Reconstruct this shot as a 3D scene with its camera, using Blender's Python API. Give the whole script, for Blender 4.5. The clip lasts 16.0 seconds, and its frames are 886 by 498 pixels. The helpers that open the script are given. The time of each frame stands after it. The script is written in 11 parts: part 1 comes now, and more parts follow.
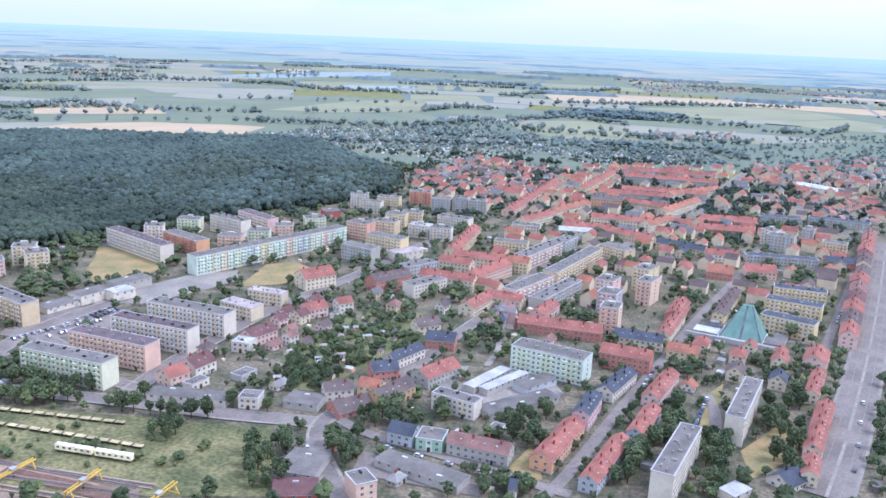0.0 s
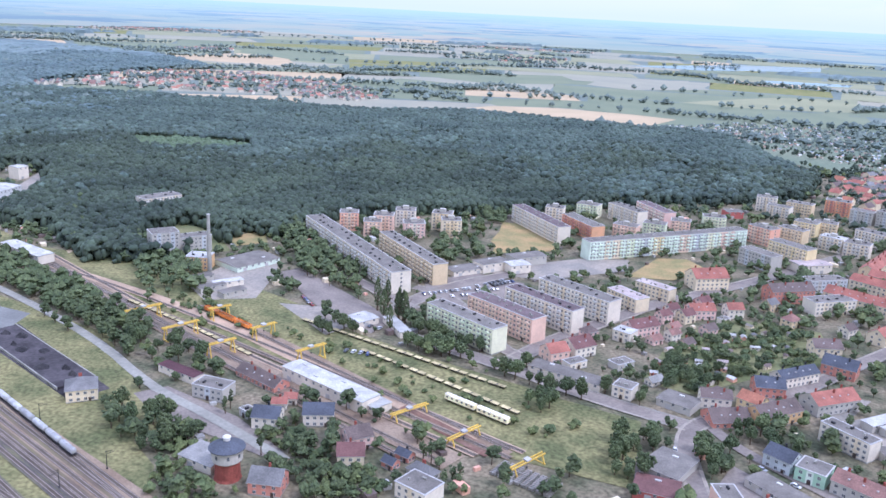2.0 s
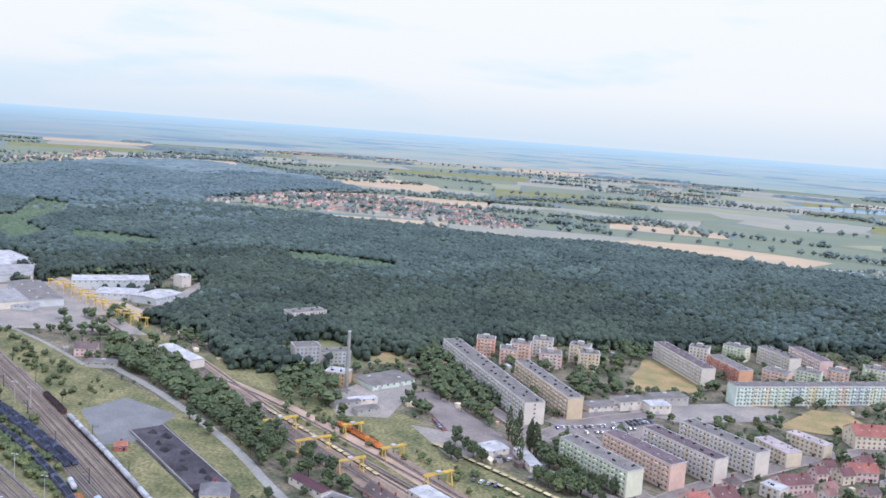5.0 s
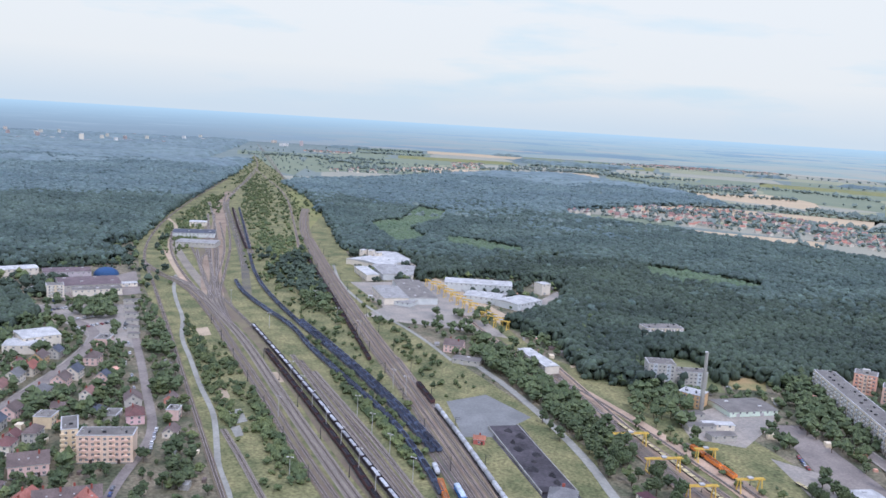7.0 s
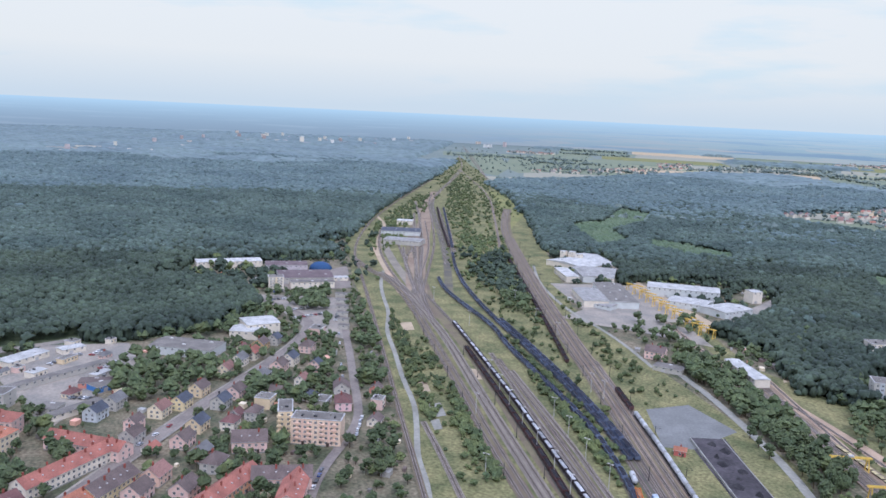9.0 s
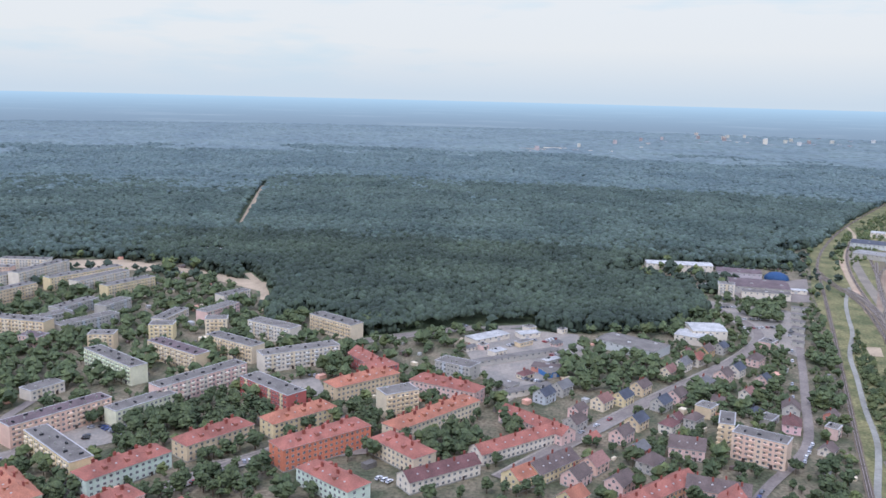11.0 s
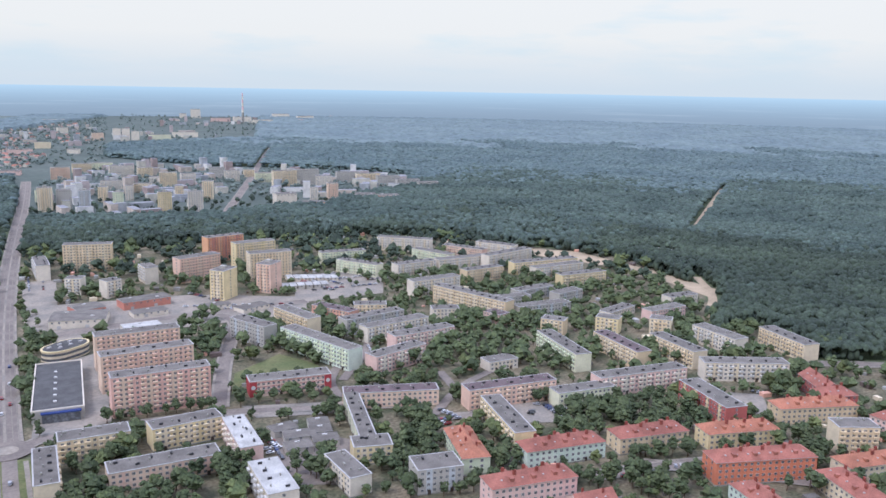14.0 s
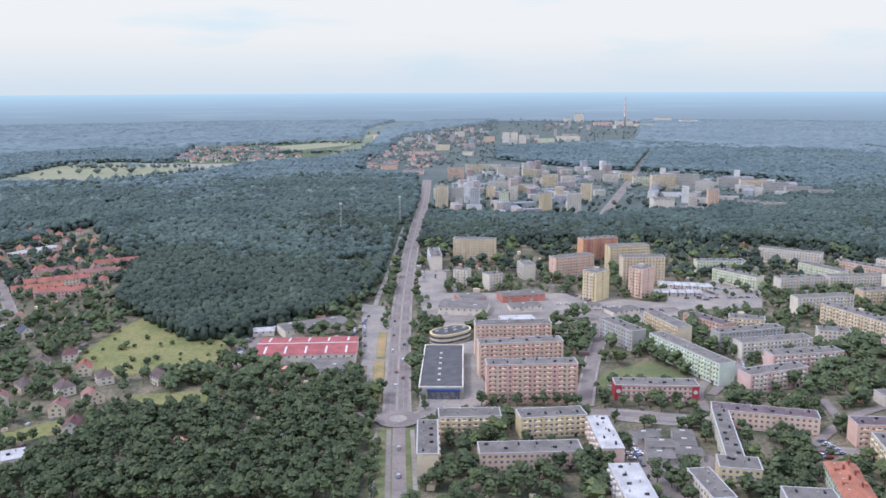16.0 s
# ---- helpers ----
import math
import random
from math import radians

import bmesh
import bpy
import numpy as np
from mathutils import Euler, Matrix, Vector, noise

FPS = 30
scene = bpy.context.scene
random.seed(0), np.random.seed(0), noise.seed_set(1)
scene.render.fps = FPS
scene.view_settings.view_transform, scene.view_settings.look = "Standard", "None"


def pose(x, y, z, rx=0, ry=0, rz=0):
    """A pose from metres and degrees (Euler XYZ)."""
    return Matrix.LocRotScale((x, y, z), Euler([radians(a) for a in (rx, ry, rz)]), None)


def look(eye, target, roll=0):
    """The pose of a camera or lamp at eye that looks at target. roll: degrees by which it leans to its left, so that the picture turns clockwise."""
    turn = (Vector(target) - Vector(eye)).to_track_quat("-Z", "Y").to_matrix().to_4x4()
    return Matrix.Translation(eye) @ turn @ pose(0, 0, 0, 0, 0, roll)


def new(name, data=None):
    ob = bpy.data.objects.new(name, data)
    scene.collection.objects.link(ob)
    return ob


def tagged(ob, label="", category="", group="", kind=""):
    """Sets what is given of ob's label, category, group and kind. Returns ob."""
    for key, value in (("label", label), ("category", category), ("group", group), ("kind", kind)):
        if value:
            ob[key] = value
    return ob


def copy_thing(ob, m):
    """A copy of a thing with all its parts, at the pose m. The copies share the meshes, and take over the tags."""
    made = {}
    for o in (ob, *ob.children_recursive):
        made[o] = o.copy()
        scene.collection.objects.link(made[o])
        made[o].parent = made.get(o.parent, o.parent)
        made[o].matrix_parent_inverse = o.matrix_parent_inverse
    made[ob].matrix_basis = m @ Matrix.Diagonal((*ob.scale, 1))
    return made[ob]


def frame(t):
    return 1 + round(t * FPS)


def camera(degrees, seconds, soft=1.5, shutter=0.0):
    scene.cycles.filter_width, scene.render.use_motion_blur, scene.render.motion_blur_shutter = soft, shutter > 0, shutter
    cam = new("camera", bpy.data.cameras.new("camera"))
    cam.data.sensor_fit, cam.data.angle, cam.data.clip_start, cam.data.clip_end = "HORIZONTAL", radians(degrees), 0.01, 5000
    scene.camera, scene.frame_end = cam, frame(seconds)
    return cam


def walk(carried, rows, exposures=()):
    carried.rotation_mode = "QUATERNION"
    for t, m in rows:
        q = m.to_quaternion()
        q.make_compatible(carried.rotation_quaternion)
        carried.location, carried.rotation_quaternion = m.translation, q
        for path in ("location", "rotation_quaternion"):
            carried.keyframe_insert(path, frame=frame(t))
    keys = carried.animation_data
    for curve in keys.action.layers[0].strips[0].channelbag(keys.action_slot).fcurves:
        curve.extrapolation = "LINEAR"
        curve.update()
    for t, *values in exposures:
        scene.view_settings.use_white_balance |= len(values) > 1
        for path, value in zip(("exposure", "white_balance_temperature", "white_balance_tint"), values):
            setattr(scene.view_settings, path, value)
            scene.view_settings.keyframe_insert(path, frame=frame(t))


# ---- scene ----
cam = camera(55.3, 16.0, 1.6)
EYE = 185.0
ROWS = [
    (0.0, 0.04, -14.16, 2.44),
    (0.5, 8.20, -14.65, 2.50),
    (1.0, 15.65, -15.15, 2.62),
    (1.5, 22.40, -15.60, 2.63),
    (2.0, 27.03, -15.97, 2.85),
    (2.5, 28.74, -16.09, 3.46),
    (3.0, 29.95, -13.40, 3.96),
    (3.2, 30.27, -11.90, 4.07),
    (5.3, 40.86, -7.24, 4.08),
    (5.5, 45.01, -7.62, 3.78),
    (6.0, 52.81, -8.25, 3.49),
    (6.5, 58.75, -8.60, 3.35),
    (7.0, 61.29, -8.69, 3.44),
    (7.5, 61.62, -8.68, 3.67),
    (8.0, 63.66, -8.76, 3.57),
    (8.5, 67.56, -8.99, 3.25),
    (9.0, 74.96, -9.35, 2.66),
    (9.5, 84.05, -9.74, 2.06),
    (10.0, 92.15, -9.95, 1.50),
    (10.2, 94.98, -10.01, 1.35),
    (12.3, 119.92, -10.76, 1.64),
    (12.5, 122.09, -10.79, 1.52),
    (13.0, 127.00, -10.81, 1.46),
    (13.5, 130.94, -10.83, 1.32),
    (14.0, 135.60, -10.85, 1.05),
    (14.5, 140.87, -10.87, 0.83),
    (15.0, 147.18, -10.87, 0.47),
    (15.5, 154.66, -10.84, -0.04),
    (16.0, 160.97, -10.77, -0.26),
]
EXPOSURES = [(0.0, 0.52, 5160, 20), (1.2, 0.52, 5220, 22), (3.2, 0.50, 5260, 23), (5.3, 0.27, 5500, 20), (8.5, 0.15, 5420, 19), (10.2, 0.11, 5420, 19), (12.3, 0.17, 5600, 19), (16.0, 0.22, 5600, 20)]
walk(cam, [(t, pose(0, 0, EYE, 90 + pitch, 0, yaw) @ pose(0, 0, 0, 0, 0, roll)) for t, yaw, pitch, roll in ROWS], EXPOSURES)

# ---- world, sun ----
SUN_HEIGHT, SUN_TURN = radians(54), radians(95)
world = bpy.data.worlds.new("sky")
scene.world = world
world.use_nodes = True
wn, wl = world.node_tree.nodes, world.node_tree.links
wn.clear()
sky = wn.new("ShaderNodeTexSky")
sky.sky_type, sky.sun_disc = "NISHITA", False
sky.sun_elevation, sky.sun_rotation = SUN_HEIGHT, SUN_TURN
sky.air_density, sky.dust_density, sky.ozone_density = 1.0, 3.0, 1.0
coord = wn.new("ShaderNodeTexCoord")
split = wn.new("ShaderNodeSeparateXYZ")
wl.new(coord.outputs["Generated"], split.inputs[0])
# a thin, bright layer of cloud
squash = wn.new("ShaderNodeMapping")
squash.inputs["Scale"].default_value = (1.6, 1.6, 9.0)
wl.new(coord.outputs["Generated"], squash.inputs[0])
cloud = wn.new("ShaderNodeTexNoise")
cloud.inputs["Scale"].default_value, cloud.inputs["Detail"].default_value, cloud.inputs["Roughness"].default_value = 1.7, 5, 0.55
wl.new(squash.outputs[0], cloud.inputs["Vector"])
veil = wn.new("ShaderNodeValToRGB")
veil.color_ramp.elements[0].position, veil.color_ramp.elements[0].color = 0.36, (0.67, 0.755, 0.68, 1)
veil.color_ramp.elements[1].position, veil.color_ramp.elements[1].color = 0.47, (0.815, 0.80, 0.665, 1)
wl.new(cloud.outputs["Fac"], veil.inputs[0])
low = wn.new("ShaderNodeValToRGB")
low.color_ramp.elements[0].position, low.color_ramp.elements[0].color = 0.0, (1, 1, 1, 1)
low.color_ramp.elements[1].position, low.color_ramp.elements[1].color = 0.055, (0, 0, 0, 1)
wl.new(split.outputs["Z"], low.inputs[0])
rim = wn.new("ShaderNodeMix")
rim.data_type = "RGBA"
wl.new(low.outputs[0], rim.inputs["Factor"])
wl.new(veil.outputs[0], rim.inputs["A"])
rim.inputs["B"].default_value = (0.64, 0.70, 0.645, 1)
# overhead the veil is thinner and the blue shows through
over = wn.new("ShaderNodeMapRange")
over.interpolation_type = "SMOOTHSTEP"
over.inputs["From Min"].default_value, over.inputs["From Max"].default_value = 0.16, 0.75
wl.new(split.outputs["Z"], over.inputs["Value"])
top = wn.new("ShaderNodeMix")
top.data_type = "RGBA"
wl.new(over.outputs[0], top.inputs["Factor"])
wl.new(rim.outputs["Result"], top.inputs["A"])
top.inputs["B"].default_value = (0.76, 0.83, 1.03, 1)
# an overcast sky is brighter overhead than at its rim
back_cloud = wn.new("ShaderNodeBackground")
dome_light = wn.new("ShaderNodeMapRange")
dome_light.inputs["From Min"].default_value, dome_light.inputs["From Max"].default_value = 0.05, 1.0
dome_light.inputs["To Min"].default_value, dome_light.inputs["To Max"].default_value = 1.0, 1.29
wl.new(split.outputs["Z"], dome_light.inputs["Value"])
wl.new(dome_light.outputs[0], back_cloud.inputs["Strength"])
wl.new(top.outputs["Result"], back_cloud.inputs["Color"])
back_sky = wn.new("ShaderNodeBackground")
back_sky.inputs["Strength"].default_value = 0.08
wl.new(sky.outputs[0], back_sky.inputs["Color"])
both = wn.new("ShaderNodeMixShader")
both.inputs[0].default_value = 0.92
wl.new(back_sky.outputs[0], both.inputs[1])
wl.new(back_cloud.outputs[0], both.inputs[2])
sky_out = wn.new("ShaderNodeOutputWorld")
wl.new(both.outputs[0], sky_out.inputs["Surface"])

sun = new("sun", bpy.data.lights.new("sun", "SUN"))
sun.data.energy, sun.data.angle, sun.data.color = 1.5, radians(14), (1.0, 0.95, 0.88)
SUN_FROM = Vector((math.sin(SUN_TURN) * math.cos(SUN_HEIGHT), math.cos(SUN_TURN) * math.cos(SUN_HEIGHT), math.sin(SUN_HEIGHT)))
sun.matrix_world = look(SUN_FROM * 100, (0, 0, 0))

# ---- materials ----
def srgb(r, g, b):
    return tuple(v / 12.92 if v <= 0.04045 else ((v + 0.055) / 1.055) ** 2.4 for v in (r, g, b)) + (1,)


MATERIALS = {}


def material(name, rgb, rough=0.85, spread=0.25, coarse=0.08, fine=1.5, bump=0.0, spec=0.3, metal=0.0, rgb2=None, sheen=0.0, island=0.0, random_ob=0.0, fleck=0.0):
    """A surface with stains at two scales; rgb2 is the colour of its blotches."""
    if name in MATERIALS:
        return MATERIALS[name]
    m = bpy.data.materials.new(name)
    m.use_nodes = True
    n, l = m.node_tree.nodes, m.node_tree.links
    shader = n["Principled BSDF"]
    shader.inputs["Roughness"].default_value, shader.inputs["Metallic"].default_value = rough, metal
    shader.inputs["Specular IOR Level"].default_value = spec
    place = n.new("ShaderNodeNewGeometry")
    big, small = n.new("ShaderNodeTexNoise"), n.new("ShaderNodeTexNoise")
    for node, scale, detail in ((big, coarse, 4), (small, fine, 3)):
        node.inputs["Scale"].default_value, node.inputs["Detail"].default_value = scale, detail
        l.new(place.outputs["Position"], node.inputs["Vector"])
    a = srgb(*rgb)
    b = srgb(*(rgb2 or [min(1, v * (1 + spread)) for v in rgb]))
    ramp = n.new("ShaderNodeValToRGB")
    ramp.color_ramp.elements[0].position, ramp.color_ramp.elements[0].color = 0.36, a
    ramp.color_ramp.elements[1].position, ramp.color_ramp.elements[1].color = 0.64, b
    l.new(big.outputs["Fac"], ramp.inputs[0])
    scale = n.new("ShaderNodeMapRange")
    scale.inputs["From Min"].default_value, scale.inputs["From Max"].default_value = 0.3, 0.7
    scale.inputs["To Min"].default_value, scale.inputs["To Max"].default_value = 1 - spread, 1 + spread
    l.new(small.outputs["Fac"], scale.inputs["Value"])
    value = scale.outputs[0]
    for amount, socket in ((island, place.outputs["Random Per Island"]), (random_ob, None)):
        if amount:
            if socket is None:
                socket = n.new("ShaderNodeObjectInfo").outputs["Random"]
            vary = n.new("ShaderNodeMapRange")
            vary.inputs["To Min"].default_value, vary.inputs["To Max"].default_value = 1 - amount, 1 + amount
            l.new(socket, vary.inputs["Value"])
            times = n.new("ShaderNodeMath")
            times.operation = "MULTIPLY"
            l.new(value, times.inputs[0]), l.new(vary.outputs[0], times.inputs[1])
            value = times.outputs[0]
    if fleck:
        pale, much, more = (n.new("ShaderNodeMath") for _ in range(3))
        pale.operation, much.operation, more.operation = "GREATER_THAN", "MULTIPLY", "ADD"
        pale.inputs[1].default_value, much.inputs[1].default_value = 0.955, fleck
        l.new(place.outputs["Random Per Island"], pale.inputs[0])
        l.new(pale.outputs[0], much.inputs[0])
        l.new(value, more.inputs[0]), l.new(much.outputs[0], more.inputs[1])
        value = more.outputs[0]
    mix = n.new("ShaderNodeVectorMath")
    mix.operation = "SCALE"
    l.new(ramp.outputs[0], mix.inputs[0]), l.new(value, mix.inputs["Scale"])
    l.new(mix.outputs[0], shader.inputs["Base Color"])
    # a blue sheen at grazing angles stands in for the haze of distance
    if sheen:
        shader.inputs["Sheen Weight"].default_value, shader.inputs["Sheen Roughness"].default_value = sheen, 0.5
        shader.inputs["Sheen Tint"].default_value = (0.75, 0.86, 1.0, 1)
    if bump:
        relief = n.new("ShaderNodeBump")
        relief.inputs["Strength"].default_value, relief.inputs["Distance"].default_value = bump, 0.3
        l.new(small.outputs["Fac"], relief.inputs["Height"])
        l.new(relief.outputs[0], shader.inputs["Normal"])
    MATERIALS[name] = m
    return m


WALLS = {
    "white": (0.845, 0.80, 0.725), "cream": (0.86, 0.79, 0.66), "beige": (0.80, 0.71, 0.56), "sand": (0.78, 0.63, 0.44), "yellow": (0.87, 0.79, 0.59),
    "lemon": (0.84, 0.83, 0.70), "lime": (0.77, 0.80, 0.67), "mint": (0.77, 0.82, 0.75), "green": (0.60, 0.73, 0.62), "salmon": (0.87, 0.72, 0.63),
    "peach": (0.89, 0.77, 0.66), "peach_lilac": (0.92, 0.72, 0.65), "rose": (0.85, 0.71, 0.66), "pink": (0.85, 0.69, 0.69), "terracotta": (0.83, 0.61, 0.51), "orange": (0.88, 0.65, 0.48),
    "vermilion": (0.80, 0.46, 0.33), "red": (0.70, 0.36, 0.33), "brick": (0.73, 0.47, 0.40), "lilac": (0.68, 0.64, 0.66), "bluegrey": (0.68, 0.70, 0.71), "grey": (0.66, 0.64, 0.60), "blue": (0.25, 0.45, 0.70),
    "steel": (0.72, 0.73, 0.72), "steel_blue": (0.40, 0.46, 0.56), "school": (0.92, 0.80, 0.72), "pastel": (0.82, 0.80, 0.74),
}
ROOFS = {
    "tile_red": (0.72, 0.41, 0.33), "tile_orange": (0.76, 0.45, 0.32), "tile_salmon": (0.63, 0.44, 0.385), "tile_brown": (0.46, 0.385, 0.355), "tile_wine": (0.51, 0.33, 0.31),
    "tile_grey": (0.50, 0.49, 0.48), "slate": (0.33, 0.35, 0.40), "bitumen": (0.505, 0.475, 0.435), "roof_brown": (0.46, 0.38, 0.38), "roof_pale": (0.74, 0.66, 0.63),
    "roof_wine": (0.40, 0.24, 0.26), "roof_red": (0.74, 0.36, 0.34), "roof_sky": (0.65, 0.635, 0.605), "roof_dark": (0.37, 0.365, 0.36), "membrane": (0.78, 0.77, 0.74),
}


def muted(rgb, fade, lift):
    """The colour drawn towards grey by fade and scaled by lift, below a ceiling."""
    grey = sum(rgb) / 3
    pale = [v + (grey - v) * fade for v in rgb]
    lift = min(lift, 0.91 / max(pale))
    return [v * lift for v in pale]


def wall_paint(name):
    c = muted(WALLS[name], 0.16, 1.13)
    return material("plaster_" + name, c, 0.9, 0.06, 0.15, 0.9, rgb2=[v * 0.94 for v in c])


def roof_skin(name):
    tile = name.startswith("tile")
    c = muted(ROOFS[name], 0.25, 1.0)
    return material(name, c, 0.75 if tile else 0.8, 0.22, 0.14, 1.6, bump=0.25 if tile else 0.1, rgb2=[v * 0.84 for v in c], random_ob=0.09)


GLASS = material("window_glass", (0.33, 0.34, 0.355), 0.15, 0.35, 0.35, 1.0, spec=0.6)
FRAME = material("window_frame", (0.80, 0.79, 0.77), 0.6, 0.04)
TRIM = material("roof_edge", (0.68, 0.67, 0.66), 0.6, 0.1)
DARK = material("vent_metal", (0.18, 0.18, 0.19), 0.6, 0.2)
BRICK = material("chimney_brick", (0.50, 0.28, 0.24), 0.9, 0.2, 0.5, 3)
CONCRETE = material("concrete", (0.66, 0.65, 0.62), 0.9, 0.1, 0.1, 1.2, rgb2=(0.56, 0.55, 0.52))
DOOR = material("door_dark", (0.28, 0.24, 0.22), 0.6, 0.1)
BARK = material("bark", (0.33, 0.28, 0.23), 0.95, 0.3, 0.4, 4)
LEAVES = {
    "big": material("leaves_deciduous", (0.275, 0.325, 0.215), 0.75, 0.40, 0.10, 0.9, bump=0.5, rgb2=(0.36, 0.40, 0.265), random_ob=0.28, island=0.28, sheen=0.04),
    "pine": material("leaves_conifer", (0.15, 0.22, 0.17), 0.8, 0.35, 0.1, 1.0, bump=0.5, rgb2=(0.20, 0.27, 0.20), random_ob=0.2, island=0.2),
    "shrub": material("leaves_shrub", (0.29, 0.34, 0.23), 0.8, 0.4, 0.1, 1.0, bump=0.6, rgb2=(0.39, 0.42, 0.26), random_ob=0.25, island=0.2),
    # haze is mixed into the woods' leaf colours, more with each ring outward
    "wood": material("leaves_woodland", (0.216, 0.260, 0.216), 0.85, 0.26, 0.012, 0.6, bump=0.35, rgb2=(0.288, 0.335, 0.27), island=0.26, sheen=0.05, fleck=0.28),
    "mid": material("leaves_mid_wood_hazed", (0.262, 0.318, 0.288), 0.85, 0.24, 0.01, 0.4, bump=0.35, rgb2=(0.332, 0.388, 0.345), island=0.24, sheen=0.07, fleck=0.35),
    "young": material("leaves_young_wood", (0.34, 0.41, 0.30), 0.85, 0.18, 0.02, 0.6, bump=0.3, rgb2=(0.38, 0.44, 0.325), island=0.14, sheen=0.06),
    "far": material("leaves_far_wood_hazed", (0.335, 0.40, 0.398), 0.85, 0.20, 0.006, 0.08, bump=0.3, rgb2=(0.39, 0.455, 0.44), island=0.20, sheen=0.10),
    "canopy": material("leaves_far_canopy_hazed", (0.395, 0.455, 0.46), 0.9, 0.18, 0.004, 0.03, bump=0.3, rgb2=(0.44, 0.50, 0.49), sheen=0.14),
    # pale grey-green with haze painted in, for trees past 1400 m
    "hedge": material("leaves_far_hedge_hazed", (0.42, 0.47, 0.45), 0.9, 0.15, 0.01, 0.1, rgb2=(0.47, 0.515, 0.48), island=0.15),
}
LAND = {
    "town": material("town_ground", (0.32, 0.335, 0.25), 0.95, 0.42, 0.05, 0.5, rgb2=(0.52, 0.475, 0.39)),
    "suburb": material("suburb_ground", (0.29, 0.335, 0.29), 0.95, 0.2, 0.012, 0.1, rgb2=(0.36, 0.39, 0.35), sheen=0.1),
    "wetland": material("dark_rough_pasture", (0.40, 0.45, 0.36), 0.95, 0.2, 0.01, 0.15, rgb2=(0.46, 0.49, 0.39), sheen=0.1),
    # the far ground's green is pushed towards blue-grey to stand for haze
    "open": material("open_country_hazed", (0.40, 0.45, 0.42), 0.95, 0.12, 0.004, 0.08, rgb2=(0.46, 0.495, 0.455), sheen=0.08),
    "floor": material("forest_floor", (0.31, 0.345, 0.25), 0.95, 0.3, 0.05, 0.8),
    "stubble": material("stubble_field", (0.70, 0.61, 0.46), 0.95, 0.06, 0.01, 0.3, rgb2=(0.75, 0.65, 0.50), sheen=0.15),
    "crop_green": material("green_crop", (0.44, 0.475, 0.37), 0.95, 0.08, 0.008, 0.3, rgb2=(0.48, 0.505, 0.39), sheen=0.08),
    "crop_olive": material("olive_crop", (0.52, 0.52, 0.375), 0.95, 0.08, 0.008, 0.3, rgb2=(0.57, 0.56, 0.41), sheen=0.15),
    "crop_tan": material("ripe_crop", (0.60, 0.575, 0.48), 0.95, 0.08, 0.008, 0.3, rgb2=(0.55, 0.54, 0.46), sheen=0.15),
    "meadow": material("rough_meadow", (0.45, 0.47, 0.28), 0.95, 0.2, 0.03, 0.3, rgb2=(0.54, 0.52, 0.33)),
    "lawn": material("lawn", (0.40, 0.43, 0.28), 0.95, 0.2, 0.04, 0.6, rgb2=(0.50, 0.49, 0.34)),
    "dry_lawn": material("dry_lawn", (0.66, 0.56, 0.39), 0.95, 0.16, 0.05, 0.6, rgb2=(0.52, 0.50, 0.33)),
    "scrub": material("scrub_grass", (0.37, 0.385, 0.25), 0.95, 0.42, 0.045, 0.5, rgb2=(0.53, 0.505, 0.345)),
    "sand": material("bare_sand", (0.66, 0.59, 0.49), 0.95, 0.12, 0.05, 0.6),
    "asphalt": material("asphalt", (0.485, 0.45, 0.42), 0.9, 0.16, 0.05, 0.7, rgb2=(0.565, 0.525, 0.485)),
    "paving": material("paving", (0.63, 0.59, 0.535), 0.9, 0.16, 0.05, 0.5, rgb2=(0.54, 0.52, 0.485)),
    "concrete": material("concrete_road", (0.54, 0.53, 0.49), 0.9, 0.14, 0.05, 0.5),
    "coal": material("coal_ground", (0.23, 0.215, 0.225), 0.95, 0.25, 0.06, 0.5, rgb2=(0.33, 0.31, 0.32)),
    "gravel": material("gravel_heap", (0.46, 0.46, 0.445), 0.95, 0.12, 0.05, 0.7),
    "ballast_brown": material("ballast_brown", (0.44, 0.385, 0.335), 0.95, 0.2, 0.05, 1.2, rgb2=(0.49, 0.455, 0.35)),
    "ballast_pale": material("ballast_pale", (0.58, 0.54, 0.48), 0.95, 0.16, 0.05, 1.2, rgb2=(0.50, 0.47, 0.42)),
    "ballast_dark": material("ballast_dark", (0.38, 0.36, 0.335), 0.95, 0.25, 0.05, 1.2, rgb2=(0.46, 0.44, 0.35)),
    "ballast_rust": material("ballast_rust", (0.52, 0.445, 0.375), 0.95, 0.2, 0.05, 1.2, rgb2=(0.61, 0.54, 0.46)),
    "ballast_rusty": material("rusty_yard_ground", (0.45, 0.33, 0.28), 0.95, 0.25, 0.06, 0.6, rgb2=(0.52, 0.42, 0.37)),
    "ballast_sand": material("ballast_sand", (0.66, 0.57, 0.48), 0.95, 0.16, 0.05, 1.2),
    "water": material("pond_water", (0.55, 0.62, 0.66), 0.08, 0.05, spec=0.7),
}
SLEEPER = material("track_sleepers", (0.34, 0.305, 0.27), 0.95, 0.25, 0.1, 1.5, rgb2=(0.41, 0.37, 0.325))
RAIL = material("rail_steel", (0.60, 0.55, 0.52), 0.45, 0.1, metal=0.5)
CAR_PAINT = [material("car_" + k, v, 0.3, 0.03, spec=0.6) for k, v in (("white", (0.88, 0.88, 0.88)), ("silver", (0.66, 0.67, 0.69)), ("black", (0.10, 0.10, 0.11)), ("grey", (0.35, 0.36, 0.38)), ("red", (0.60, 0.13, 0.13)), ("blue", (0.16, 0.26, 0.50)))]
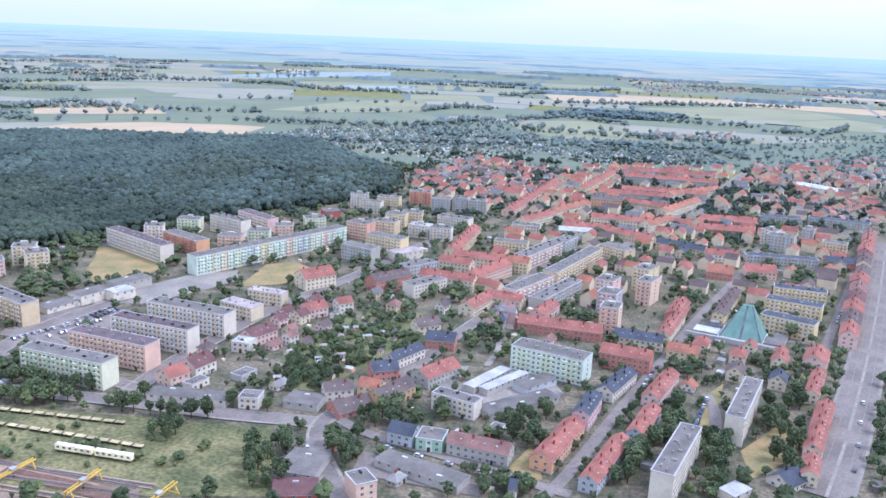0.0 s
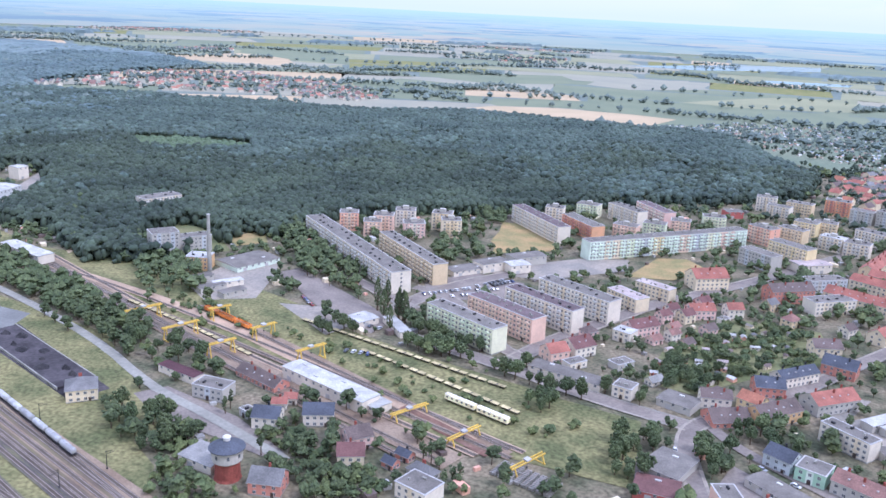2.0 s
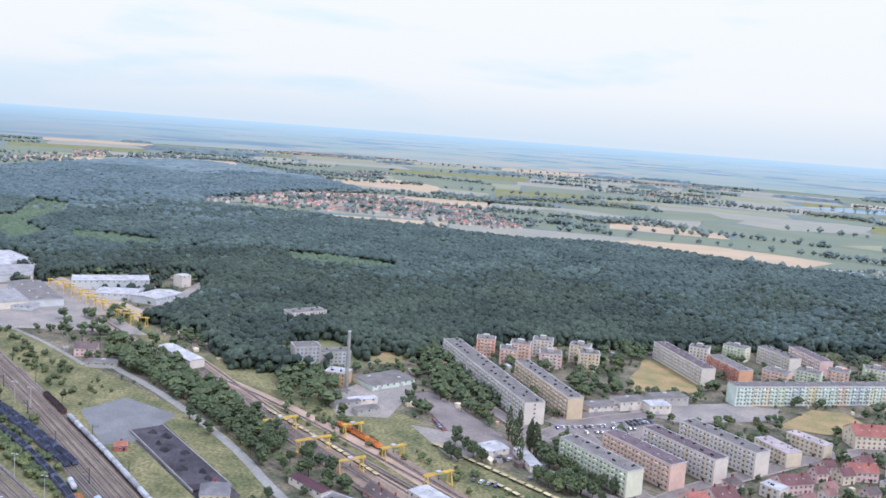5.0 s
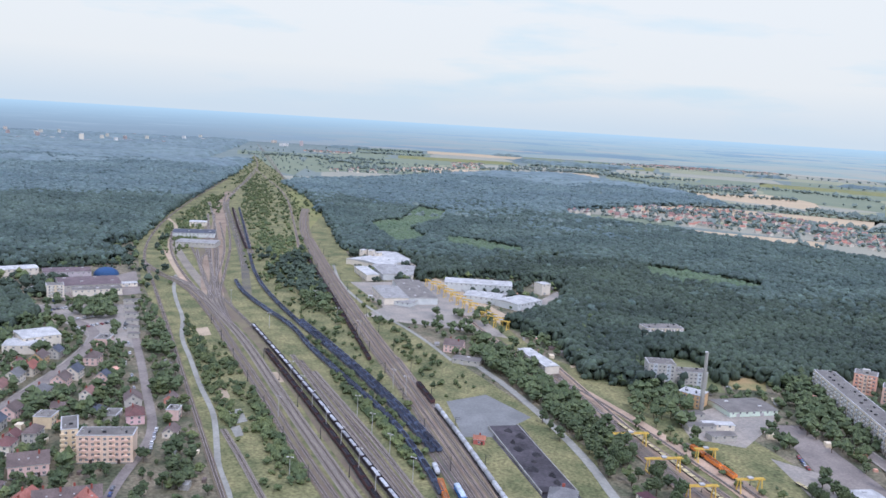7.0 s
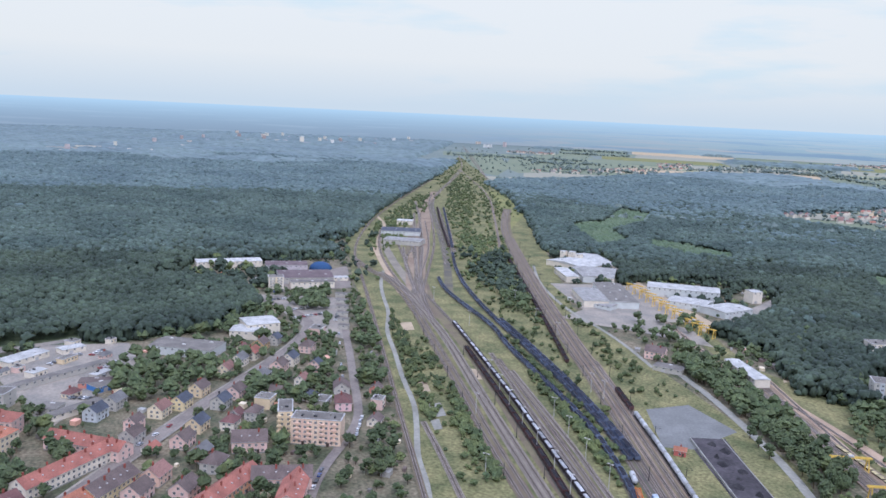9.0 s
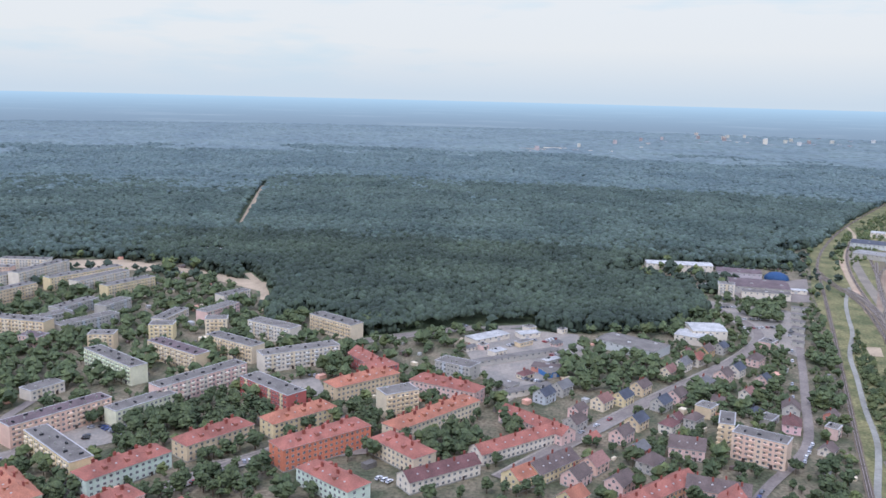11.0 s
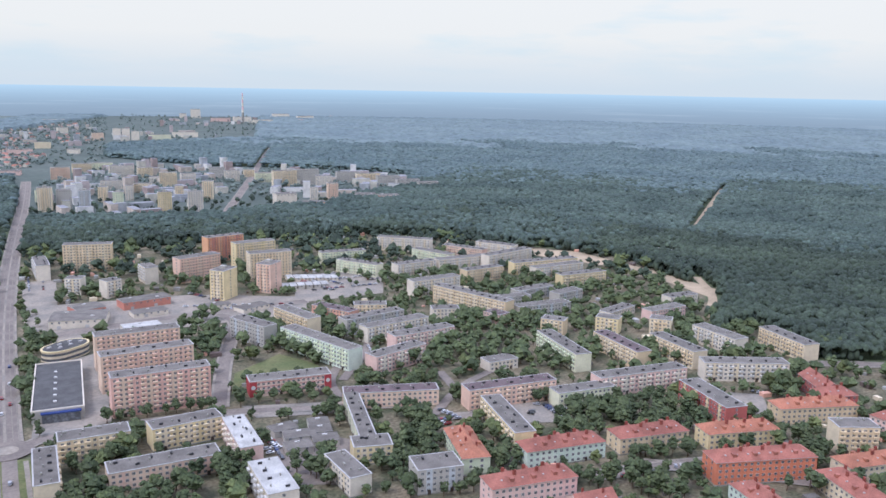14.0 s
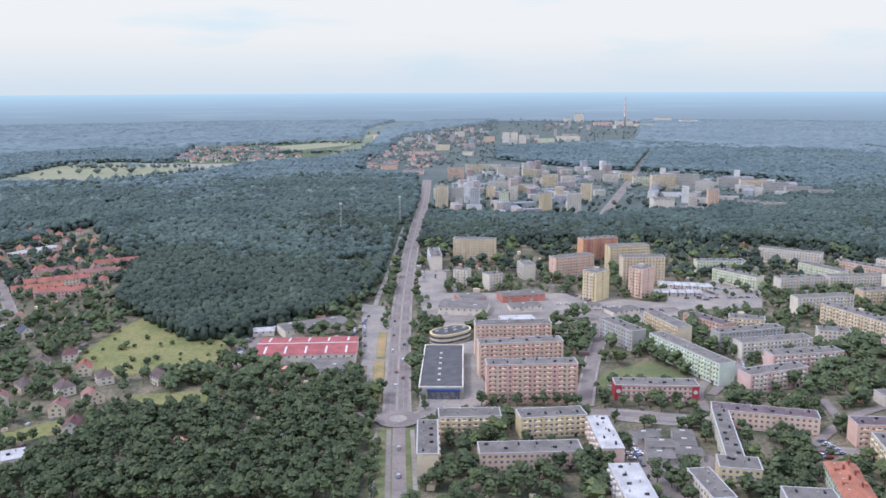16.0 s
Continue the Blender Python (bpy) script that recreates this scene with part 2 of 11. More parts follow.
RUBBER = material("rubber", (0.09, 0.09, 0.09), 0.9, 0.1)
YELLOW = material("crane_yellow", (0.80, 0.67, 0.32), 0.6, 0.12, 0.3, 2)


# ---- mesh helpers ----
class Shape:
    """Faces with a material number each, gathered and turned into one mesh."""

    def __init__(self):
        self.v, self.f, self.m = [], [], []

    def face(self, pts, m=0):
        k = len(self.v)
        self.v.extend(pts)
        self.f.append(tuple(range(k, k + len(pts))))
        self.m.append(m)

    def box(self, x0, x1, y0, y1, z0, z1, m=0, top=None):
        k = len(self.v)
        self.v.extend([(x0, y0, z0), (x1, y0, z0), (x1, y1, z0), (x0, y1, z0), (x0, y0, z1), (x1, y0, z1), (x1, y1, z1), (x0, y1, z1)])
        for i, q in enumerate(((3, 2, 1, 0), (4, 5, 6, 7), (0, 1, 5, 4), (1, 2, 6, 5), (2, 3, 7, 6), (3, 0, 4, 7))):
            self.f.append(tuple(k + j for j in q))
            self.m.append(top if (i == 1 and top is not None) else m)

    def tube(self, rings, sides=16, m=0, x=0.0, y=0.0):
        k = len(self.v)
        for r, z in rings:
            self.v.extend([(x + r * math.cos(math.tau * i / sides), y + r * math.sin(math.tau * i / sides), z) for i in range(sides)])
        for j in range(len(rings) - 1):
            for i in range(sides):
                a, b = k + j * sides + i, k + j * sides + (i + 1) % sides
                self.f.append((a, b, b + sides, a + sides))
                self.m.append(m)
        self.f.append(tuple(k + (len(rings) - 1) * sides + i for i in range(sides)))
        self.m.append(m)
        self.f.append(tuple(k + sides - 1 - i for i in range(sides)))
        self.m.append(m)

    def mesh(self, name, mats):
        me = bpy.data.meshes.new(name)
        me.from_pydata(self.v, [], self.f)
        for mat in mats:
            me.materials.append(mat)
        me.polygons.foreach_set("material_index", np.array(self.m, dtype=np.int32))
        me.update()
        return me


def part(name, shape, mats, parent, label=""):
    me = shape if isinstance(shape, bpy.types.Mesh) else shape.mesh(name, mats if isinstance(mats, (list, tuple)) else [mats])
    ob = new(name, me)
    ob.parent = parent
    return tagged(ob, label)


def array_mesh(name, verts, faces, mats, index=None, soft=False):
    """A mesh from arrays: verts n x 3, faces m x k of equal size."""
    me = bpy.data.meshes.new(name)
    verts, faces = np.asarray(verts, dtype=np.float32), np.asarray(faces, dtype=np.int32)
    count, k = faces.shape
    me.vertices.add(len(verts))
    me.vertices.foreach_set("co", verts.ravel())
    me.loops.add(count * k)
    me.loops.foreach_set("vertex_index", faces.ravel())
    me.polygons.add(count)
    me.polygons.foreach_set("loop_start", np.arange(count, dtype=np.int32) * k)
    for mat in mats:
        me.materials.append(mat)
    if index is not None:
        me.polygons.foreach_set("material_index", np.asarray(index, dtype=np.int32))
    me.polygons.foreach_set("use_smooth", np.full(count, soft))
    me.update(calc_edges=True)
    me.validate()
    return me


def spread(template, places):
    """Repeat a template (verts, faces) at places: rows of x, y, z, turn, scale x, y, z."""
    tv, tf = template
    p = np.asarray(places, dtype=float)
    c, s = np.cos(p[:, 3])[:, None], np.sin(p[:, 3])[:, None]
    x, y, z = (tv[None, :, i] * p[:, 4 + i][:, None] for i in range(3))
    v = np.stack([x * c - y * s + p[:, 0][:, None], x * s + y * c + p[:, 1][:, None], z + p[:, 2][:, None]], -1).reshape(-1, 3)
    f = (tf[None] + (np.arange(len(p)) * len(tv))[:, None, None]).reshape(-1, tf.shape[1])
    return v, f


def empty(name, x, y, turn=0.0, z=0.0):
    ob = new(name)
    ob.matrix_world = pose(x, y, z, 0, 0, turn)
    ob.empty_display_size = 1
    return ob


rng = np.random.default_rng(7)


def inside(pts, polygon):
    """Which of the points (n x 2) lie in the polygon."""
    pts, poly = np.asarray(pts, dtype=float).reshape(-1, 2), np.asarray(polygon, dtype=float)
    x, y = pts[:, 0], pts[:, 1]
    hit = np.zeros(len(pts), dtype=bool)
    for (ax, ay), (bx, by) in zip(poly, np.roll(poly, -1, 0)):
        cross = (ay > y) != (by > y)
        hit ^= cross & (x < (bx - ax) * (y - ay) / ((by - ay) if by != ay else 1e-9) + ax)
    return hit


# ---- ground ----
def disc(name, radius, z, mat, sides=96, label=""):
    s = Shape()
    s.face([(radius * math.cos(math.tau * i / sides), radius * math.sin(math.tau * i / sides), z) for i in range(sides)])
    return tagged(new(name, s.mesh(name, [mat])), label, "ground", kind="structure")


disc("ground", 4930, 0.0, LAND["open"], label="flat open country of fields, paled with haze in the colour")
FORESTS, CLEARINGS, YOUNG, FOOT, STREETS = [], [], [], [], []
LAYER = {"town": 0.05}
OPEN = []
levels = [0.25]


def patch(points, kind):
    s = Shape()
    levels[0] += 0.0015
    z = LAYER.get(kind, levels[0])
    pts = [(x, y, z) for x, y in points]
    area = sum(a[0] * b[1] - b[0] * a[1] for a, b in zip(pts, pts[1:] + pts[:1]))
    s.face(pts if area > 0 else pts[::-1])
    me = s.mesh("patch", [LAND[kind]])
    name = {"asphalt": "road", "paving": "pavement", "concrete": "pavement", "coal": "yard", "gravel": "yard"}.get(kind, "field")
    ob = tagged(new(name, me), "", name, kind="structure")
    ob["label"] = {"asphalt": "grey asphalt yard", "paving": "pale paved yard", "concrete": "broken concrete slab of a vanished building", "coal": "coal-black loading yard", "gravel": "grey gravel storage ground", "stubble": "golden stubble field", "sand": "bare sandy ground", "scrub": "dry scrubby grass along the railway", "meadow": "rough yellow-green meadow", "water": "pale shining pond among fields", "suburb": "built-up ground of the next town", "wetland": "dark rough pasture around the allotments"}.get(kind, "flat field of " + kind.replace("_", " "))
    if kind not in ("town", "asphalt", "paving", "coal", "suburb", "wetland"):
        OPEN.append(points)
    if kind in ("asphalt", "paving", "coal"):
        CLEARINGS.append(points)
    return ob


def ribbon(points, width, z, mat, shift=0.0):
    """A strip along a smoothed line."""
    p = np.asarray(points, dtype=float)
    for _ in range(2):
        a, b = p[:-1] * 0.75 + p[1:] * 0.25, p[:-1] * 0.25 + p[1:] * 0.75
        p = np.vstack([p[:1], np.stack([a, b], 1).reshape(-1, 2), p[-1:]])
    d = np.gradient(p, axis=0)
    d /= np.linalg.norm(d, axis=1)[:, None] + 1e-9
    n = np.stack([-d[:, 1], d[:, 0]], 1)
    left, right = p + n * (shift + width / 2), p + n * (shift - width / 2)
    k = len(p)
    v = np.zeros((2 * k, 3))
    v[:k, :2], v[k:, :2], v[:, 2] = left, right, z
    f = np.array([(k + i, k + i + 1, i + 1, i) for i in range(k - 1)])
    return v, f, p


def road(points, width, kind):
    levels[0] += 0.0015
    v, f, p = ribbon(points, width, levels[0] + 0.12, None)
    ob = tagged(new("road", array_mesh("road", v, f, [LAND[kind]])), {"asphalt": "grey asphalt street", "sand": "pale sandy track", "paving": "pale paved lane", "concrete": "pale concrete lane"}[kind], "road", kind="structure")
    STREETS.append((p, width / 2 + 1.5))
    if kind == "asphalt" and width >= 7:
        for side in (-1, 1):
            v, f, _ = ribbon(points, 1.6, levels[0] + 0.2, None, side * (width / 2 + 0.8))
            tagged(new("pavement", array_mesh("pavement", v, f, [LAND["paving"]])), "pale paved footway beside the street", "pavement", kind="structure")
    if width >= 13:
        v, f, _ = ribbon(points, 1.5, levels[0] + 0.2, None)
        tagged(new("median", array_mesh("median", v, f, [LAND["paving"]])), "narrow paved strip between the two carriageways", "pavement", kind="structure")
        for side in (-width / 2 + 0.5, -width / 4 - 0.3, width / 4 + 0.3, width / 2 - 0.5):
            v, f, _ = ribbon(points, 0.22, levels[0] + 0.16, None, side)
            tagged(new("road_marking", array_mesh("road_marking", v, f, [LAND["paving"]])), "thin worn pale lane line", "road marking", kind="structure")
    return ob


def bed(points, width, kind):
    levels[0] += 0.0015
    v, f, p = ribbon(points, width, levels[0] + 0.06, None)
    tagged(new("railway_bed", array_mesh("railway_bed", v, f, [LAND[kind]])), "wide railway bed of " + kind.split("_")[1] + " ballast and cinder", "railway bed", kind="structure")


def track(points, kind):
    levels[0] += 0.0015
    v, f, p = ribbon(points, 4.0, levels[0] + 0.16, None)
    bed = tagged(new("railway_track", array_mesh("ballast", v, f, [LAND[kind]])), "railway track on " + kind.split("_")[1] + " ballast", "railway track", kind="structure")
    v, f, _ = ribbon(points, 2.4, levels[0] + 0.24, None)
    part("sleeper_bed", array_mesh("sleeper_bed", v, f, [SLEEPER]), None, bed, "dark row of sleepers")
    for side in (-0.75, 0.75):
        v, f, _ = ribbon(points, 0.24, levels[0] + 0.32, None, side)
        part("rail", array_mesh("rail", v, f, [RAIL]), None, bed)
    STREETS.append((p, 3.5))


def near_street(pts, margin=0.0):
    pts = np.asarray(pts, dtype=float).reshape(-1, 2)
    bad = np.zeros(len(pts), dtype=bool)
    for line, half in STREETS:
        a, b = line[:-1], line[1:]
        d = b - a
        span = (d ** 2).sum(1) + 1e-9
        for i in range(len(a)):
            s = np.clip(((pts - a[i]) @ d[i]) / span[i], 0, 1)
            bad |= ((pts - a[i] - s[:, None] * d[i]) ** 2).sum(1) < (half + margin) ** 2
    return bad


def on_building(pts, margin=1.0):
    pts = np.asarray(pts, dtype=float).reshape(-1, 2)
    bad = np.zeros(len(pts), dtype=bool)
    for x, y, turn, l, w in FOOT:
        c, s = math.cos(radians(turn)), math.sin(radians(turn))
        dx, dy = pts[:, 0] - x, pts[:, 1] - y
        bad |= (np.abs(dx * c + dy * s) < l / 2 + margin) & (np.abs(dy * c - dx * s) < w / 2 + margin)
    return bad


# the town's own ground, and the pale country beyond
TOWN = [(-560, -1250), (250, -1350), (420, -500), (420, 250), (760, 1000), (620, 1300), (250, 1330), (-120, 1250), (-420, 760), (-760, 640), (-1150, 560), (-1350, 200), (-950, -60), (-930, -640)]
patch(TOWN, "town")


# ---- lie of the land ----
# woods
FORESTS.append([(-59, 1134), (-66, 992), (-112, 926), (-171, 877), (-210, 839), (-246, 787), (-277, 747), (-299, 719), (-344, 675), (-385, 644), (-423, 574), (-414, 518), (-455, 524), (-429, 468), (-445, 410), (-483, 393), (-574, 432), (-635, 417), (-684, 514), (-790, 587), (-842, 561), (-863, 479), (-846, 437), (-977, 466), (-1035, 442), (-1074, 434), (-1253, 486), (-1395, 529), (-1710, 609), (-2111, 674), (-2313, 1089), (-2648, 1585), (-2653, 1968), (-2017, 1921), (-1843, 1869), (-1591, 1717), (-1630, 1481), (-1512, 1129), (-1412, 1056), (-1279, 1094), (-1065, 1172), (-790, 1260), (-676, 1386), (-556, 1406), (-457, 1392), (-365, 1393), (-306, 1422), (-219, 1412), (-113, 1204)])
FORESTS.append([(-662, -340), (-603, -306), (-644, -294), (-625, -243), (-586, -226), (-612, -186), (-641, -158), (-643, -123), (-664, -62), (-694, -3), (-767, 35), (-847, 24), (-860, -11), (-891, -76), (-980, -24), (-998, 53), (-1016, 136), (-1066, 146), (-1125, 116), (-1176, 176), (-1489, 278), (-2230, 559), (-3006, 853), (-2929, 649), (-4703, 1304), (-4833, 679), (-4880, 0), (-4806, -847), (-4586, -1669), (-4309, -2291), (-706, -376)])
FORESTS.append([(-678, -345), (-708, -379), (-723, -400), (-780, -482), (-800, -533), (-790, -582), (-763, -646), (-733, -750), (-676, -824), (-531, -880), (-394, -921), (-296, -950), (-338, -1070), (-381, -1165), (-552, -1067), (-781, -1056), (-868, -1103), (-1041, -1149), (-1213, -1342), (-1124, -1527), (-1034, -1650), (-962, -1725), (-865, -2065), (-1014, -2422), (-1275, -2477), (-1532, -2486), (-2586, -4138), (-3137, -3738), (-3738, -3137), (-4309, -2291), (-708, -373)])
FORESTS.append([(-222, -808), (-170, -714), (-142, -682), (-91, -658), (-58, -630), (-21, -634), (10, -707), (36, -770), (19, -930), (74, -1206), (67, -1407), (-34, -1753), (-224, -1965), (-404, -1888), (-526, -1701), (-407, -1287), (-333, -1072)])
FORESTS.append([(374, -1761), (218, -2288), (90, -2359), (-114, -2215), (-407, -2180), (-557, -2598), (-705, -2907), (-996, -3987), (-968, -3881), (-1345, -4691), (-425, -4861), (847, -4806), (2062, -4423), (718, -1541)])
FORESTS.append([(291, -1673), (204, -1700), (99, -1715), (71, -1428), (79, -1247), (116, -1210), (141, -1128), (196, -1090)])
FORESTS.append([(320, -1845), (219, -1836), (92, -1773), (-84, -1899), (-150, -1981), (-281, -2205), (-402, -2152), (-617, -2548), (-458, -1895), (-406, -1902), (-225, -1979), (-34, -1764), (68, -1428), (99, -1744), (207, -1729), (296, -1701)])
FORESTS.append([(-2261, -1244), (-2340, -1190), (-5795, -2965), (-5504, -3043)])
FORESTS.append([(-534, -2249), (-988, -3688), (-1702, -4876), (-1969, -4587), (-1593, -4068), (-925, -3152), (-594, -2259)])
# young stands and openings in the woods
YOUNG.append([(-1143, 631), (-1099.6, 666.7), (-1017.5, 690.2), (-960.8, 652.6), (-1004, 610), (-1065.9, 589.2)])
YOUNG.append([(-1303.9, 618.6), (-1530.6, 775.1), (-1457.3, 801), (-1313.6, 717.5), (-1224.9, 596.9)])
YOUNG.append([(-845.1, 770.7), (-805.4, 811.7), (-709.5, 846.6), (-686.2, 808.3), (-744.5, 750.5), (-793, 732.2)])
YOUNG.append([(-862.5, 774.9), (-805.4, 821.8), (-727.4, 840.4), (-701.6, 802), (-745.4, 753.3)])
YOUNG.append([(-1306.5, 567.2), (-1339.3, 635.2), (-1119.1, 588.9), (-1075.3, 512)])
CLEARINGS.append([(-508, 465.8), (-504.3, 509), (-467.4, 507.1), (-425.6, 477.7), (-462.2, 421.1)])
CLEARINGS.append([(-32.3, -2219.5), (-141.9, -2883.2), (-393.2, -2920.7), (-753, -3106.6), (-570.2, -2356.8), (-410.9, -2199.3), (-256, -2123.5)])
# fields and meadows
patch([(-719.4, 1471.3), (-694.7, 1549.1), (-587.2, 1624.7), (-430.2, 1645.7), (-351.2, 1635), (-365.7, 1513.6), (-400.9, 1457.4), (-532.1, 1470), (-630, 1469.1)], 'stubble')
patch([(-757.9, 1619.1), (-692.7, 1757), (-408.1, 1901.5), (-297.9, 1923.8), (-307.6, 1695.2), (-435.3, 1665.4), (-590.6, 1634.3), (-689.7, 1561.4)], 'crop_green')
patch([(-300, 1937.1), (-73.8, 2071.3), (-52.1, 1821.9), (-219.1, 1708.7), (-297.1, 1699.4)], 'crop_green')
patch([(-425.2, 1981.9), (-270.6, 2347.2), (-73.9, 2499.4), (-61.8, 2124.5), (-256.9, 2001.1)], 'crop_olive')
patch([(-1178.5, 2243.6), (-893.7, 2485.7), (-735.5, 2250.3), (-929.2, 2020.9), (-1077.4, 2048.4)], 'crop_green')
patch([(-771.2, 2514.3), (-562.9, 2710.2), (-439.8, 2424.9), (-603.6, 2203), (-735.5, 2250.3)], 'crop_tan')
patch([(135.4, 1873.9), (222, 2013.3), (346.2, 2038.2), (400.8, 1906.7), (385, 1688.7), (320, 1612.1), (228.6, 1653), (159.5, 1747.2)], 'crop_olive')
patch([(323.4, 2988.2), (622.5, 3110.9), (1085, 3147.7), (995.7, 2940.2), (552.6, 2751.4), (332.1, 2726.5)], 'stubble')
patch([(561, 2536.7), (917.3, 2758.1), (1124.2, 2730.4), (1152.8, 2476.2), (925.6, 2312.3), (684.5, 2271.7), (559.8, 2384)], 'crop_olive')
patch([(440.4, 2516.8), (602, 2497.4), (660.5, 2293.3), (487.8, 2265.1), (384.9, 2373.2)], 'crop_green')
patch([(882.2, 2278.4), (1133.5, 2433.8), (1172.4, 2292.3), (1016.7, 2056.2), (884.8, 2134.8)], 'crop_olive')
patch([(827.1, 1927.8), (1056, 2058.6), (986.2, 1918.3), (799.7, 1832.4)], 'crop_green')
patch([(-1999.4, 2012.1), (-1914.9, 2185.4), (-1610.7, 2154.2), (-1481.9, 2215.3), (-1527.2, 1885.7), (-1758.7, 1884.1)], 'crop_tan')
patch([(-2251.3, 2634.8), (-2100.9, 2883), (-1706.1, 2547.9), (-1750.5, 2277.8), (-2013.5, 2327.1)], 'crop_green')
patch([(-1162.5, 1741.7), (-1132.5, 1936.2), (-949.4, 1935.6), (-794.6, 1625.8), (-887.7, 1546.5), (-998.8, 1542.6)], 'crop_green')
patch([(-3339.9, 1171.2), (-3391.8, 1592.6), (-3058, 1588.6), (-2732.3, 1285), (-2503.7, 907.3), (-2741.8, 932.9)], 'crop_green')
patch([(-3466.2, 994.9), (-3568.4, 1186.5), (-2753.5, 966.8), (-2371.1, 790.5), (-2569.8, 765.5)], 'crop_green')
patch([(-3170.3, 1895.4), (-3148.9, 2208.2), (-3098.5, 2456), (-2807.7, 2082.6), (-2818.5, 1738)], 'crop_tan')
patch([(-1990.4, 1920.4), (-1976.5, 2285.5), (-1758.1, 2261.6), (-1513.2, 1996.9), (-1683.3, 1951), (-1856, 1882.7)], 'stubble')
patch([(-2191.4, 2471.5), (-2009, 2609.3), (-1710.1, 2546.7), (-1476.7, 2204.5), (-1694.8, 2206.7)], 'crop_green')
patch([(35.9, -682.7), (10.9, -722.7), (-5.5, -667.3), (-45.5, -636.4), (-40.6, -580.7), (-24.7, -567.4), (39.2, -570.5), (59.5, -617.6)], 'meadow')
patch([(23.8, -528.9), (-1.9, -527.8), (-32.1, -522.1), (-27.1, -500.3), (8.2, -506.3)], 'meadow')
patch([(272.2, -2105.1), (111.5, -2215.1), (-156.8, -2069.1), (-88, -1981.1), (95.2, -1845.4), (230.4, -1935.8)], 'crop_olive')
patch([(-356.5, -2785.3), (-690.5, -3022.2), (-634.3, -2778), (-339.4, -2529.3)], 'crop_olive')
patch([(120.9, -1361.7), (83.3, -1390.4), (73.6, -1268.9), (105.9, -1260.3)], 'meadow')
patch([(-860.1, -3353.4), (-1094.2, -3333.6), (-956.2, -3049.5), (-782.8, -3053.6)], 'stubble')
patch([(87.6, -492.6), (57.2, -502.9), (55.4, -480.9), (84.7, -471.9)], 'meadow')
patch([(-122.4, -491.1), (-166.9, -660.1), (-185.1, -676.6), (-133, -487.2)], 'dry_lawn')
patch([(-248.5, -433.7), (-269.9, -466.4), (-314.2, -482.3), (-320.9, -448.6), (-315.7, -429.9), (-270, -451.2)], 'lawn')
patch([(-256.2, 587.7), (-290.9, 686), (-248.3, 701.6), (-214.9, 627)], 'dry_lawn')
patch([(-447.6, 502.1), (-439.8, 535), (-413.8, 507.3), (-427.2, 482.8)], 'dry_lawn')
patch([(-149.3, 592.6), (-142.3, 656.7), (-121.7, 668.7), (-99.7, 646.3), (-118.4, 604.3)], 'dry_lawn')
patch([(195.7, 436.1), (227, 489.9), (237.9, 491.1)], 'lawn')
patch([(124, 370), (147.3, 431.3), (161.9, 448.3), (134.1, 376.7)], 'dry_lawn')
patch([(144.3, 366.1), (184.1, 406.5), (169.8, 362.7), (140.6, 339.5)], 'dry_lawn')
patch([(33.1, 340.7), (45.1, 363.1), (47.2, 332), (39.2, 324.2)], 'dry_lawn')
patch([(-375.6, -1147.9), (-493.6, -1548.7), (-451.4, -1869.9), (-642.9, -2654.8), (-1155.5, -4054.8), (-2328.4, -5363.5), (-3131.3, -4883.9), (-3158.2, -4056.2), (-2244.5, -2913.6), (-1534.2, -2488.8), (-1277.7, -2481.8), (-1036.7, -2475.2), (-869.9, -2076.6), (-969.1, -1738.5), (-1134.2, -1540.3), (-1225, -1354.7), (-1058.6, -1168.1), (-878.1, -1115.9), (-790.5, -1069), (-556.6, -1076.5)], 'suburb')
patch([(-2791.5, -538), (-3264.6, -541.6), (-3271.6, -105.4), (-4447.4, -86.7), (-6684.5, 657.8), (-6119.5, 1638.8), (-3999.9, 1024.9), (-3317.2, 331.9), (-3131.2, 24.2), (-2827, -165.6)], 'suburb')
patch([(-919.4, 3285.2), (-613.3, 3956.1), (-298.5, 4270.2), (-270, 3869.1), (-648.9, 3337.3)], 'water')
patch([(-389.2, 3024.6), (-115.5, 3150.2), (-120, 3010.8), (-355.7, 2914)], 'water')
patch([(-306.9, 1473.9), (-83.1, 1718.6), (137.9, 1950.9), (142.6, 1679.9), (223.6, 1614.7), (554.1, 1672.5), (960.8, 1867.3), (727.3, 1398.5), (442.3, 1293.1), (176.2, 1249.7), (-47.8, 1189.2)], 'wetland')
patch([(-171.7, 300.1), (-214, 381.6), (-144, 372.4), (-78.3, 369.4), (-65.6, 308.4)], 'scrub')
patch([(-437, 355), (-360.4, 379.2), (-296.1, 395), (-207, 380.2), (-137.6, 374.2), (-88, 355.4), (-83, 339.4), (-132.8, 301.1), (-263.5, 333.2)], 'scrub')
patch([(-390.8, 236.5), (-374.2, 250.4), (-296.9, 246.2), (-238.6, 219.8), (-220.1, 194.5), (-267.8, 158.7)], 'scrub')
patch([(-324.5, 75.4), (-380.9, 98.6), (-674.4, 126.8), (-901.7, 140.6), (-1162.9, 173.9), (-1522.4, 283.8), (-2279.6, 571.1), (-3333.3, 945.5), (-2321, 740.8), (-1752.6, 637.2), (-1309.4, 507.5), (-1084.2, 438.2), (-748.9, 335.1), (-601.6, 322.1), (-468.3, 314.8), (-365.4, 307.3), (-256.4, 243)], 'scrub')
patch([(-289.8, 336.2), (-405.5, 361.9), (-519.4, 373.4), (-682.5, 406.5), (-695.2, 433.2), (-545, 396.5), (-448.9, 414.1), (-363.9, 420), (-266, 398.2)], 'scrub')
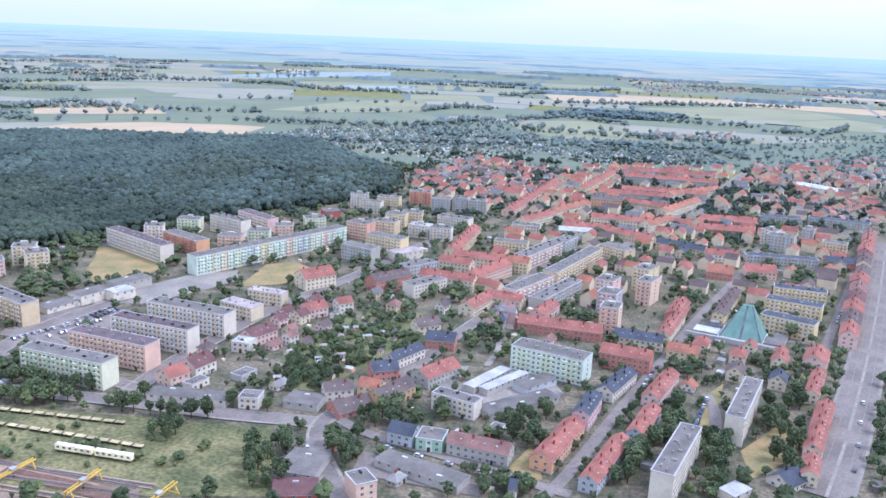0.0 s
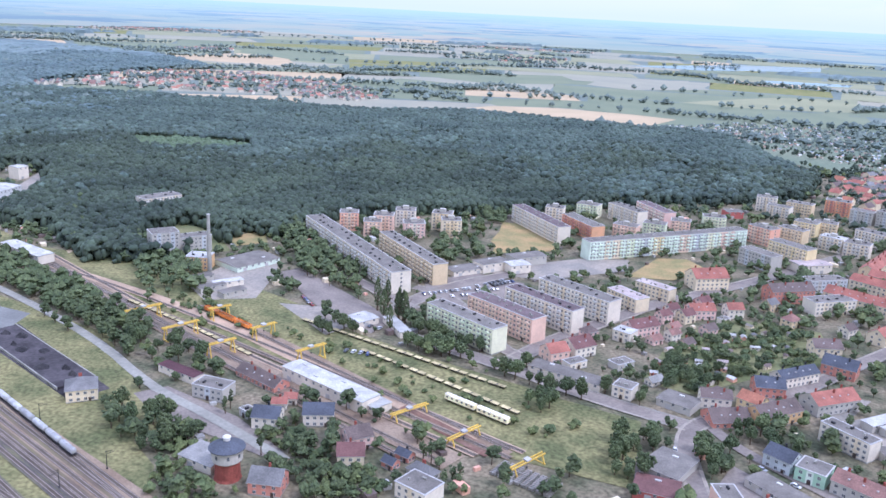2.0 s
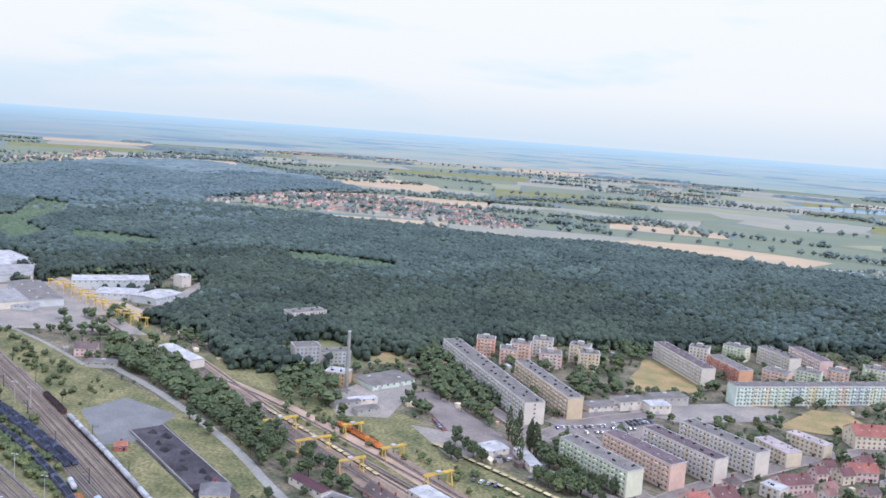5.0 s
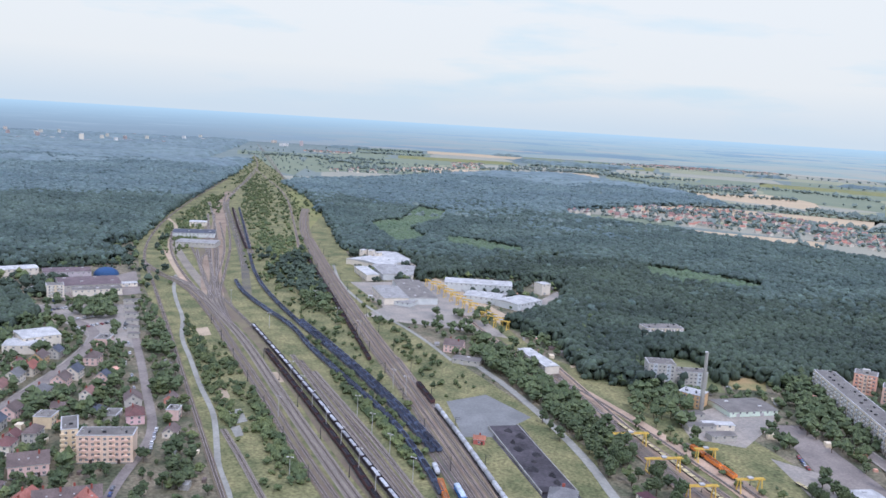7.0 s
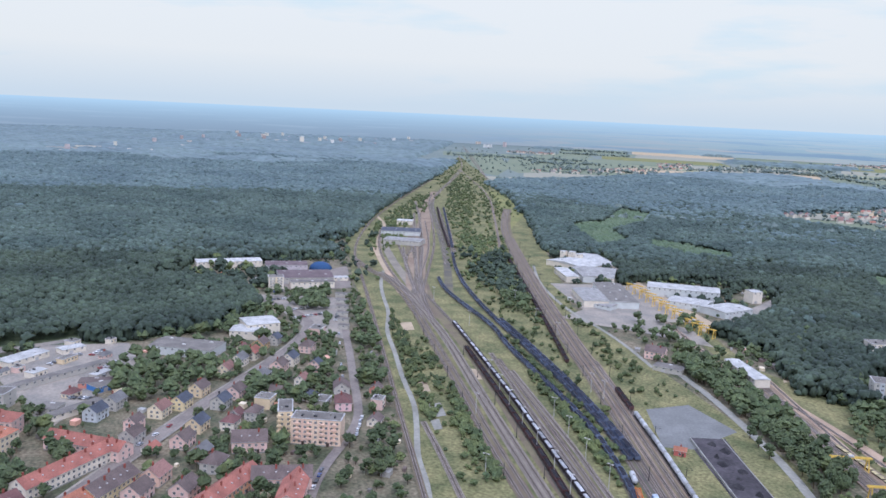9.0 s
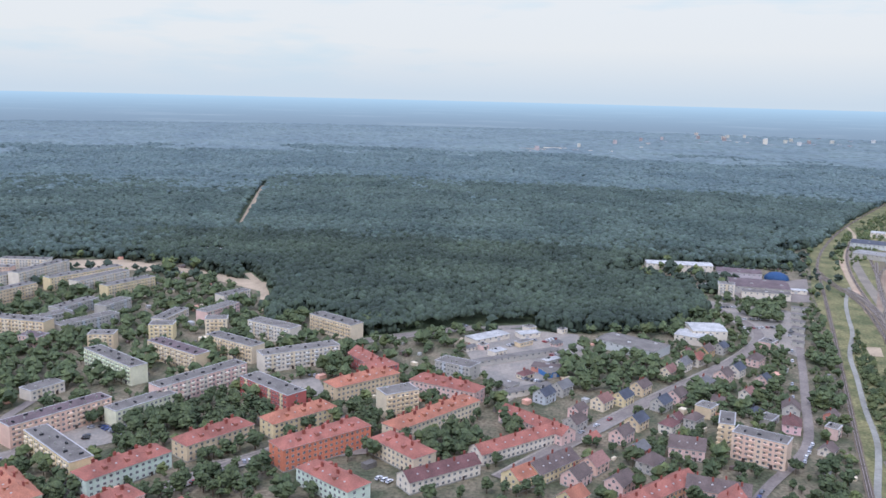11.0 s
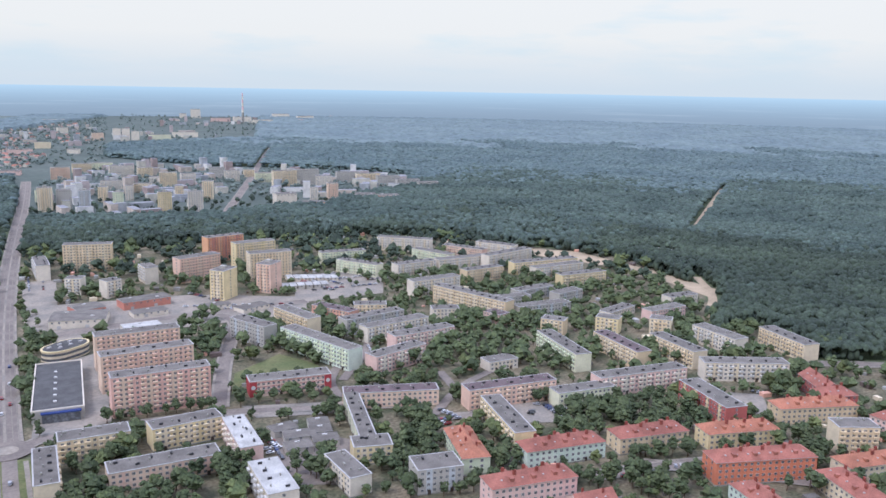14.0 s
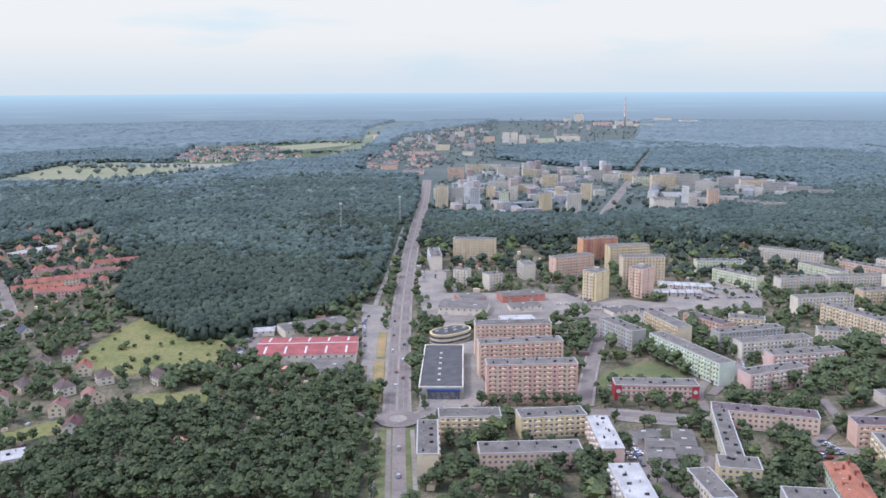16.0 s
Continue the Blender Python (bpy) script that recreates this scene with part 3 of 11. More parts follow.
patch([(-508, 465.8), (-504.3, 509), (-467.4, 507.1), (-420.4, 472), (-460.1, 419.1)], 'lawn')
patch([(-535.1, 414.4), (-541.1, 432.3), (-512.5, 414.4), (-507.5, 397.7)], 'sand')
patch([(-731, -672.1), (-784.3, -577.9), (-762.3, -463.3), (-735.9, -375.2), (-702.3, -369.5), (-749.5, -476.6), (-733.7, -571.7), (-714.6, -648.1)], 'sand')
CLEARINGS.append([(-731, -672.1), (-784.3, -577.9), (-762.3, -463.3), (-735.9, -375.2), (-702.3, -369.5), (-749.5, -476.6), (-733.7, -571.7), (-714.6, -648.1)])
patch([(-272.6, 619.8), (-287.1, 688.3), (-249.2, 675.5), (-227.5, 626.7), (-240.9, 593.9)], 'dry_lawn')
patch([(-62.9, 545.2), (-13.3, 551.6), (-2.6, 502.6), (-43.2, 447.2), (-63.6, 413.8), (-90.6, 414.7), (-91.4, 492.1)], 'lawn')
# yards and squares
patch([(-264, 491.7), (-247.3, 533.1), (-205.8, 532.5), (-195.8, 505.4), (-225.7, 476.1), (-242.8, 462.7)], 'asphalt')
patch([(-249.9, 538.8), (-193.7, 616), (-160.2, 637), (-152.8, 606.7), (-199.1, 545.6)], 'paving')
patch([(-359.9, 451.6), (-352.3, 467.7), (-270.1, 431.3), (-243.4, 415.6), (-244, 391.5), (-285.7, 404.2)], 'asphalt')
patch([(-319.3, 401.7), (-291.6, 412.3), (-259.1, 402.1), (-263.9, 374.5)], 'paving')
patch([(-402.6, 458.3), (-381.6, 478.3), (-359.9, 451.6), (-336.7, 400.4), (-360.4, 379.2), (-392.1, 396.2)], 'paving')
patch([(-423.6, 277.4), (-416, 290.1), (-309.1, 259.9), (-313.4, 240.5), (-407.2, 263)], 'coal')
patch([(-469.6, 266.7), (-473.3, 299.6), (-425.2, 304.4), (-404.6, 262.1), (-410.3, 246)], 'gravel')
patch([(-296.1, 262.3), (-288.4, 276.7), (-239, 270.6), (-200.6, 255.9), (-200.8, 248.8), (-223.5, 250), (-274.5, 253)], 'asphalt')
patch([(-707.7, 305.7), (-745, 351.7), (-658.3, 411), (-599, 398.3), (-650.2, 358.6), (-679.8, 327.5)], 'paving')
patch([(-859.2, 355.7), (-836.2, 472.4), (-678.3, 423.1), (-699.9, 336.9)], 'paving')
patch([(-672.7, 445.4), (-779.1, 591.2), (-702.1, 534.6), (-652.7, 432.6)], 'paving')
patch([(-818.9, 36.4), (-799.4, 119.8), (-647.8, 101.2), (-690.1, 70)], 'paving')
patch([(-866.2, 43.5), (-964.8, 144.4), (-847, 132.1), (-824.2, 64.6)], 'asphalt')
patch([(-584, -140.3), (-656, -125.4), (-657.3, -66.1), (-605.3, -47.9), (-542.7, -72.9), (-481.6, -91.7), (-510.1, -104.5)], 'paving')
patch([(-481.9, -233.9), (-494.3, -218.2), (-467.1, -199.8), (-456.8, -208.8)], 'paving')
patch([(-126.2, -536.4), (-166.1, -700.1), (-186.6, -682.1), (-142.6, -524.1)], 'paving')
patch([(-41.4, -567.6), (-65.6, -629), (-77.7, -624.5), (-64.9, -558.9)], 'asphalt')
patch([(-181.1, -556.3), (-229.6, -568.2), (-178.1, -440.2), (-137.7, -445.5)], 'paving')
patch([(-254.1, -815.8), (-281.4, -805.4), (-223, -639.1), (-201.1, -647.3)], 'paving')
patch([(-239.3, -716.8), (-350.5, -674.9), (-422.7, -604), (-391.3, -558.1), (-203.6, -610.5)], 'paving')
patch([(-462.9, -681.5), (-548.6, -649), (-484.2, -570.8), (-402.9, -591.2)], 'paving')
patch([(-321.6, -329.6), (-361, -304), (-374.1, -289), (-348.8, -285.3)], 'paving')
patch([(-366.1, -326.4), (-396.4, -306.5), (-362.5, -275.8), (-344.7, -290.1)], 'paving')
patch([(-228, -363.3), (-247.3, -362.2), (-261.7, -334.4), (-233.3, -290.8), (-210.3, -309.7)], 'asphalt')
patch([(-243.4, -413.8), (-296.7, -378.2), (-287.9, -362.3), (-240.5, -392.9)], 'paving')
patch([(-26.4, 436.7), (-5, 455.5), (17.8, 458), (8, 424.7)], 'paving')
patch([(8, 424.7), (34.3, 459.8), (59.9, 454), (68.9, 423.4), (36.5, 392.6)], 'paving')
patch([(-71.5, 337), (-51.9, 338.6), (-38.3, 310.5), (-65.6, 308.4)], 'asphalt')
patch([(-33.2, 350.7), (20, 325), (19.7, 315), (-35.9, 330)], 'asphalt')
# streets
road([(-962.1, 374.9), (-861.7, 343.3), (-779.1, 329.5), (-719.5, 324), (-664.9, 326.7), (-610.3, 323.9), (-552.4, 316.4)], 3.4, 'concrete')
patch([(-868.1, 448.3), (-864.9, 465.3), (-672.7, 445.4), (-645.2, 418.5)], 'sand')
road([(168, 326.5), (195, 370.5), (225.9, 424.3), (265.2, 494.1), (316.4, 587.9), (387, 720.8), (447.4, 836.2)], 19, 'asphalt')
road([(45.7, 317), (57.1, 332.8), (99.3, 415.6), (139.6, 487.6), (165.5, 539), (206.1, 610.9), (250.1, 685.8), (302.9, 788.2)], 6.2, 'asphalt')
road([(122.5, 689.2), (172.7, 772.7), (225.3, 859.5), (308.9, 1008.2), (414.6, 1207.6), (481.7, 1332.2)], 11, 'asphalt')
road([(-47.5, 381.5), (-35, 368.6), (-12.9, 356.9), (15.6, 342.8), (44.2, 326), (57.8, 319.8)], 6.5, 'asphalt')
road([(-35.6, 307.2), (-47.5, 334), (-57, 362.6), (-54.8, 384), (-36.3, 409.3), (-11.6, 459.1), (8, 503.9), (27.2, 544.8)], 7, 'asphalt')
road([(-57.9, 377.4), (-102.9, 381.3), (-147.6, 390.1), (-186.9, 395.7), (-223.4, 399.8)], 9, 'asphalt')
road([(-160.2, 393.6), (-150.9, 443.8), (-132.4, 495.3), (-115, 546.9), (-77.6, 614.7), (-39.9, 694.7), (8.1, 806.4)], 9, 'asphalt')
road([(32, 570.1), (61.3, 638), (84.7, 692.3), (112.1, 755.9), (161, 860.8)], 7, 'asphalt')
road([(188.2, 571.5), (209, 527.8), (243.5, 521.3), (261.9, 513.2)], 6, 'asphalt')
road([(147.3, 431.3), (144.8, 402.8), (134.1, 376.7)], 6, 'asphalt')
road([(234.3, 490.7), (321.4, 644.3), (423.7, 832.1)], 6, 'asphalt')
road([(27.7, 459.1), (37.4, 487.5), (37.3, 517.9)], 4, 'paving')
road([(-537.6, 329.2), (-472.5, 322.4), (-364.8, 299.4), (-294.7, 271.6), (-254.7, 265.2), (-197.1, 251.6)], 5.5, 'concrete')
road([(-253.7, 432.2), (-247.5, 495.9), (-215.3, 558.7)], 10, 'asphalt')
road([(-265.1, 479.9), (-233.6, 477.8), (-176, 416.2), (-151.3, 406.8)], 7, 'asphalt')
road([(-310.5, 471.3), (-264.8, 450.1), (-242.9, 441.7)], 7, 'asphalt')
# the avenue's near end: a lane, a cycle path and two footways between strips of grass
patch([(-80.5, -345), (-88, -318), (-103, -330), (-129, -421), (-118, -428), (-104, -424)], 'lawn')
road([(-89.5, -318.0), (-95.6, -339.0), (-113.6, -402.0), (-121.4, -428.0)], 6.9, 'asphalt')
road([(-90.4, -340.5), (-108.4, -403.5), (-114.5, -424.5)], 2.6, 'asphalt')
road([(-83.2, -342.6), (-101.2, -405.6), (-107.0, -426.0)], 2.3, 'paving')
road([(-102.9, -336.9), (-120.9, -399.9), (-126.5, -420.0)], 2.3, 'paving')
road([(-121.8, -434.0), (-125.5, -447.0), (-134, -476.3), (-153.3, -539.2), (-173.3, -605), (-205.6, -706.8), (-252.5, -846.8), (-324.5, -1052), (-420.5, -1314.2), (-533.2, -1642.2)], 14, 'asphalt')
road([(-115.8, -439.9), (-93.5, -457), (-80.4, -457.3)], 7, 'asphalt')
road([(-127.9, -435.5), (-143.9, -443.2), (-187.8, -429.1), (-233.2, -410.7), (-285.1, -375.6), (-319.9, -348.6)], 7, 'asphalt')
road([(-232.8, -420.2), (-271.1, -483), (-309.7, -538.5), (-338.5, -577.7), (-331.8, -617.8)], 8, 'asphalt')
road([(-185, -626), (-252.3, -624.5), (-318.7, -612.9), (-413.9, -591.1)], 12, 'asphalt')
road([(-120.7, -491.8), (-163.8, -661.2), (-226.8, -826.2), (-323.9, -1102.4)], 4, 'paving')
road([(-294.4, -388.4), (-310.7, -422.2), (-369.2, -459.7)], 6, 'asphalt')
road([(-37.2, -439.2), (-48.3, -468.9)], 5, 'sand')
road([(-314.5, -410.3), (-376.5, -457), (-385.6, -480.8)], 6, 'asphalt')
road([(-317.9, -329.6), (-364, -353.9), (-398.2, -359.9)], 6, 'asphalt')
road([(-596.2, -1049.5), (-798.1, -1326.8), (-1015.4, -1631.4), (-1387.9, -2157.4), (-1578.9, -2373.4), (-1817.9, -2356.7)], 11, 'asphalt')
road([(147.5, -912.3), (118.2, -766.5)], 7, 'asphalt')
road([(-315.6, -202), (-271.9, -228.1), (-245.4, -251.6)], 8, 'asphalt')
road([(-323.5, -220.7), (-359.8, -203.5), (-388.6, -185.9)], 8, 'asphalt')
road([(-315.8, -323.6), (-338.4, -310.2), (-352.6, -341.9), (-372.6, -381.6)], 6, 'asphalt')
road([(-1019.5, -565.3), (-1526.5, -789.8)], 9, 'sand')
road([(-383.6, -72.8), (-419.4, -55.7), (-460, -35.2), (-510.4, -11), (-565.7, 18.6), (-633.2, 54.7), (-704.6, 79), (-755.7, 63.3), (-796.4, 39.1)], 8, 'asphalt')
road([(-372.6, 40.2), (-407.6, 50.2), (-457, 74.1), (-485.9, 83.1), (-548.2, 88.8), (-627.8, 97.3), (-774.9, 109.4)], 5.5, 'asphalt')
road([(-360, 96.5), (-388, 101.2), (-415, 103.0), (-440, 108.2), (-467, 114.2), (-500, 120.2), (-548, 122.8), (-615, 130.6), (-660, 134.0), (-690, 139.0), (-740, 150.5), (-800, 156.4), (-868, 166.0), (-934, 181.5)], 3.4, 'concrete')
patch([(-497, 128), (-499, 137), (-476, 135), (-474, 127)], 'concrete')
patch([(-470, 123), (-471, 129), (-455, 127), (-454, 122)], 'concrete')
patch([(-566, 176), (-563, 183), (-540, 181), (-542, 174)], 'sand')
patch([(-700, 152), (-702, 163), (-676, 160), (-675, 151)], 'sand')
patch([(-540, 132), (-541, 138), (-521, 136), (-520, 130)], 'sand')
road([(-352.9, -212.8), (-369, -189.1), (-398.4, -142.1)], 8, 'asphalt')
road([(-595.8, -202.2), (-632, -169.7), (-667.5, -109)], 9, 'paving')
road([(-770, -418.4), (-709.9, -366.2), (-655, -340.9)], 8, 'sand')
road([(-548.1, -245.2), (-594.6, -210.3), (-653.1, -143.2)], 9, 'asphalt')
road([(1832.2, 4031.5), (1466.9, 3036.2), (1272.7, 2493.7)], 14, 'concrete')
# railway beds
bed([(-213.5, 135.9), (-430.3, 149.1), (-510.7, 157.3), (-662.5, 169.3), (-745.5, 176.7), (-862.9, 182), (-949.4, 165), (-1011.3, 160.5)], 9, 'ballast_brown')
bed([(-209.8, 143.5), (-430.5, 160.5), (-524.4, 168.9), (-659, 181.9), (-743.8, 183.5), (-871.7, 186.6), (-925.5, 175)], 8.5, 'ballast_pale')
bed([(-205.8, 155.3), (-418.8, 169.3), (-503.5, 179), (-639.1, 191), (-785.7, 196.2)], 8, 'ballast_brown')
bed([(-189.5, 183.2), (-430.6, 238.3), (-520.8, 259), (-631.3, 282.1), (-863.9, 335.2), (-1175.6, 415.2), (-1319.7, 458.7), (-1544.6, 540.1)], 17, 'ballast_brown')
bed([(-186.6, 192.7), (-395.3, 234.1), (-489.8, 256.7), (-580.9, 278)], 7, 'ballast_rust')
bed([(-712.4, 185.3), (-809.9, 196.9), (-1000.4, 229.6), (-1326.6, 311.8)], 22, 'ballast_brown')
bed([(-835.9, 195), (-1004.2, 205.2), (-1193.4, 225.1), (-1299.5, 252.8)], 10, 'ballast_pale')
bed([(-521.4, 384.1), (-388.2, 344.5), (-245.8, 311.5), (-136.7, 287.9)], 15, 'ballast_rust')
bed([(-353.2, 371.6), (-249.6, 344.7), (-119.5, 306.7)], 6, 'ballast_rust')
bed([(-456, 370.6), (-348.7, 362), (-207.6, 325.8), (-137.6, 310.6)], 9, 'ballast_sand')
bed([(-181.5, 318.6), (-151.5, 311), (-126.3, 302.7)], 8, 'ballast_rusty')
bed([(-766.7, 184), (-870.6, 204.8), (-1025.1, 241.9), (-1305.6, 319), (-1606.1, 390.6), (-1856.2, 476.6)], 22, 'ballast_rust')
bed([(-813.9, 227.4), (-967.5, 266.6), (-1162.5, 310.1), (-1450.3, 370.1), (-1627.4, 407.3)], 9, 'ballast_dark')
bed([(-816.3, 179), (-914.3, 185.4), (-997.8, 191.9), (-1106.2, 202.8)], 9, 'ballast_sand')
patch([(-1909.4, 620.2), (-1813.4, 638.1), (-1635.6, 606.2), (-1435.2, 533.4), (-1302.7, 467.5), (-1171.2, 410.9), (-1314.8, 454), (-1587.8, 534.1)], 'meadow')
# railway tracks
track([(-805.4, 190), (-926.8, 210.9), (-1045.4, 227.2), (-1125.7, 237.8)], 'ballast_brown')
track([(-810.3, 195.2), (-933.2, 225.6), (-1126.6, 273.2), (-1431.9, 338.9), (-1652.9, 381.9)], 'ballast_pale')
track([(-810.1, 197.5), (-960.6, 242.4), (-1127.1, 291.1), (-1360.4, 344.7), (-1626.7, 402.5), (-1791.9, 450.2)], 'ballast_brown')
track([(-967.6, 263.8), (-1137.2, 305.1), (-1361.1, 353.7), (-1588.8, 400.1), (-1830.8, 470.2), (-2166.4, 595.1), (-2596.2, 741.2)], 'ballast_dark')
track([(-816, 184.8), (-927.3, 189.2), (-1017.1, 196.2), (-1125, 210.1), (-1252, 237.4)], 'ballast_rust')
track([(-810.6, 188.3), (-920, 217.9), (-1037.2, 241.7), (-1116.6, 253.3)], 'ballast_dark')
track([(-870.6, 206.6), (-1005.3, 249.7), (-1136.7, 285.3), (-1359.4, 331.8)], 'ballast_rust')
track([(-1091, 374.5), (-1314, 441.9), (-1733.2, 566.5), (-2020.8, 629.1), (-2594.7, 737.1)], 'ballast_rust')
track([(-1607.4, 400.1), (-1857.8, 485), (-2261.8, 633.9), (-2652, 768.5), (-3379.1, 957.1)], 'ballast_brown')
road([(-927.4, 184), (-1037, 194.9), (-1185, 220.1), (-1301.3, 255.6), (-1409.6, 260.7)], 4.5, 'sand')
track([(-210.5, 80), (-487.7, 107.8), (-570.4, 116.8), (-691.6, 130), (-899.6, 151.4), (-1116.6, 172.4), (-1474.7, 275), (-2172.5, 544.4)], 'ballast_brown')
track([(-205.4, 103.3), (-414.1, 116.7), (-467.8, 118.3)], 'ballast_pale')
track([(-193.6, 132.5), (-430.4, 146.9), (-510.9, 155.1), (-662.7, 167.1), (-745.6, 174.5), (-862.8, 179.8), (-949.1, 162.8), (-1011.1, 158.3)], 'ballast_brown')
track([(-193.4, 136.9), (-430.1, 151.3), (-510.5, 159.5), (-662.4, 171.5), (-745.4, 178.9), (-863, 184.2), (-949.8, 167.2), (-1011.5, 162.7)], 'ballast_brown')
track([(-190, 139.9), (-430.6, 158.4), (-524.6, 166.8), (-659.2, 179.8), (-743.8, 181.4), (-871.6, 184.5), (-925.1, 172.9)], 'ballast_pale')
track([(-189.7, 144.1), (-430.3, 162.6), (-524.2, 171), (-658.9, 184), (-743.7, 185.6), (-871.8, 188.7), (-926, 177)], 'ballast_pale')
track([(-183.3, 157.3), (-428, 179.6), (-518.2, 187.9), (-654.9, 196.7), (-698.9, 199.4), (-808.8, 201.9), (-861.7, 200.9)], 'ballast_dark')
track([(-187, 143.4), (-405.9, 170.8), (-462.3, 175.4), (-526.5, 181), (-623.2, 188.5)], 'ballast_dark')
track([(-181.5, 161), (-409.4, 183.7), (-483.1, 190.3), (-602.7, 204.1)], 'ballast_pale')
track([(-180.6, 160.8), (-407.8, 188), (-481.4, 195.3), (-586.9, 205.4)], 'ballast_brown')
track([(-179.1, 163.7), (-398.1, 192.1), (-464.6, 197.9), (-557.8, 205.9)], 'ballast_pale')
track([(-178.6, 155.5), (-385, 205.9), (-448, 216.7), (-539.8, 220.1), (-617.5, 222.6), (-680.9, 231.1), (-755.3, 226.7), (-829.2, 226), (-891.1, 235.2)], 'ballast_dark')
track([(-174.5, 167.2), (-393.1, 216.9), (-450.1, 225.3), (-529.2, 232.6), (-634.5, 238), (-708.5, 240.2), (-824.1, 249.7), (-924.8, 265.5), (-1049.1, 294.6)], 'ballast_dark')
track([(-173.6, 171.3), (-392.4, 221.1), (-449.6, 229.4), (-528.9, 236.8), (-634.4, 242.2), (-708.2, 244.4)], 'ballast_dark')
track([(-171.4, 172.9), (-431.9, 232.5), (-522.1, 253.1), (-632.6, 276.2), (-865.3, 329.3), (-1177.2, 409.4), (-1321.6, 453), (-1546.6, 534.4)], 'ballast_brown')
track([(-170.4, 177.3), (-430.9, 236.9), (-521.1, 257.5), (-631.6, 280.6), (-864.3, 333.7), (-1176, 413.7), (-1320.1, 457.3), (-1545.1, 538.7)], 'ballast_rust')
track([(-169.4, 181.7), (-429.9, 241.3), (-520.2, 261.9), (-630.6, 285), (-863.2, 338.1), (-1174.8, 418.1), (-1318.7, 461.5), (-1543.5, 542.9)], 'ballast_brown')
track([(-168.4, 185.8), (-429, 245.4), (-519.3, 266), (-629.7, 289.1), (-862.2, 342.2), (-1173.7, 422.1)], 'ballast_rust')
track([(-168.9, 179.8), (-389.6, 238.1), (-446.6, 250.7), (-509.3, 264.3), (-572.7, 278.9)], 'ballast_rust')
track([(-712.4, 185.3), (-809.3, 199.4), (-998.9, 238.8), (-1462.1, 347.1)], 'ballast_brown')
track([(-713, 183.1), (-809.9, 196.9), (-965.3, 226.3), (-1462.2, 336.4)], 'ballast_pale')
track([(-732.7, 185.6), (-811, 191.9), (-967.4, 214.4), (-1098.8, 239.7)], 'ballast_pale')
track([(-810.4, 194.4), (-1002.1, 218.8), (-1096.9, 254.9)], 'ballast_brown')
track([(-1049.1, 294.6), (-1264.7, 342.4), (-1541.5, 401.3)], 'ballast_dark')
track([(-1048.6, 298.6), (-1264.3, 348.6), (-1541.7, 411.4)], 'ballast_brown')
track([(-117.6, 303.8), (-346.8, 346.4), (-454.3, 357.4), (-523.4, 360.3)], 'ballast_rust')
track([(-114.4, 311.6), (-347.7, 356.1), (-460, 371.6), (-528.6, 369), (-683.8, 401.1)], 'ballast_sand')
track([(-521.4, 384.1), (-388.2, 344.5), (-243.8, 308.9), (-186.7, 294.8), (-140.5, 285)], 'ballast_rust')
track([(-515.9, 389.5), (-372.3, 347.8), (-254.4, 322), (-131.1, 297.8)], 'ballast_sand')
track([(-459, 359.2), (-345.7, 327.3), (-235.8, 299.2), (-159.7, 280.4)], 'ballast_rust')
track([(-355.7, 369.3), (-247.4, 341.7), (-121, 310.1)], 'ballast_rust')
track([(-512, 377.1), (-414.7, 354.1), (-332.8, 331.9), (-264.1, 316.2)], 'ballast_brown')
track([(-501.8, 369.4), (-440.2, 353.9), (-362.9, 334.5), (-300.8, 320.2)], 'ballast_dark')
track([(-2321, 740.8), (-3580, 1064.4), (-4407.9, 1263.8)], 'ballast_pale')
track([(-1811.2, 638.3), (-2206.6, 704.6), (-3975.6, 1154)], 'ballast_brown')
# ---- buildings ----
UNIT = np.array([(x, y, z) for z in (0, 1) for x, y in ((-0.5, -0.5), (0.5, -0.5), (0.5, 0.5), (-0.5, 0.5))], dtype=float)
UNIT_F = np.array([(4, 5, 6, 7), (0, 1, 5, 4), (1, 2, 6, 5), (2, 3, 7, 6), (3, 0, 4, 7)])
# a window of 1 x 1 in the x-z plane that looks towards -y: a frame slab and two panes
WIN_V = np.vstack([np.array([(-0.5, 0, 0), (0.5, 0, 0), (0.5, 0, 1), (-0.5, 0, 1), (-0.5, -0.05, 0), (0.5, -0.05, 0), (0.5, -0.05, 1), (-0.5, -0.05, 1)]),
                   np.array([(-0.45, -0.06, 0.06), (-0.03, -0.06, 0.06), (-0.03, -0.06, 0.94), (-0.45, -0.06, 0.94), (0.03, -0.06, 0.06), (0.45, -0.06, 0.06), (0.45, -0.06, 0.94), (0.03, -0.06, 0.94)])])
WIN_F = np.array([(4, 5, 6, 7), (0, 1, 5, 4), (1, 2, 6, 5), (2, 3, 7, 6), (3, 0, 4, 7), (8, 9, 10, 11), (12, 13, 14, 15)])
WIN_M = np.array([0, 0, 0, 0, 0, 1, 1])
WIN_MESH = array_mesh("window", WIN_V * np.array((1.45, 1, 1.4)), WIN_F, [FRAME, GLASS], WIN_M)
BOX_MESHES = {}
budget = {"dormer": 120, "window": 260, "balcony": 200, "chimney": 220, "vent": 120, "stair_bay": 120}


def box_mesh(name, mat, size):
    key = (name, mat.name, size)
    if key not in BOX_MESHES:
        BOX_MESHES[key] = array_mesh(name, UNIT * np.array(size), UNIT_F, [mat])
    return BOX_MESHES[key]


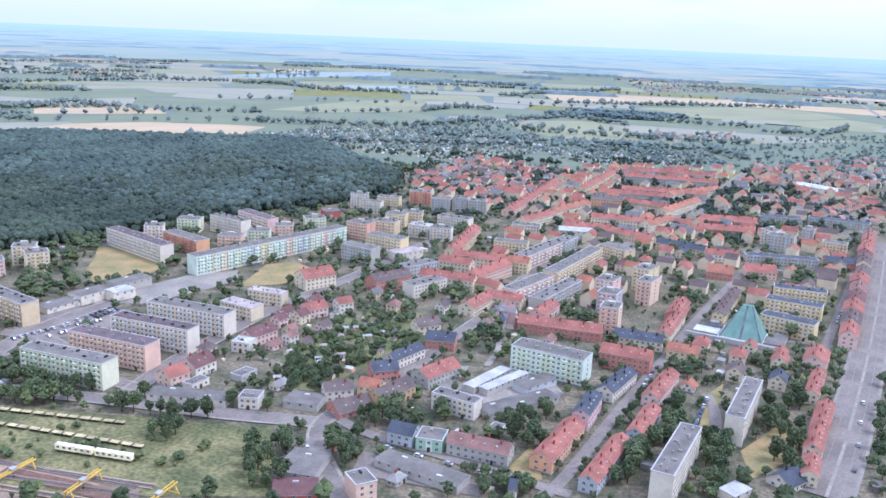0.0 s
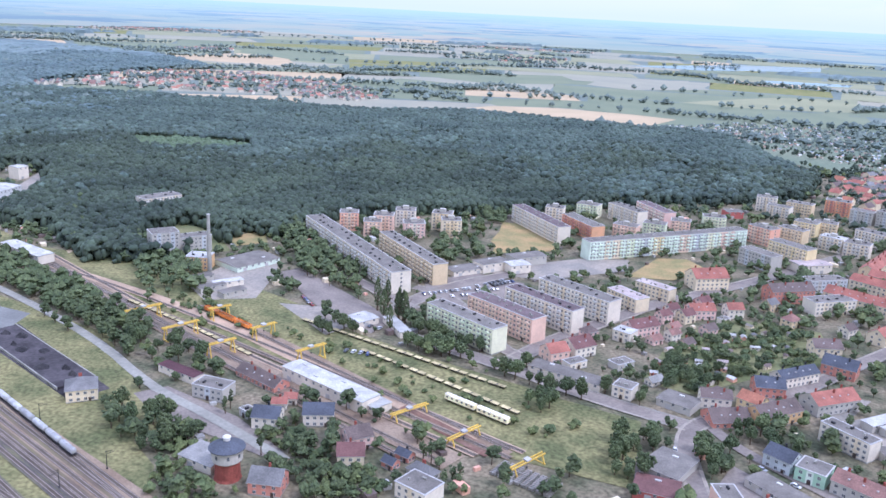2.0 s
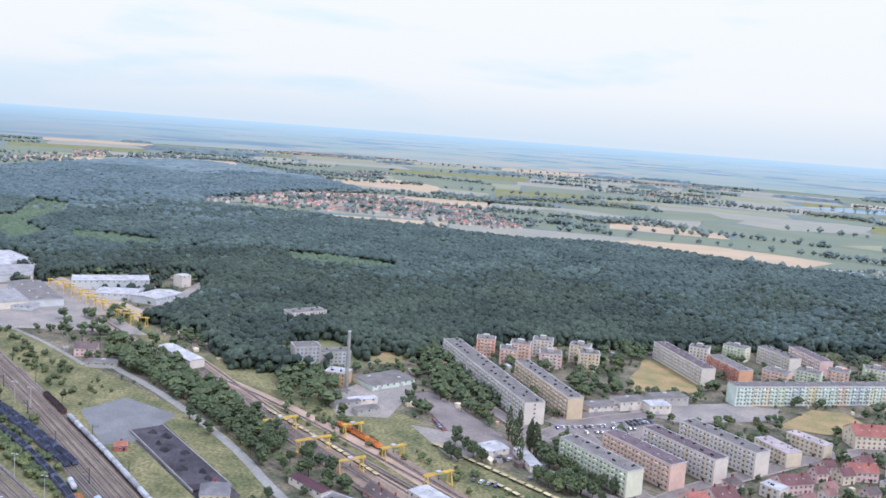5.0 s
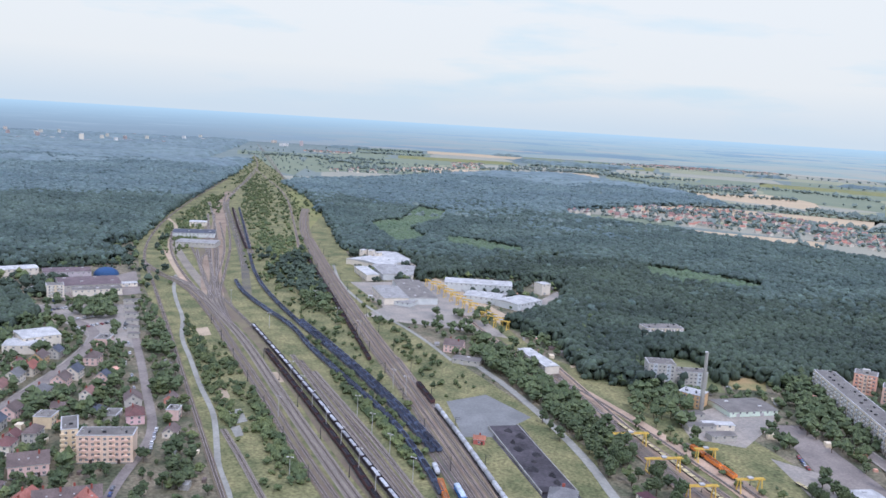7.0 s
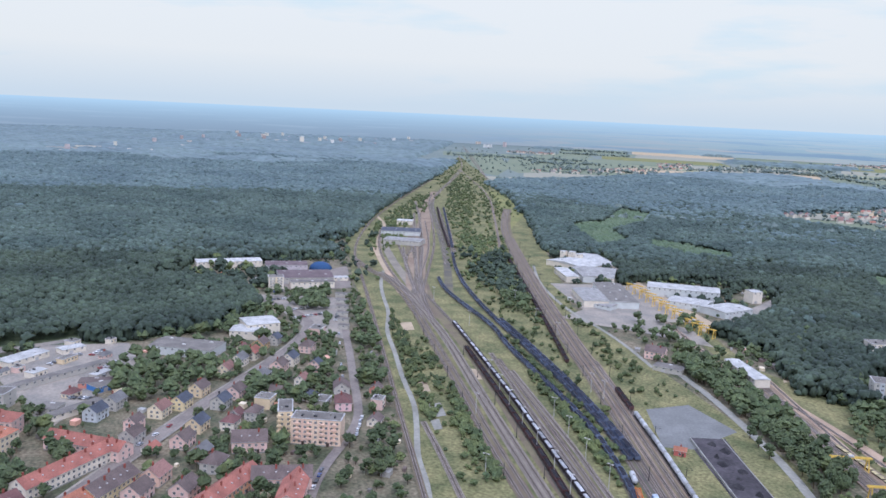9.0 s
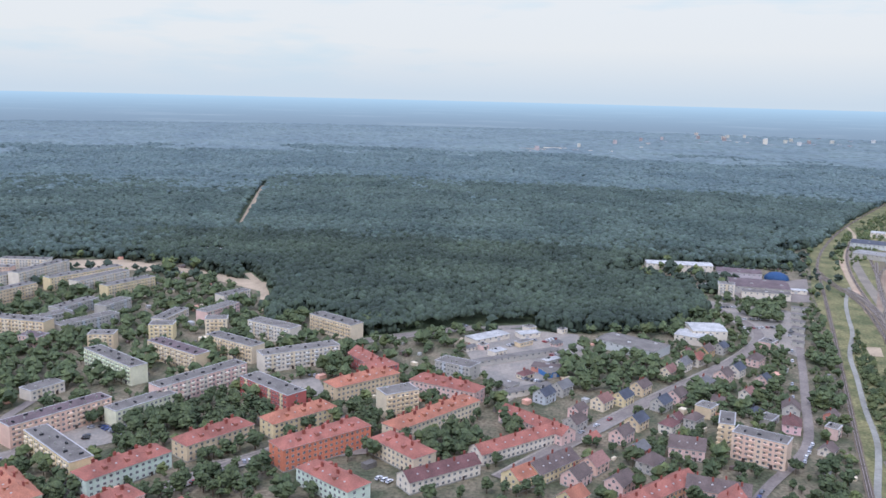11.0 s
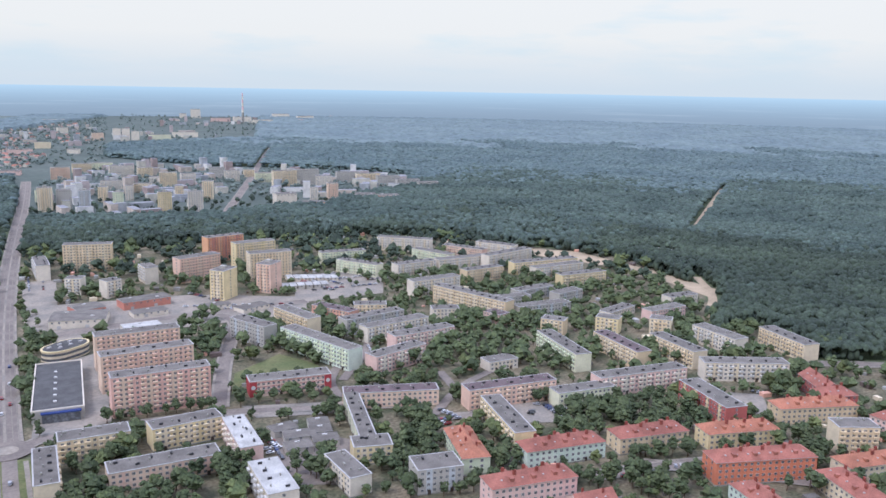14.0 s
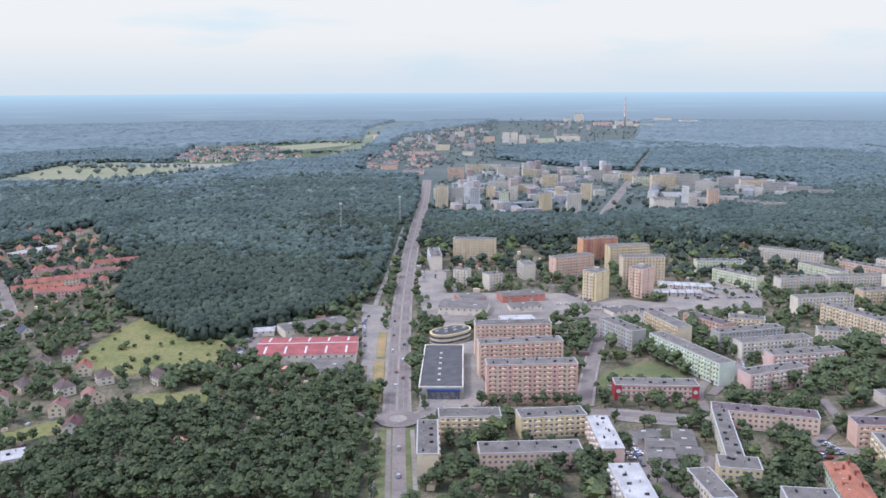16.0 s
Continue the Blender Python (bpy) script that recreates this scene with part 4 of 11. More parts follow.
def pieces(name, rows, parent, near, mat=None, size=(1, 1, 1)):
    """Windows (mat None) or boxes at rows x, y, z, turn of a thing: one by one on near buildings, else joined."""
    if not rows:
        return
    if near and budget.get(name, 0) >= len(rows):
        budget[name] -= len(rows)
        me = WIN_MESH if mat is None else box_mesh(name, mat, size)
        for x, y, z, turn in rows:
            ob = new(name, me)
            ob.parent = parent
            ob.location, ob.rotation_euler = (x, y, z), (0, 0, turn)
        return
    scale = (1.45, 1, 1.4) if mat is None else size
    places = [(x, y, z, turn, *scale) for x, y, z, turn in rows]
    v, f = spread((WIN_V, WIN_F) if mat is None else (UNIT, UNIT_F), places)
    me = array_mesh(name, v, f, [FRAME, GLASS] if mat is None else [mat], np.tile(WIN_M, len(places)) if mat is None else None)
    ob = new(name + "_row", me)
    ob.parent = parent
    tagged(ob, kind="stuff")


def window_rows(L, W, n, storey, first, step, ends=0, skip=()):
    rows = []
    cols = max(1, int((L - 1.2) / step))
    for k in range(n):
        z = first + k * storey
        for i in range(cols):
            x = (i - (cols - 1) / 2) * (L - 1.2) / cols
            if i % 7 in skip:
                continue
            rows += [(x, -W / 2, z, 0.0), (-x, W / 2, z, math.pi)]
        for i in range(ends):
            y = (i - (ends - 1) / 2) * W / max(ends, 1) * 0.8
            rows += [(-L / 2, y, z, -math.pi / 2), (L / 2, y, z, math.pi / 2)]
    return rows


PLAIN = {"white": "cream", "mint": "lime", "peach_lilac": "peach", "beige": "cream", "cream": "beige", "salmon": "peach", "yellow": "cream", "rose": "white", "lemon": "lime", "orange": "brick", "vermilion": "brick", "peach": "salmon", "grey": "bluegrey", "red": "yellow", "pink": "rose", "terracotta": "peach", "lime": "lemon", "lilac": "rose", "bluegrey": "grey", "pastel": "mint", "school": "school", "brick": "red", "sand": "cream", "green": "mint", "steel": "grey", "steel_blue": "grey", "blue": "grey"}
WORD = {"vermilion": "orange-red", "peach_lilac": "peach", "bluegrey": "blue-grey", "pastel": "many-coloured pastel", "school": "pink", "steel_blue": "steel-blue"}
ROOF_WORD = {"vermilion": "orange-red", "bitumen": "grey bitumen", "membrane": "white membrane", "slate": "dark slate-grey", "roof_brown": "brown-grey", "roof_pale": "pale pink", "roof_wine": "dark wine-red metal", "roof_red": "bright red sheet", "roof_sky": "pale blue-grey sheet"}


def roof_word(roof):
    return ROOF_WORD.get(roof, roof.split("_")[-1] + " tiled")


def flat_roof(b, L, W, h, roof, chimneys=True, near=False, rise=0.0):
    s = Shape()
    s.box(-L / 2 - 0.25, L / 2 + 0.25, -W / 2 - 0.25, W / 2 + 0.25, h, h + 0.22, 0)
    s.box(-L / 2 + 0.4, L / 2 - 0.4, -W / 2 + 0.4, W / 2 - 0.4, h + 0.1, h + 0.26 + rise, 1)
    b = part("roof", s, [TRIM, roof_skin(roof)], b)
    if chimneys:
        count = max(1, int(L / 8))
        rows = [((i + 0.5) / count * L - L / 2 + rng.uniform(-1, 1), rng.choice((-0.18, 0.2)) * W, h + 0.28 + rise, rng.choice((0.0, 1.5708))) for i in range(count)]
        pieces("vent", rows, b, near, DARK if rng.random() < 0.6 else CONCRETE, (1.9, 0.8, 0.9))
        rows = [((i + 0.25) / count * L - L / 2, rng.uniform(-0.3, 0.3) * W, h + 0.28 + rise, 0.0) for i in range(count)]
        pieces("chimney", rows, b, near, CONCRETE, (0.8, 0.6, 1.1))


def foundation(b, L, W, name="plinth"):
    s = Shape()
    s.box(-L / 2 - 0.06, L / 2 + 0.06, -W / 2 - 0.06, W / 2 + 0.06, -0.3, 0.7)
    part(name, s, CONCRETE, b)


def slab(x, y, turn, L, W, n, wall, roof):
    """A flat-roofed block of flats with stair bays and balconies."""
    FOOT.append((x, y, turn, L, W))
    far = math.hypot(x, y)
    near = far < 470
    h = n * 2.8 + 1.0 + 0.03 * (len(FOOT) % 11)
    b = empty("apartment_block", x, y, turn)
    tagged(b, f"{WORD.get(wall, wall)} plastered block of flats, {n} storeys, {roof_word(roof)} roof", "apartment block")
    if wall == "pastel":
        hues = ("mint", "cream", "lime", "bluegrey", "yellow", "mint", "peach", "bluegrey", "lemon", "salmon", "mint")
        for i, hue in enumerate(hues):
            s = Shape()
            s.box(-L / 2 + i * L / len(hues), -L / 2 + (i + 1) * L / len(hues), -W / 2 - 0.02 * (i % 2), W / 2 + 0.02 * (i % 2), 0, h - 0.01 * (i % 2))
            part("wall", s, wall_paint(hue), b)
    else:
        s = Shape()
        s.box(-L / 2, L / 2, -W / 2, W / 2, 0, h)
        part("wall", s, wall_paint(wall), b)
    if near:
        foundation(b, L, W)
    flat_roof(b, L, W, h, roof, far < 1000, near)
    if far > 2400:
        return b
    bays = max(1, round(L / 13))
    trim = wall_paint(PLAIN.get(wall, "grey"))
    if far < 1100:
        rows = [((i + 0.5) / bays * L - L / 2, side * (W / 2 - 0.06), 0.02, 0.0) for i in range(bays) for side in (-1, 1)]
        pieces("stair_bay", rows, b, near, trim, (3.0, 0.2, h - 0.04))
    pieces("window", window_rows(L, W, n, 2.8, 1.5, 2.9, 1 if W > 13 else 0), b, near)
    if n >= 4 and W >= 10 and wall not in ("red", "grey"):
        rows = []
        for k in range(1, n):
            for i in range(bays):
                cx = (i + 0.5) / bays * L - L / 2
                rows += [(cx + 3.3, -W / 2 - 0.55, 0.9 + k * 2.8, 0.0), (cx - 3.3, -W / 2 - 0.55, 0.9 + k * 2.8, 0.0)]
        pieces("balcony", rows, b, near, trim if wall != "white" else FRAME, (2.8, 1.1, 1.0))
    rows = [((i + 0.5) / bays * L - L / 2, -W / 2 - 0.1, 0.05, 0.0) for i in range(bays)] if far < 620 else []
    pieces("entrance_door", rows, b, False, DOOR, (1.6, 0.3, 2.3))
    return b


def point(x, y, turn, L, W, n, wall, roof):
    """A compact tower of flats with corner balconies and a lift house on its roof."""
    b = slab(x, y, turn, L, W, n, wall, roof)
    b.name = "tower_block"
    tagged(b, f"compact {WORD.get(wall, wall)} tower of flats, {n} storeys, flat roof with lift house", "tower block")
    h = n * 2.8 + 1.0
    s = Shape()
    s.box(-2.6, 2.2, -1.8, 2.2, h + 0.2, h + 2.6)
    s.box(-2.8, 2.4, -2.0, 2.4, h + 2.6, h + 2.8)
    part("lift_house", s, wall_paint("grey"), b)
    return b


def hall(x, y, turn, L, W, n, wall, roof):
    """A low shed, shop or works hall with a shallow roof, a window band and gates."""
    FOOT.append((x, y, turn, L, W))
    far = math.hypot(x, y)
    h = n * 2.8 + 1.0 + 0.03 * (len(FOOT) % 11)
    b = empty("hall", x, y, turn)
    tagged(b, f"low {WORD.get(wall, wall)} hall with a {roof_word(roof)} roof", "hall")
    s = Shape()
    s.box(-L / 2, L / 2, -W / 2, W / 2, 0, h)
    part("wall", s, wall_paint(wall), b)
    s = Shape()
    e, top = 0.3, h + W * 0.045
    lx, wy = L / 2 + e, W / 2 + e
    for side in (-1, 1):
        q = [(-lx, side * wy, h + 0.05), (lx, side * wy, h + 0.05), (lx, 0, top), (-lx, 0, top)]
        s.face(q if side < 0 else q[::-1], 0)
        q = [(-lx, side * wy, h - 0.15), (lx, side * wy, h - 0.15), (lx, side * wy, h + 0.05), (-lx, side * wy, h + 0.05)]
        s.face(q if side < 0 else q[::-1], 1)
        q = [(side * lx, -wy, h - 0.15), (side * lx, wy, h - 0.15), (side * lx, wy, h + 0.05), (side * lx, 0, top), (side * lx, -wy, h + 0.05)]
        s.face(q if side > 0 else q[::-1], 1)
    s.face([(-lx, wy, h - 0.15), (lx, wy, h - 0.15), (lx, -wy, h - 0.15), (-lx, -wy, h - 0.15)], 1)
    top = part("roof", s, [roof_skin(roof), TRIM], b)
    if roof == "roof_red":
        slope = W * 0.045 / wy
        for i in range(5):
            for side in (-1, 1):
                s = Shape()
                x0 = (i + 0.5) / 5 * L - L / 2 - 0.7
                ya, yb = side * W * 0.44, side * W * 0.14
                q = [(x0, ya, h + 0.17 + (wy - abs(ya)) * slope), (x0 + 1.4, ya, h + 0.17 + (wy - abs(ya)) * slope), (x0 + 1.4, yb, h + 0.17 + (wy - abs(yb)) * slope), (x0, yb, h + 0.17 + (wy - abs(yb)) * slope)]
                s.face(q if side < 0 else q[::-1])
                part("rooflight", s, FRAME, top, "long white strip of rooflight")
        s = Shape()
        s.box(-lx, lx, -0.6, 0.6, h + W * 0.045 - 0.1, h + W * 0.045 + 0.18)
        part("ridge_vent", s, FRAME, top, "long white ridge")
    cols = int(L / 5)
    rows = [((i + 0.5) / cols * L - L / 2, side * W / 2, h - 1.6 - 0.6 * (n > 1), 0.0 if side < 0 else math.pi) for i in range(cols) for side in (-1, 1)] if cols else []
    pieces("window", rows, b, False)
    if W > 9 and L > 10:
        count = max(1, int(L / 14))
        pieces("gate", [((i + 0.35) / count * L - L / 2, -W / 2 - 0.02, 0.02, 0.0) for i in range(count)], b, False, TRIM, (2.8, 0.14, 2.7))
        rows = [((i + 0.5) / count * L - L / 2, 0.22 * W * (-1) ** i, h + 0.1, 0.0) for i in range(count)]
        pieces("rooflight", rows if roof != "roof_red" else [], top, far < 600, FRAME if roof in ("bitumen", "roof_red") else TRIM, (2.6, 1.1, 0.25 + W * 0.035))
    return b


def store(x, y, turn, L, W, n):
    """A large flat-roofed store: a pale parapet round a dark roof, a row of rooflights and a glazed front."""
    FOOT.append((x, y, turn, L, W))
    h = n * 2.8 + 1.2
    b = empty("store", x, y, turn)
    tagged(b, "large dark-roofed store with a white parapet and blue front", "store")
    s = Shape()
    s.box(-L / 2, L / 2, -W / 2, W / 2, 0, h)
    part("wall", s, wall_paint("grey"), b)
    s = Shape()
    s.box(-L / 2 + 0.6, L / 2 - 0.6, -W / 2 + 0.6, W / 2 - 0.6, h, h + 0.18)
    top = part("roof", s, roof_skin("roof_dark"), b)
    for x0, x1, y0, y1 in ((-L / 2 - 0.1, L / 2 + 0.1, -W / 2 - 0.1, -W / 2 + 0.6), (-L / 2 - 0.1, L / 2 + 0.1, W / 2 - 0.6, W / 2 + 0.1), (-L / 2 - 0.1, -L / 2 + 0.6, -W / 2 + 0.6, W / 2 - 0.6), (L / 2 - 0.6, L / 2 + 0.1, -W / 2 + 0.6, W / 2 - 0.6)):
        s = Shape()
        s.box(x0, x1, y0, y1, h, h + 0.8)
        part("parapet", s, wall_paint("white"), b)
    for i in range(6):
        s = Shape()
        s.box(-L / 2 + (i + 1.2) * L / 8 - 0.9, -L / 2 + (i + 1.2) * L / 8 + 0.9, W * 0.06 - 0.9, W * 0.06 + 0.9, h + 0.18, h + 0.75)
        part("rooflight", s, FRAME, top)
    for e in (-1, 1):
        s = Shape()
        x0, x1 = sorted((e * (L / 2 + 0.05), e * (L / 2 + 2.5)))
        s.box(x0, x1, -W * 0.42, W * 0.30, 0, h - 1.4)
        part("glazed_front", s, GLASS, b, "blue-grey glazed shop front")
        s = Shape()
        s.box(x0 - 0.2, x1 + 0.2, -W * 0.44, W * 0.32, h - 1.4, h - 0.7)
        part("canopy", s, material("store_blue", (0.20, 0.27, 0.48), 0.6, 0.06), b, "dark blue band over the front")
    return b


def rotunda(x, y, turn, L, W):
    """A low shopping house with rounded ends and a dark roof behind a pale parapet."""
    FOOT.append((x, y, turn, L, W))
    b = empty("shopping_house", x, y, turn)
    tagged(b, "low cream shopping house with rounded ends and dark roof", "shop")
    ring = []
    for i in range(32):
        a = math.tau * i / 32
        ring.append((math.copysign(abs(math.cos(a)) ** 0.7, math.cos(a)) * L / 2, math.sin(a) * W / 2))
    h = 7.0

    def drum(grow, z0, z1):
        s = Shape()
        q = [(px * grow, py * grow) for px, py in ring]
        for p, r in zip(q, q[1:] + q[:1]):
            s.face([(*p, z0), (*r, z0), (*r, z1), (*p, z1)])
        s.face([(*p, z1) for p in q])
        return s

    part("wall", drum(1.0, 0, h), wall_paint("cream"), b)
    part("parapet", drum(1.03, h - 0.1, h + 0.7), wall_paint("yellow"), b)
    part("roof", drum(0.94, h + 0.5, h + 0.74), roof_skin("roof_dark"), b)
    for z in (1.0, 4.4):
        part("window_band", drum(1.006, z, z + 1.6), GLASS, b, "dark band of shop windows")
    for i in range(6):
        s = Shape()
        cx, cy = (i - 2.5) * L / 8, (-1) ** i * W * 0.14
        s.box(cx - 1.3, cx + 1.3, cy - 0.8, cy + 0.8, h + 0.74, h + 1.7)
        part("vent", s, TRIM, b)
    return b


def pitched(x, y, turn, L, W, n, wall, roof, hip, name, label, category, steep=0.62, storey=2.9):
    FOOT.append((x, y, turn, L, W))
    far = math.hypot(x, y)
    near = far < 470
    h = n * storey + 0.4 + 0.03 * (len(FOOT) % 11)
    rise = W / 2 * steep
    b = empty(name, x, y, turn)
    tagged(b, label, category)
    s = Shape()
    l, w = L / 2, W / 2
    s.box(-l, l, -w, w, 0, h)
    if not hip:
        for side in (-1, 1):
            tri = [(side * l, -w, h), (side * l, w, h), (side * l, 0, h + rise)]
            s.face(tri if side > 0 else tri[::-1])
    part("wall", s, wall_paint(wall), b)
    s = Shape()
    e = 0.45
    drop = e * steep
    run = min(w * 0.95, l * 0.9) if hip else -e
    t = 0.22
    for side in (-1, 1):
        for lift, flip in ((t, 1), (0.0, -1)):
            q = [(-l - e, side * (w + e), h - drop + lift), (l + e, side * (w + e), h - drop + lift), (l - run, 0, h + rise + lift), (-l + run, 0, h + rise + lift)]
            s.face(q if side * flip < 0 else q[::-1], 0)
        q = [(-l - e, side * (w + e), h - drop), (l + e, side * (w + e), h - drop), (l + e, side * (w + e), h - drop + t), (-l - e, side * (w + e), h - drop + t)]
        s.face(q if side < 0 else q[::-1], 1)
        if hip:
            tri = [(side * (l + e), -w - e, h - drop + t), (side * (l + e), w + e, h - drop + t), (side * (l - run), 0, h + rise + t)]
            s.face(tri if side > 0 else tri[::-1], 0)
            q = [(side * (l + e), -w - e, h - drop), (side * (l + e), w + e, h - drop), (side * (l + e), w + e, h - drop + t), (side * (l + e), -w - e, h - drop + t)]
            s.face(q if side > 0 else q[::-1], 1)
        else:
            for y0 in (-1, 1):
                q = [(side * (l + e), y0 * (w + e), h - drop), (side * (l + e), 0, h + rise), (side * (l + e), 0, h + rise + t), (side * (l + e), y0 * (w + e), h - drop + t)]
                s.face(q if side * y0 < 0 else q[::-1], 1)
    top = part("roof", s, [roof_skin(roof), TRIM], b)
    if near:
        foundation(b, L, W)
    if far > 2400:
        return b
    count = max(1, int(L / 7))
    rows = [((i + 0.5) / count * (L * (0.75 if hip else 0.95)) - L * (0.375 if hip else 0.475) + rng.uniform(-0.6, 0.6), W * 0.13 * (-1) ** i, h + rise * 0.70, 0.0) for i in range(count)]
    pieces("chimney", rows, top, near or far < 560, BRICK if not roof.startswith("slate") else DARK, (1.5, 0.7, rise * 0.30 + 1.3) if hip else (0.9, 0.6, rise * 0.30 + 1.2))
    pieces("window", window_rows(L, W, n, storey, 1.0, 3.1, 2), b, near)
    if not hip and rise > 2.5 and far < 700:
        pieces("attic_window", [(-l, 0, h + 0.4, -math.pi / 2), (l, 0, h + 0.4, math.pi / 2)], b, False)
    if hip and L > 26 and far < 700:
        count = max(2, int(L / 13))
        rows = [((i + 0.5) / count * (L - 10) - (L - 10) / 2, side * W * 0.26, h + rise * 0.30, 0.0) for i in range(count) for side in (-1, 1)]
        pieces("dormer", rows, top, far < 520, roof_skin(roof), (2.0, W * 0.22, 1.6))
    if L > 14 and far < 620:
        count = int(L / 6)
        rows = [((i + 0.5) / count * (L - 6) - (L - 6) / 2, -W * 0.27, h + rise * 0.46 + 0.10, 0.0) for i in range(count)]
        pieces("skylight", rows, top, False, TRIM, (0.8, 0.8, 0.35))
    rows = [] if far > 560 else [(0.25 * L, -w - 0.05, 0.05, 0.0), (-0.3 * L, w + 0.05, 0.05, 0.0)]
    pieces("entrance_door", rows, b, False, DOOR, (1.2, 0.25, 2.2))
    return b


def gabled(x, y, turn, L, W, n, wall, roof):
    return pitched(x, y, turn, L, W, n, wall, roof, False, "terrace_house" if L > 22 else "house", f"{WORD.get(wall, wall)} plastered house with a {roof_word(roof)} gable roof".replace("brick plastered", "red brick"), "house")


def hipped(x, y, turn, L, W, n, wall, roof):
    return pitched(x, y, turn, L, W, n, wall, roof, True, "apartment_house", f"{WORD.get(wall, wall)} apartment house with a {roof_word(roof)} hipped roof and brick chimneys", "apartment house", 0.55)


def house(x, y, turn, L, W, n, wall, roof):
    if roof in ("bitumen", "membrane"):
        return slab(x, y, turn, L, W, n, wall, roof)
    hip = (int(abs(x) * 7 + abs(y) * 3) % 4) == 0
    L, W = L * 0.86, W * 0.84
    return pitched(x, y, turn, L, W, n, wall, roof, hip, "house", f"small {WORD.get(wall, wall)} detached house with a {roof_word(roof)} {'hipped' if hip else 'gable'} roof", "house", 0.74, 2.55)


def school(x, y, turn, L, W, n, wall, roof):
    """A long school with three window bands and red end bays."""
    b = slab(x, y, turn, L, W, n, wall, roof)
    b.name = "school"
    tagged(b, "pink three-storey school with red end bays and a flat grey roof", "school")
    h = n * 2.8 + 1.0
    for side in (-1, 1):
        s = Shape()
        x0, x1 = sorted((side * (L / 2 + 0.08), side * (L / 2 - 4.2)))
        s.box(x0, x1, -W / 2 - 0.12, W / 2 + 0.12, 0.02, h - 0.03)
        part("end_bay", s, material("school_red", (0.66, 0.28, 0.29), 0.8, 0.05), b, "crimson painted end bay")
        ring = Shape()
        ring.tube([(1.3, 0.0), (1.3, 0.08)], 20)
        for i, v in enumerate(ring.v):
            ring.v[i] = (v[0] + side * (L / 2 - 2.1), -W / 2 - 0.13 - v[2], v[1] + h * 0.62)
        part("emblem", ring, FRAME, b, "round white emblem")
        for floor in range(n):
            s = Shape()
            y0, y1 = sorted((side * (W / 2 + 0.02), side * (W / 2 + 0.1)))
            s.box(-L / 2 + 4.3, L / 2 - 4.3, y0, y1, floor * 2.8 + 3.02, floor * 2.8 + 3.3)
            part("painted_band", s, material("school_red", (0.66, 0.28, 0.29), 0.8, 0.05), b, "dull red painted band")
    return b


def dock(x, y, turn, L, W, n, wall, roof):
    """A raised coal-loading platform with a retaining edge and heaps."""
    FOOT.append((x, y, turn, L, W))
    d = empty("loading_platform", x, y, turn)
    tagged(d, "long black coal-loading platform with a concrete edge", "platform")
    s = Shape()
    s.box(-L / 2, L / 2, -W / 2, W / 2, 0, 1.5)
    part("platform", s, LAND["coal"], d)
    for side in (-1, 1):
        s = Shape()
        y0, y1 = sorted((side * (W / 2 - 0.4), side * (W / 2 + 0.15)))
        s.box(-L / 2 - 0.1, L / 2 + 0.1, y0, y1, 0, 1.7)
        part("edge", s, CONCRETE, d)
    heap = material("coal_heap", (0.17, 0.165, 0.175), 0.95, 0.35, 0.2, 1.5, bump=0.6, rgb2=(0.26, 0.25, 0.255))
    for i in range(9):
        s = Shape()
        wide = 3.2 + 1.3 * math.sin(i * 2.3)
        s.tube([(wide, 1.5), (wide * 0.62, 2.4), (wide * 0.2, 3.2 + 0.4 * math.sin(i))], 11)
        s.v = [(vx * (1 + 0.3 * math.sin(i + vy)) + (i - 4) * L / 10, vy * 0.8 + math.sin(i * 1.9) * W * 0.26, vz) for vx, vy, vz in s.v]
        part("coal_heap", s, heap, d)
    return d

# ---- trees ----
def ico():
    g = (1 + 5 ** 0.5) / 2
    v = np.array([(-1, g, 0), (1, g, 0), (-1, -g, 0), (1, -g, 0), (0, -1, g), (0, 1, g), (0, -1, -g), (0, 1, -g), (g, 0, -1), (g, 0, 1), (-g, 0, -1), (-g, 0, 1)], dtype=float)
    f = np.array([(0, 11, 5), (0, 5, 1), (0, 1, 7), (0, 7, 10), (0, 10, 11), (1, 5, 9), (5, 11, 4), (11, 10, 2), (10, 7, 6), (7, 1, 8), (3, 9, 4), (3, 4, 2), (3, 2, 6), (3, 6, 8), (3, 8, 9), (4, 9, 5), (2, 4, 11), (6, 2, 10), (8, 6, 7), (9, 8, 1)])
    return v / np.linalg.norm(v[0]), f


ICO = ico()
# crowns of the woods are seen from above: no underside
TUFT = (np.array([(1, 0, 0), (0, 1, 0), (-1, 0, 0), (0, -1, 0), (0, 0, 1.0)]), np.array([(0, 1, 4), (1, 2, 4), (2, 3, 4), (3, 0, 4)]))
DOME = (ICO[0], np.array([f for f in ICO[1] if ICO[0][f][:, 2].mean() > -0.42]))
OCTA = (np.array([(1, 0, 0), (0, 1, 0), (-1, 0, 0), (0, -1, 0), (0, 0, 1), (0, 0, -1)], dtype=float), np.array([(0, 1, 4), (1, 2, 4), (2, 3, 4), (3, 0, 4), (1, 0, 5), (2, 1, 5), (3, 2, 5), (0, 3, 5)]))


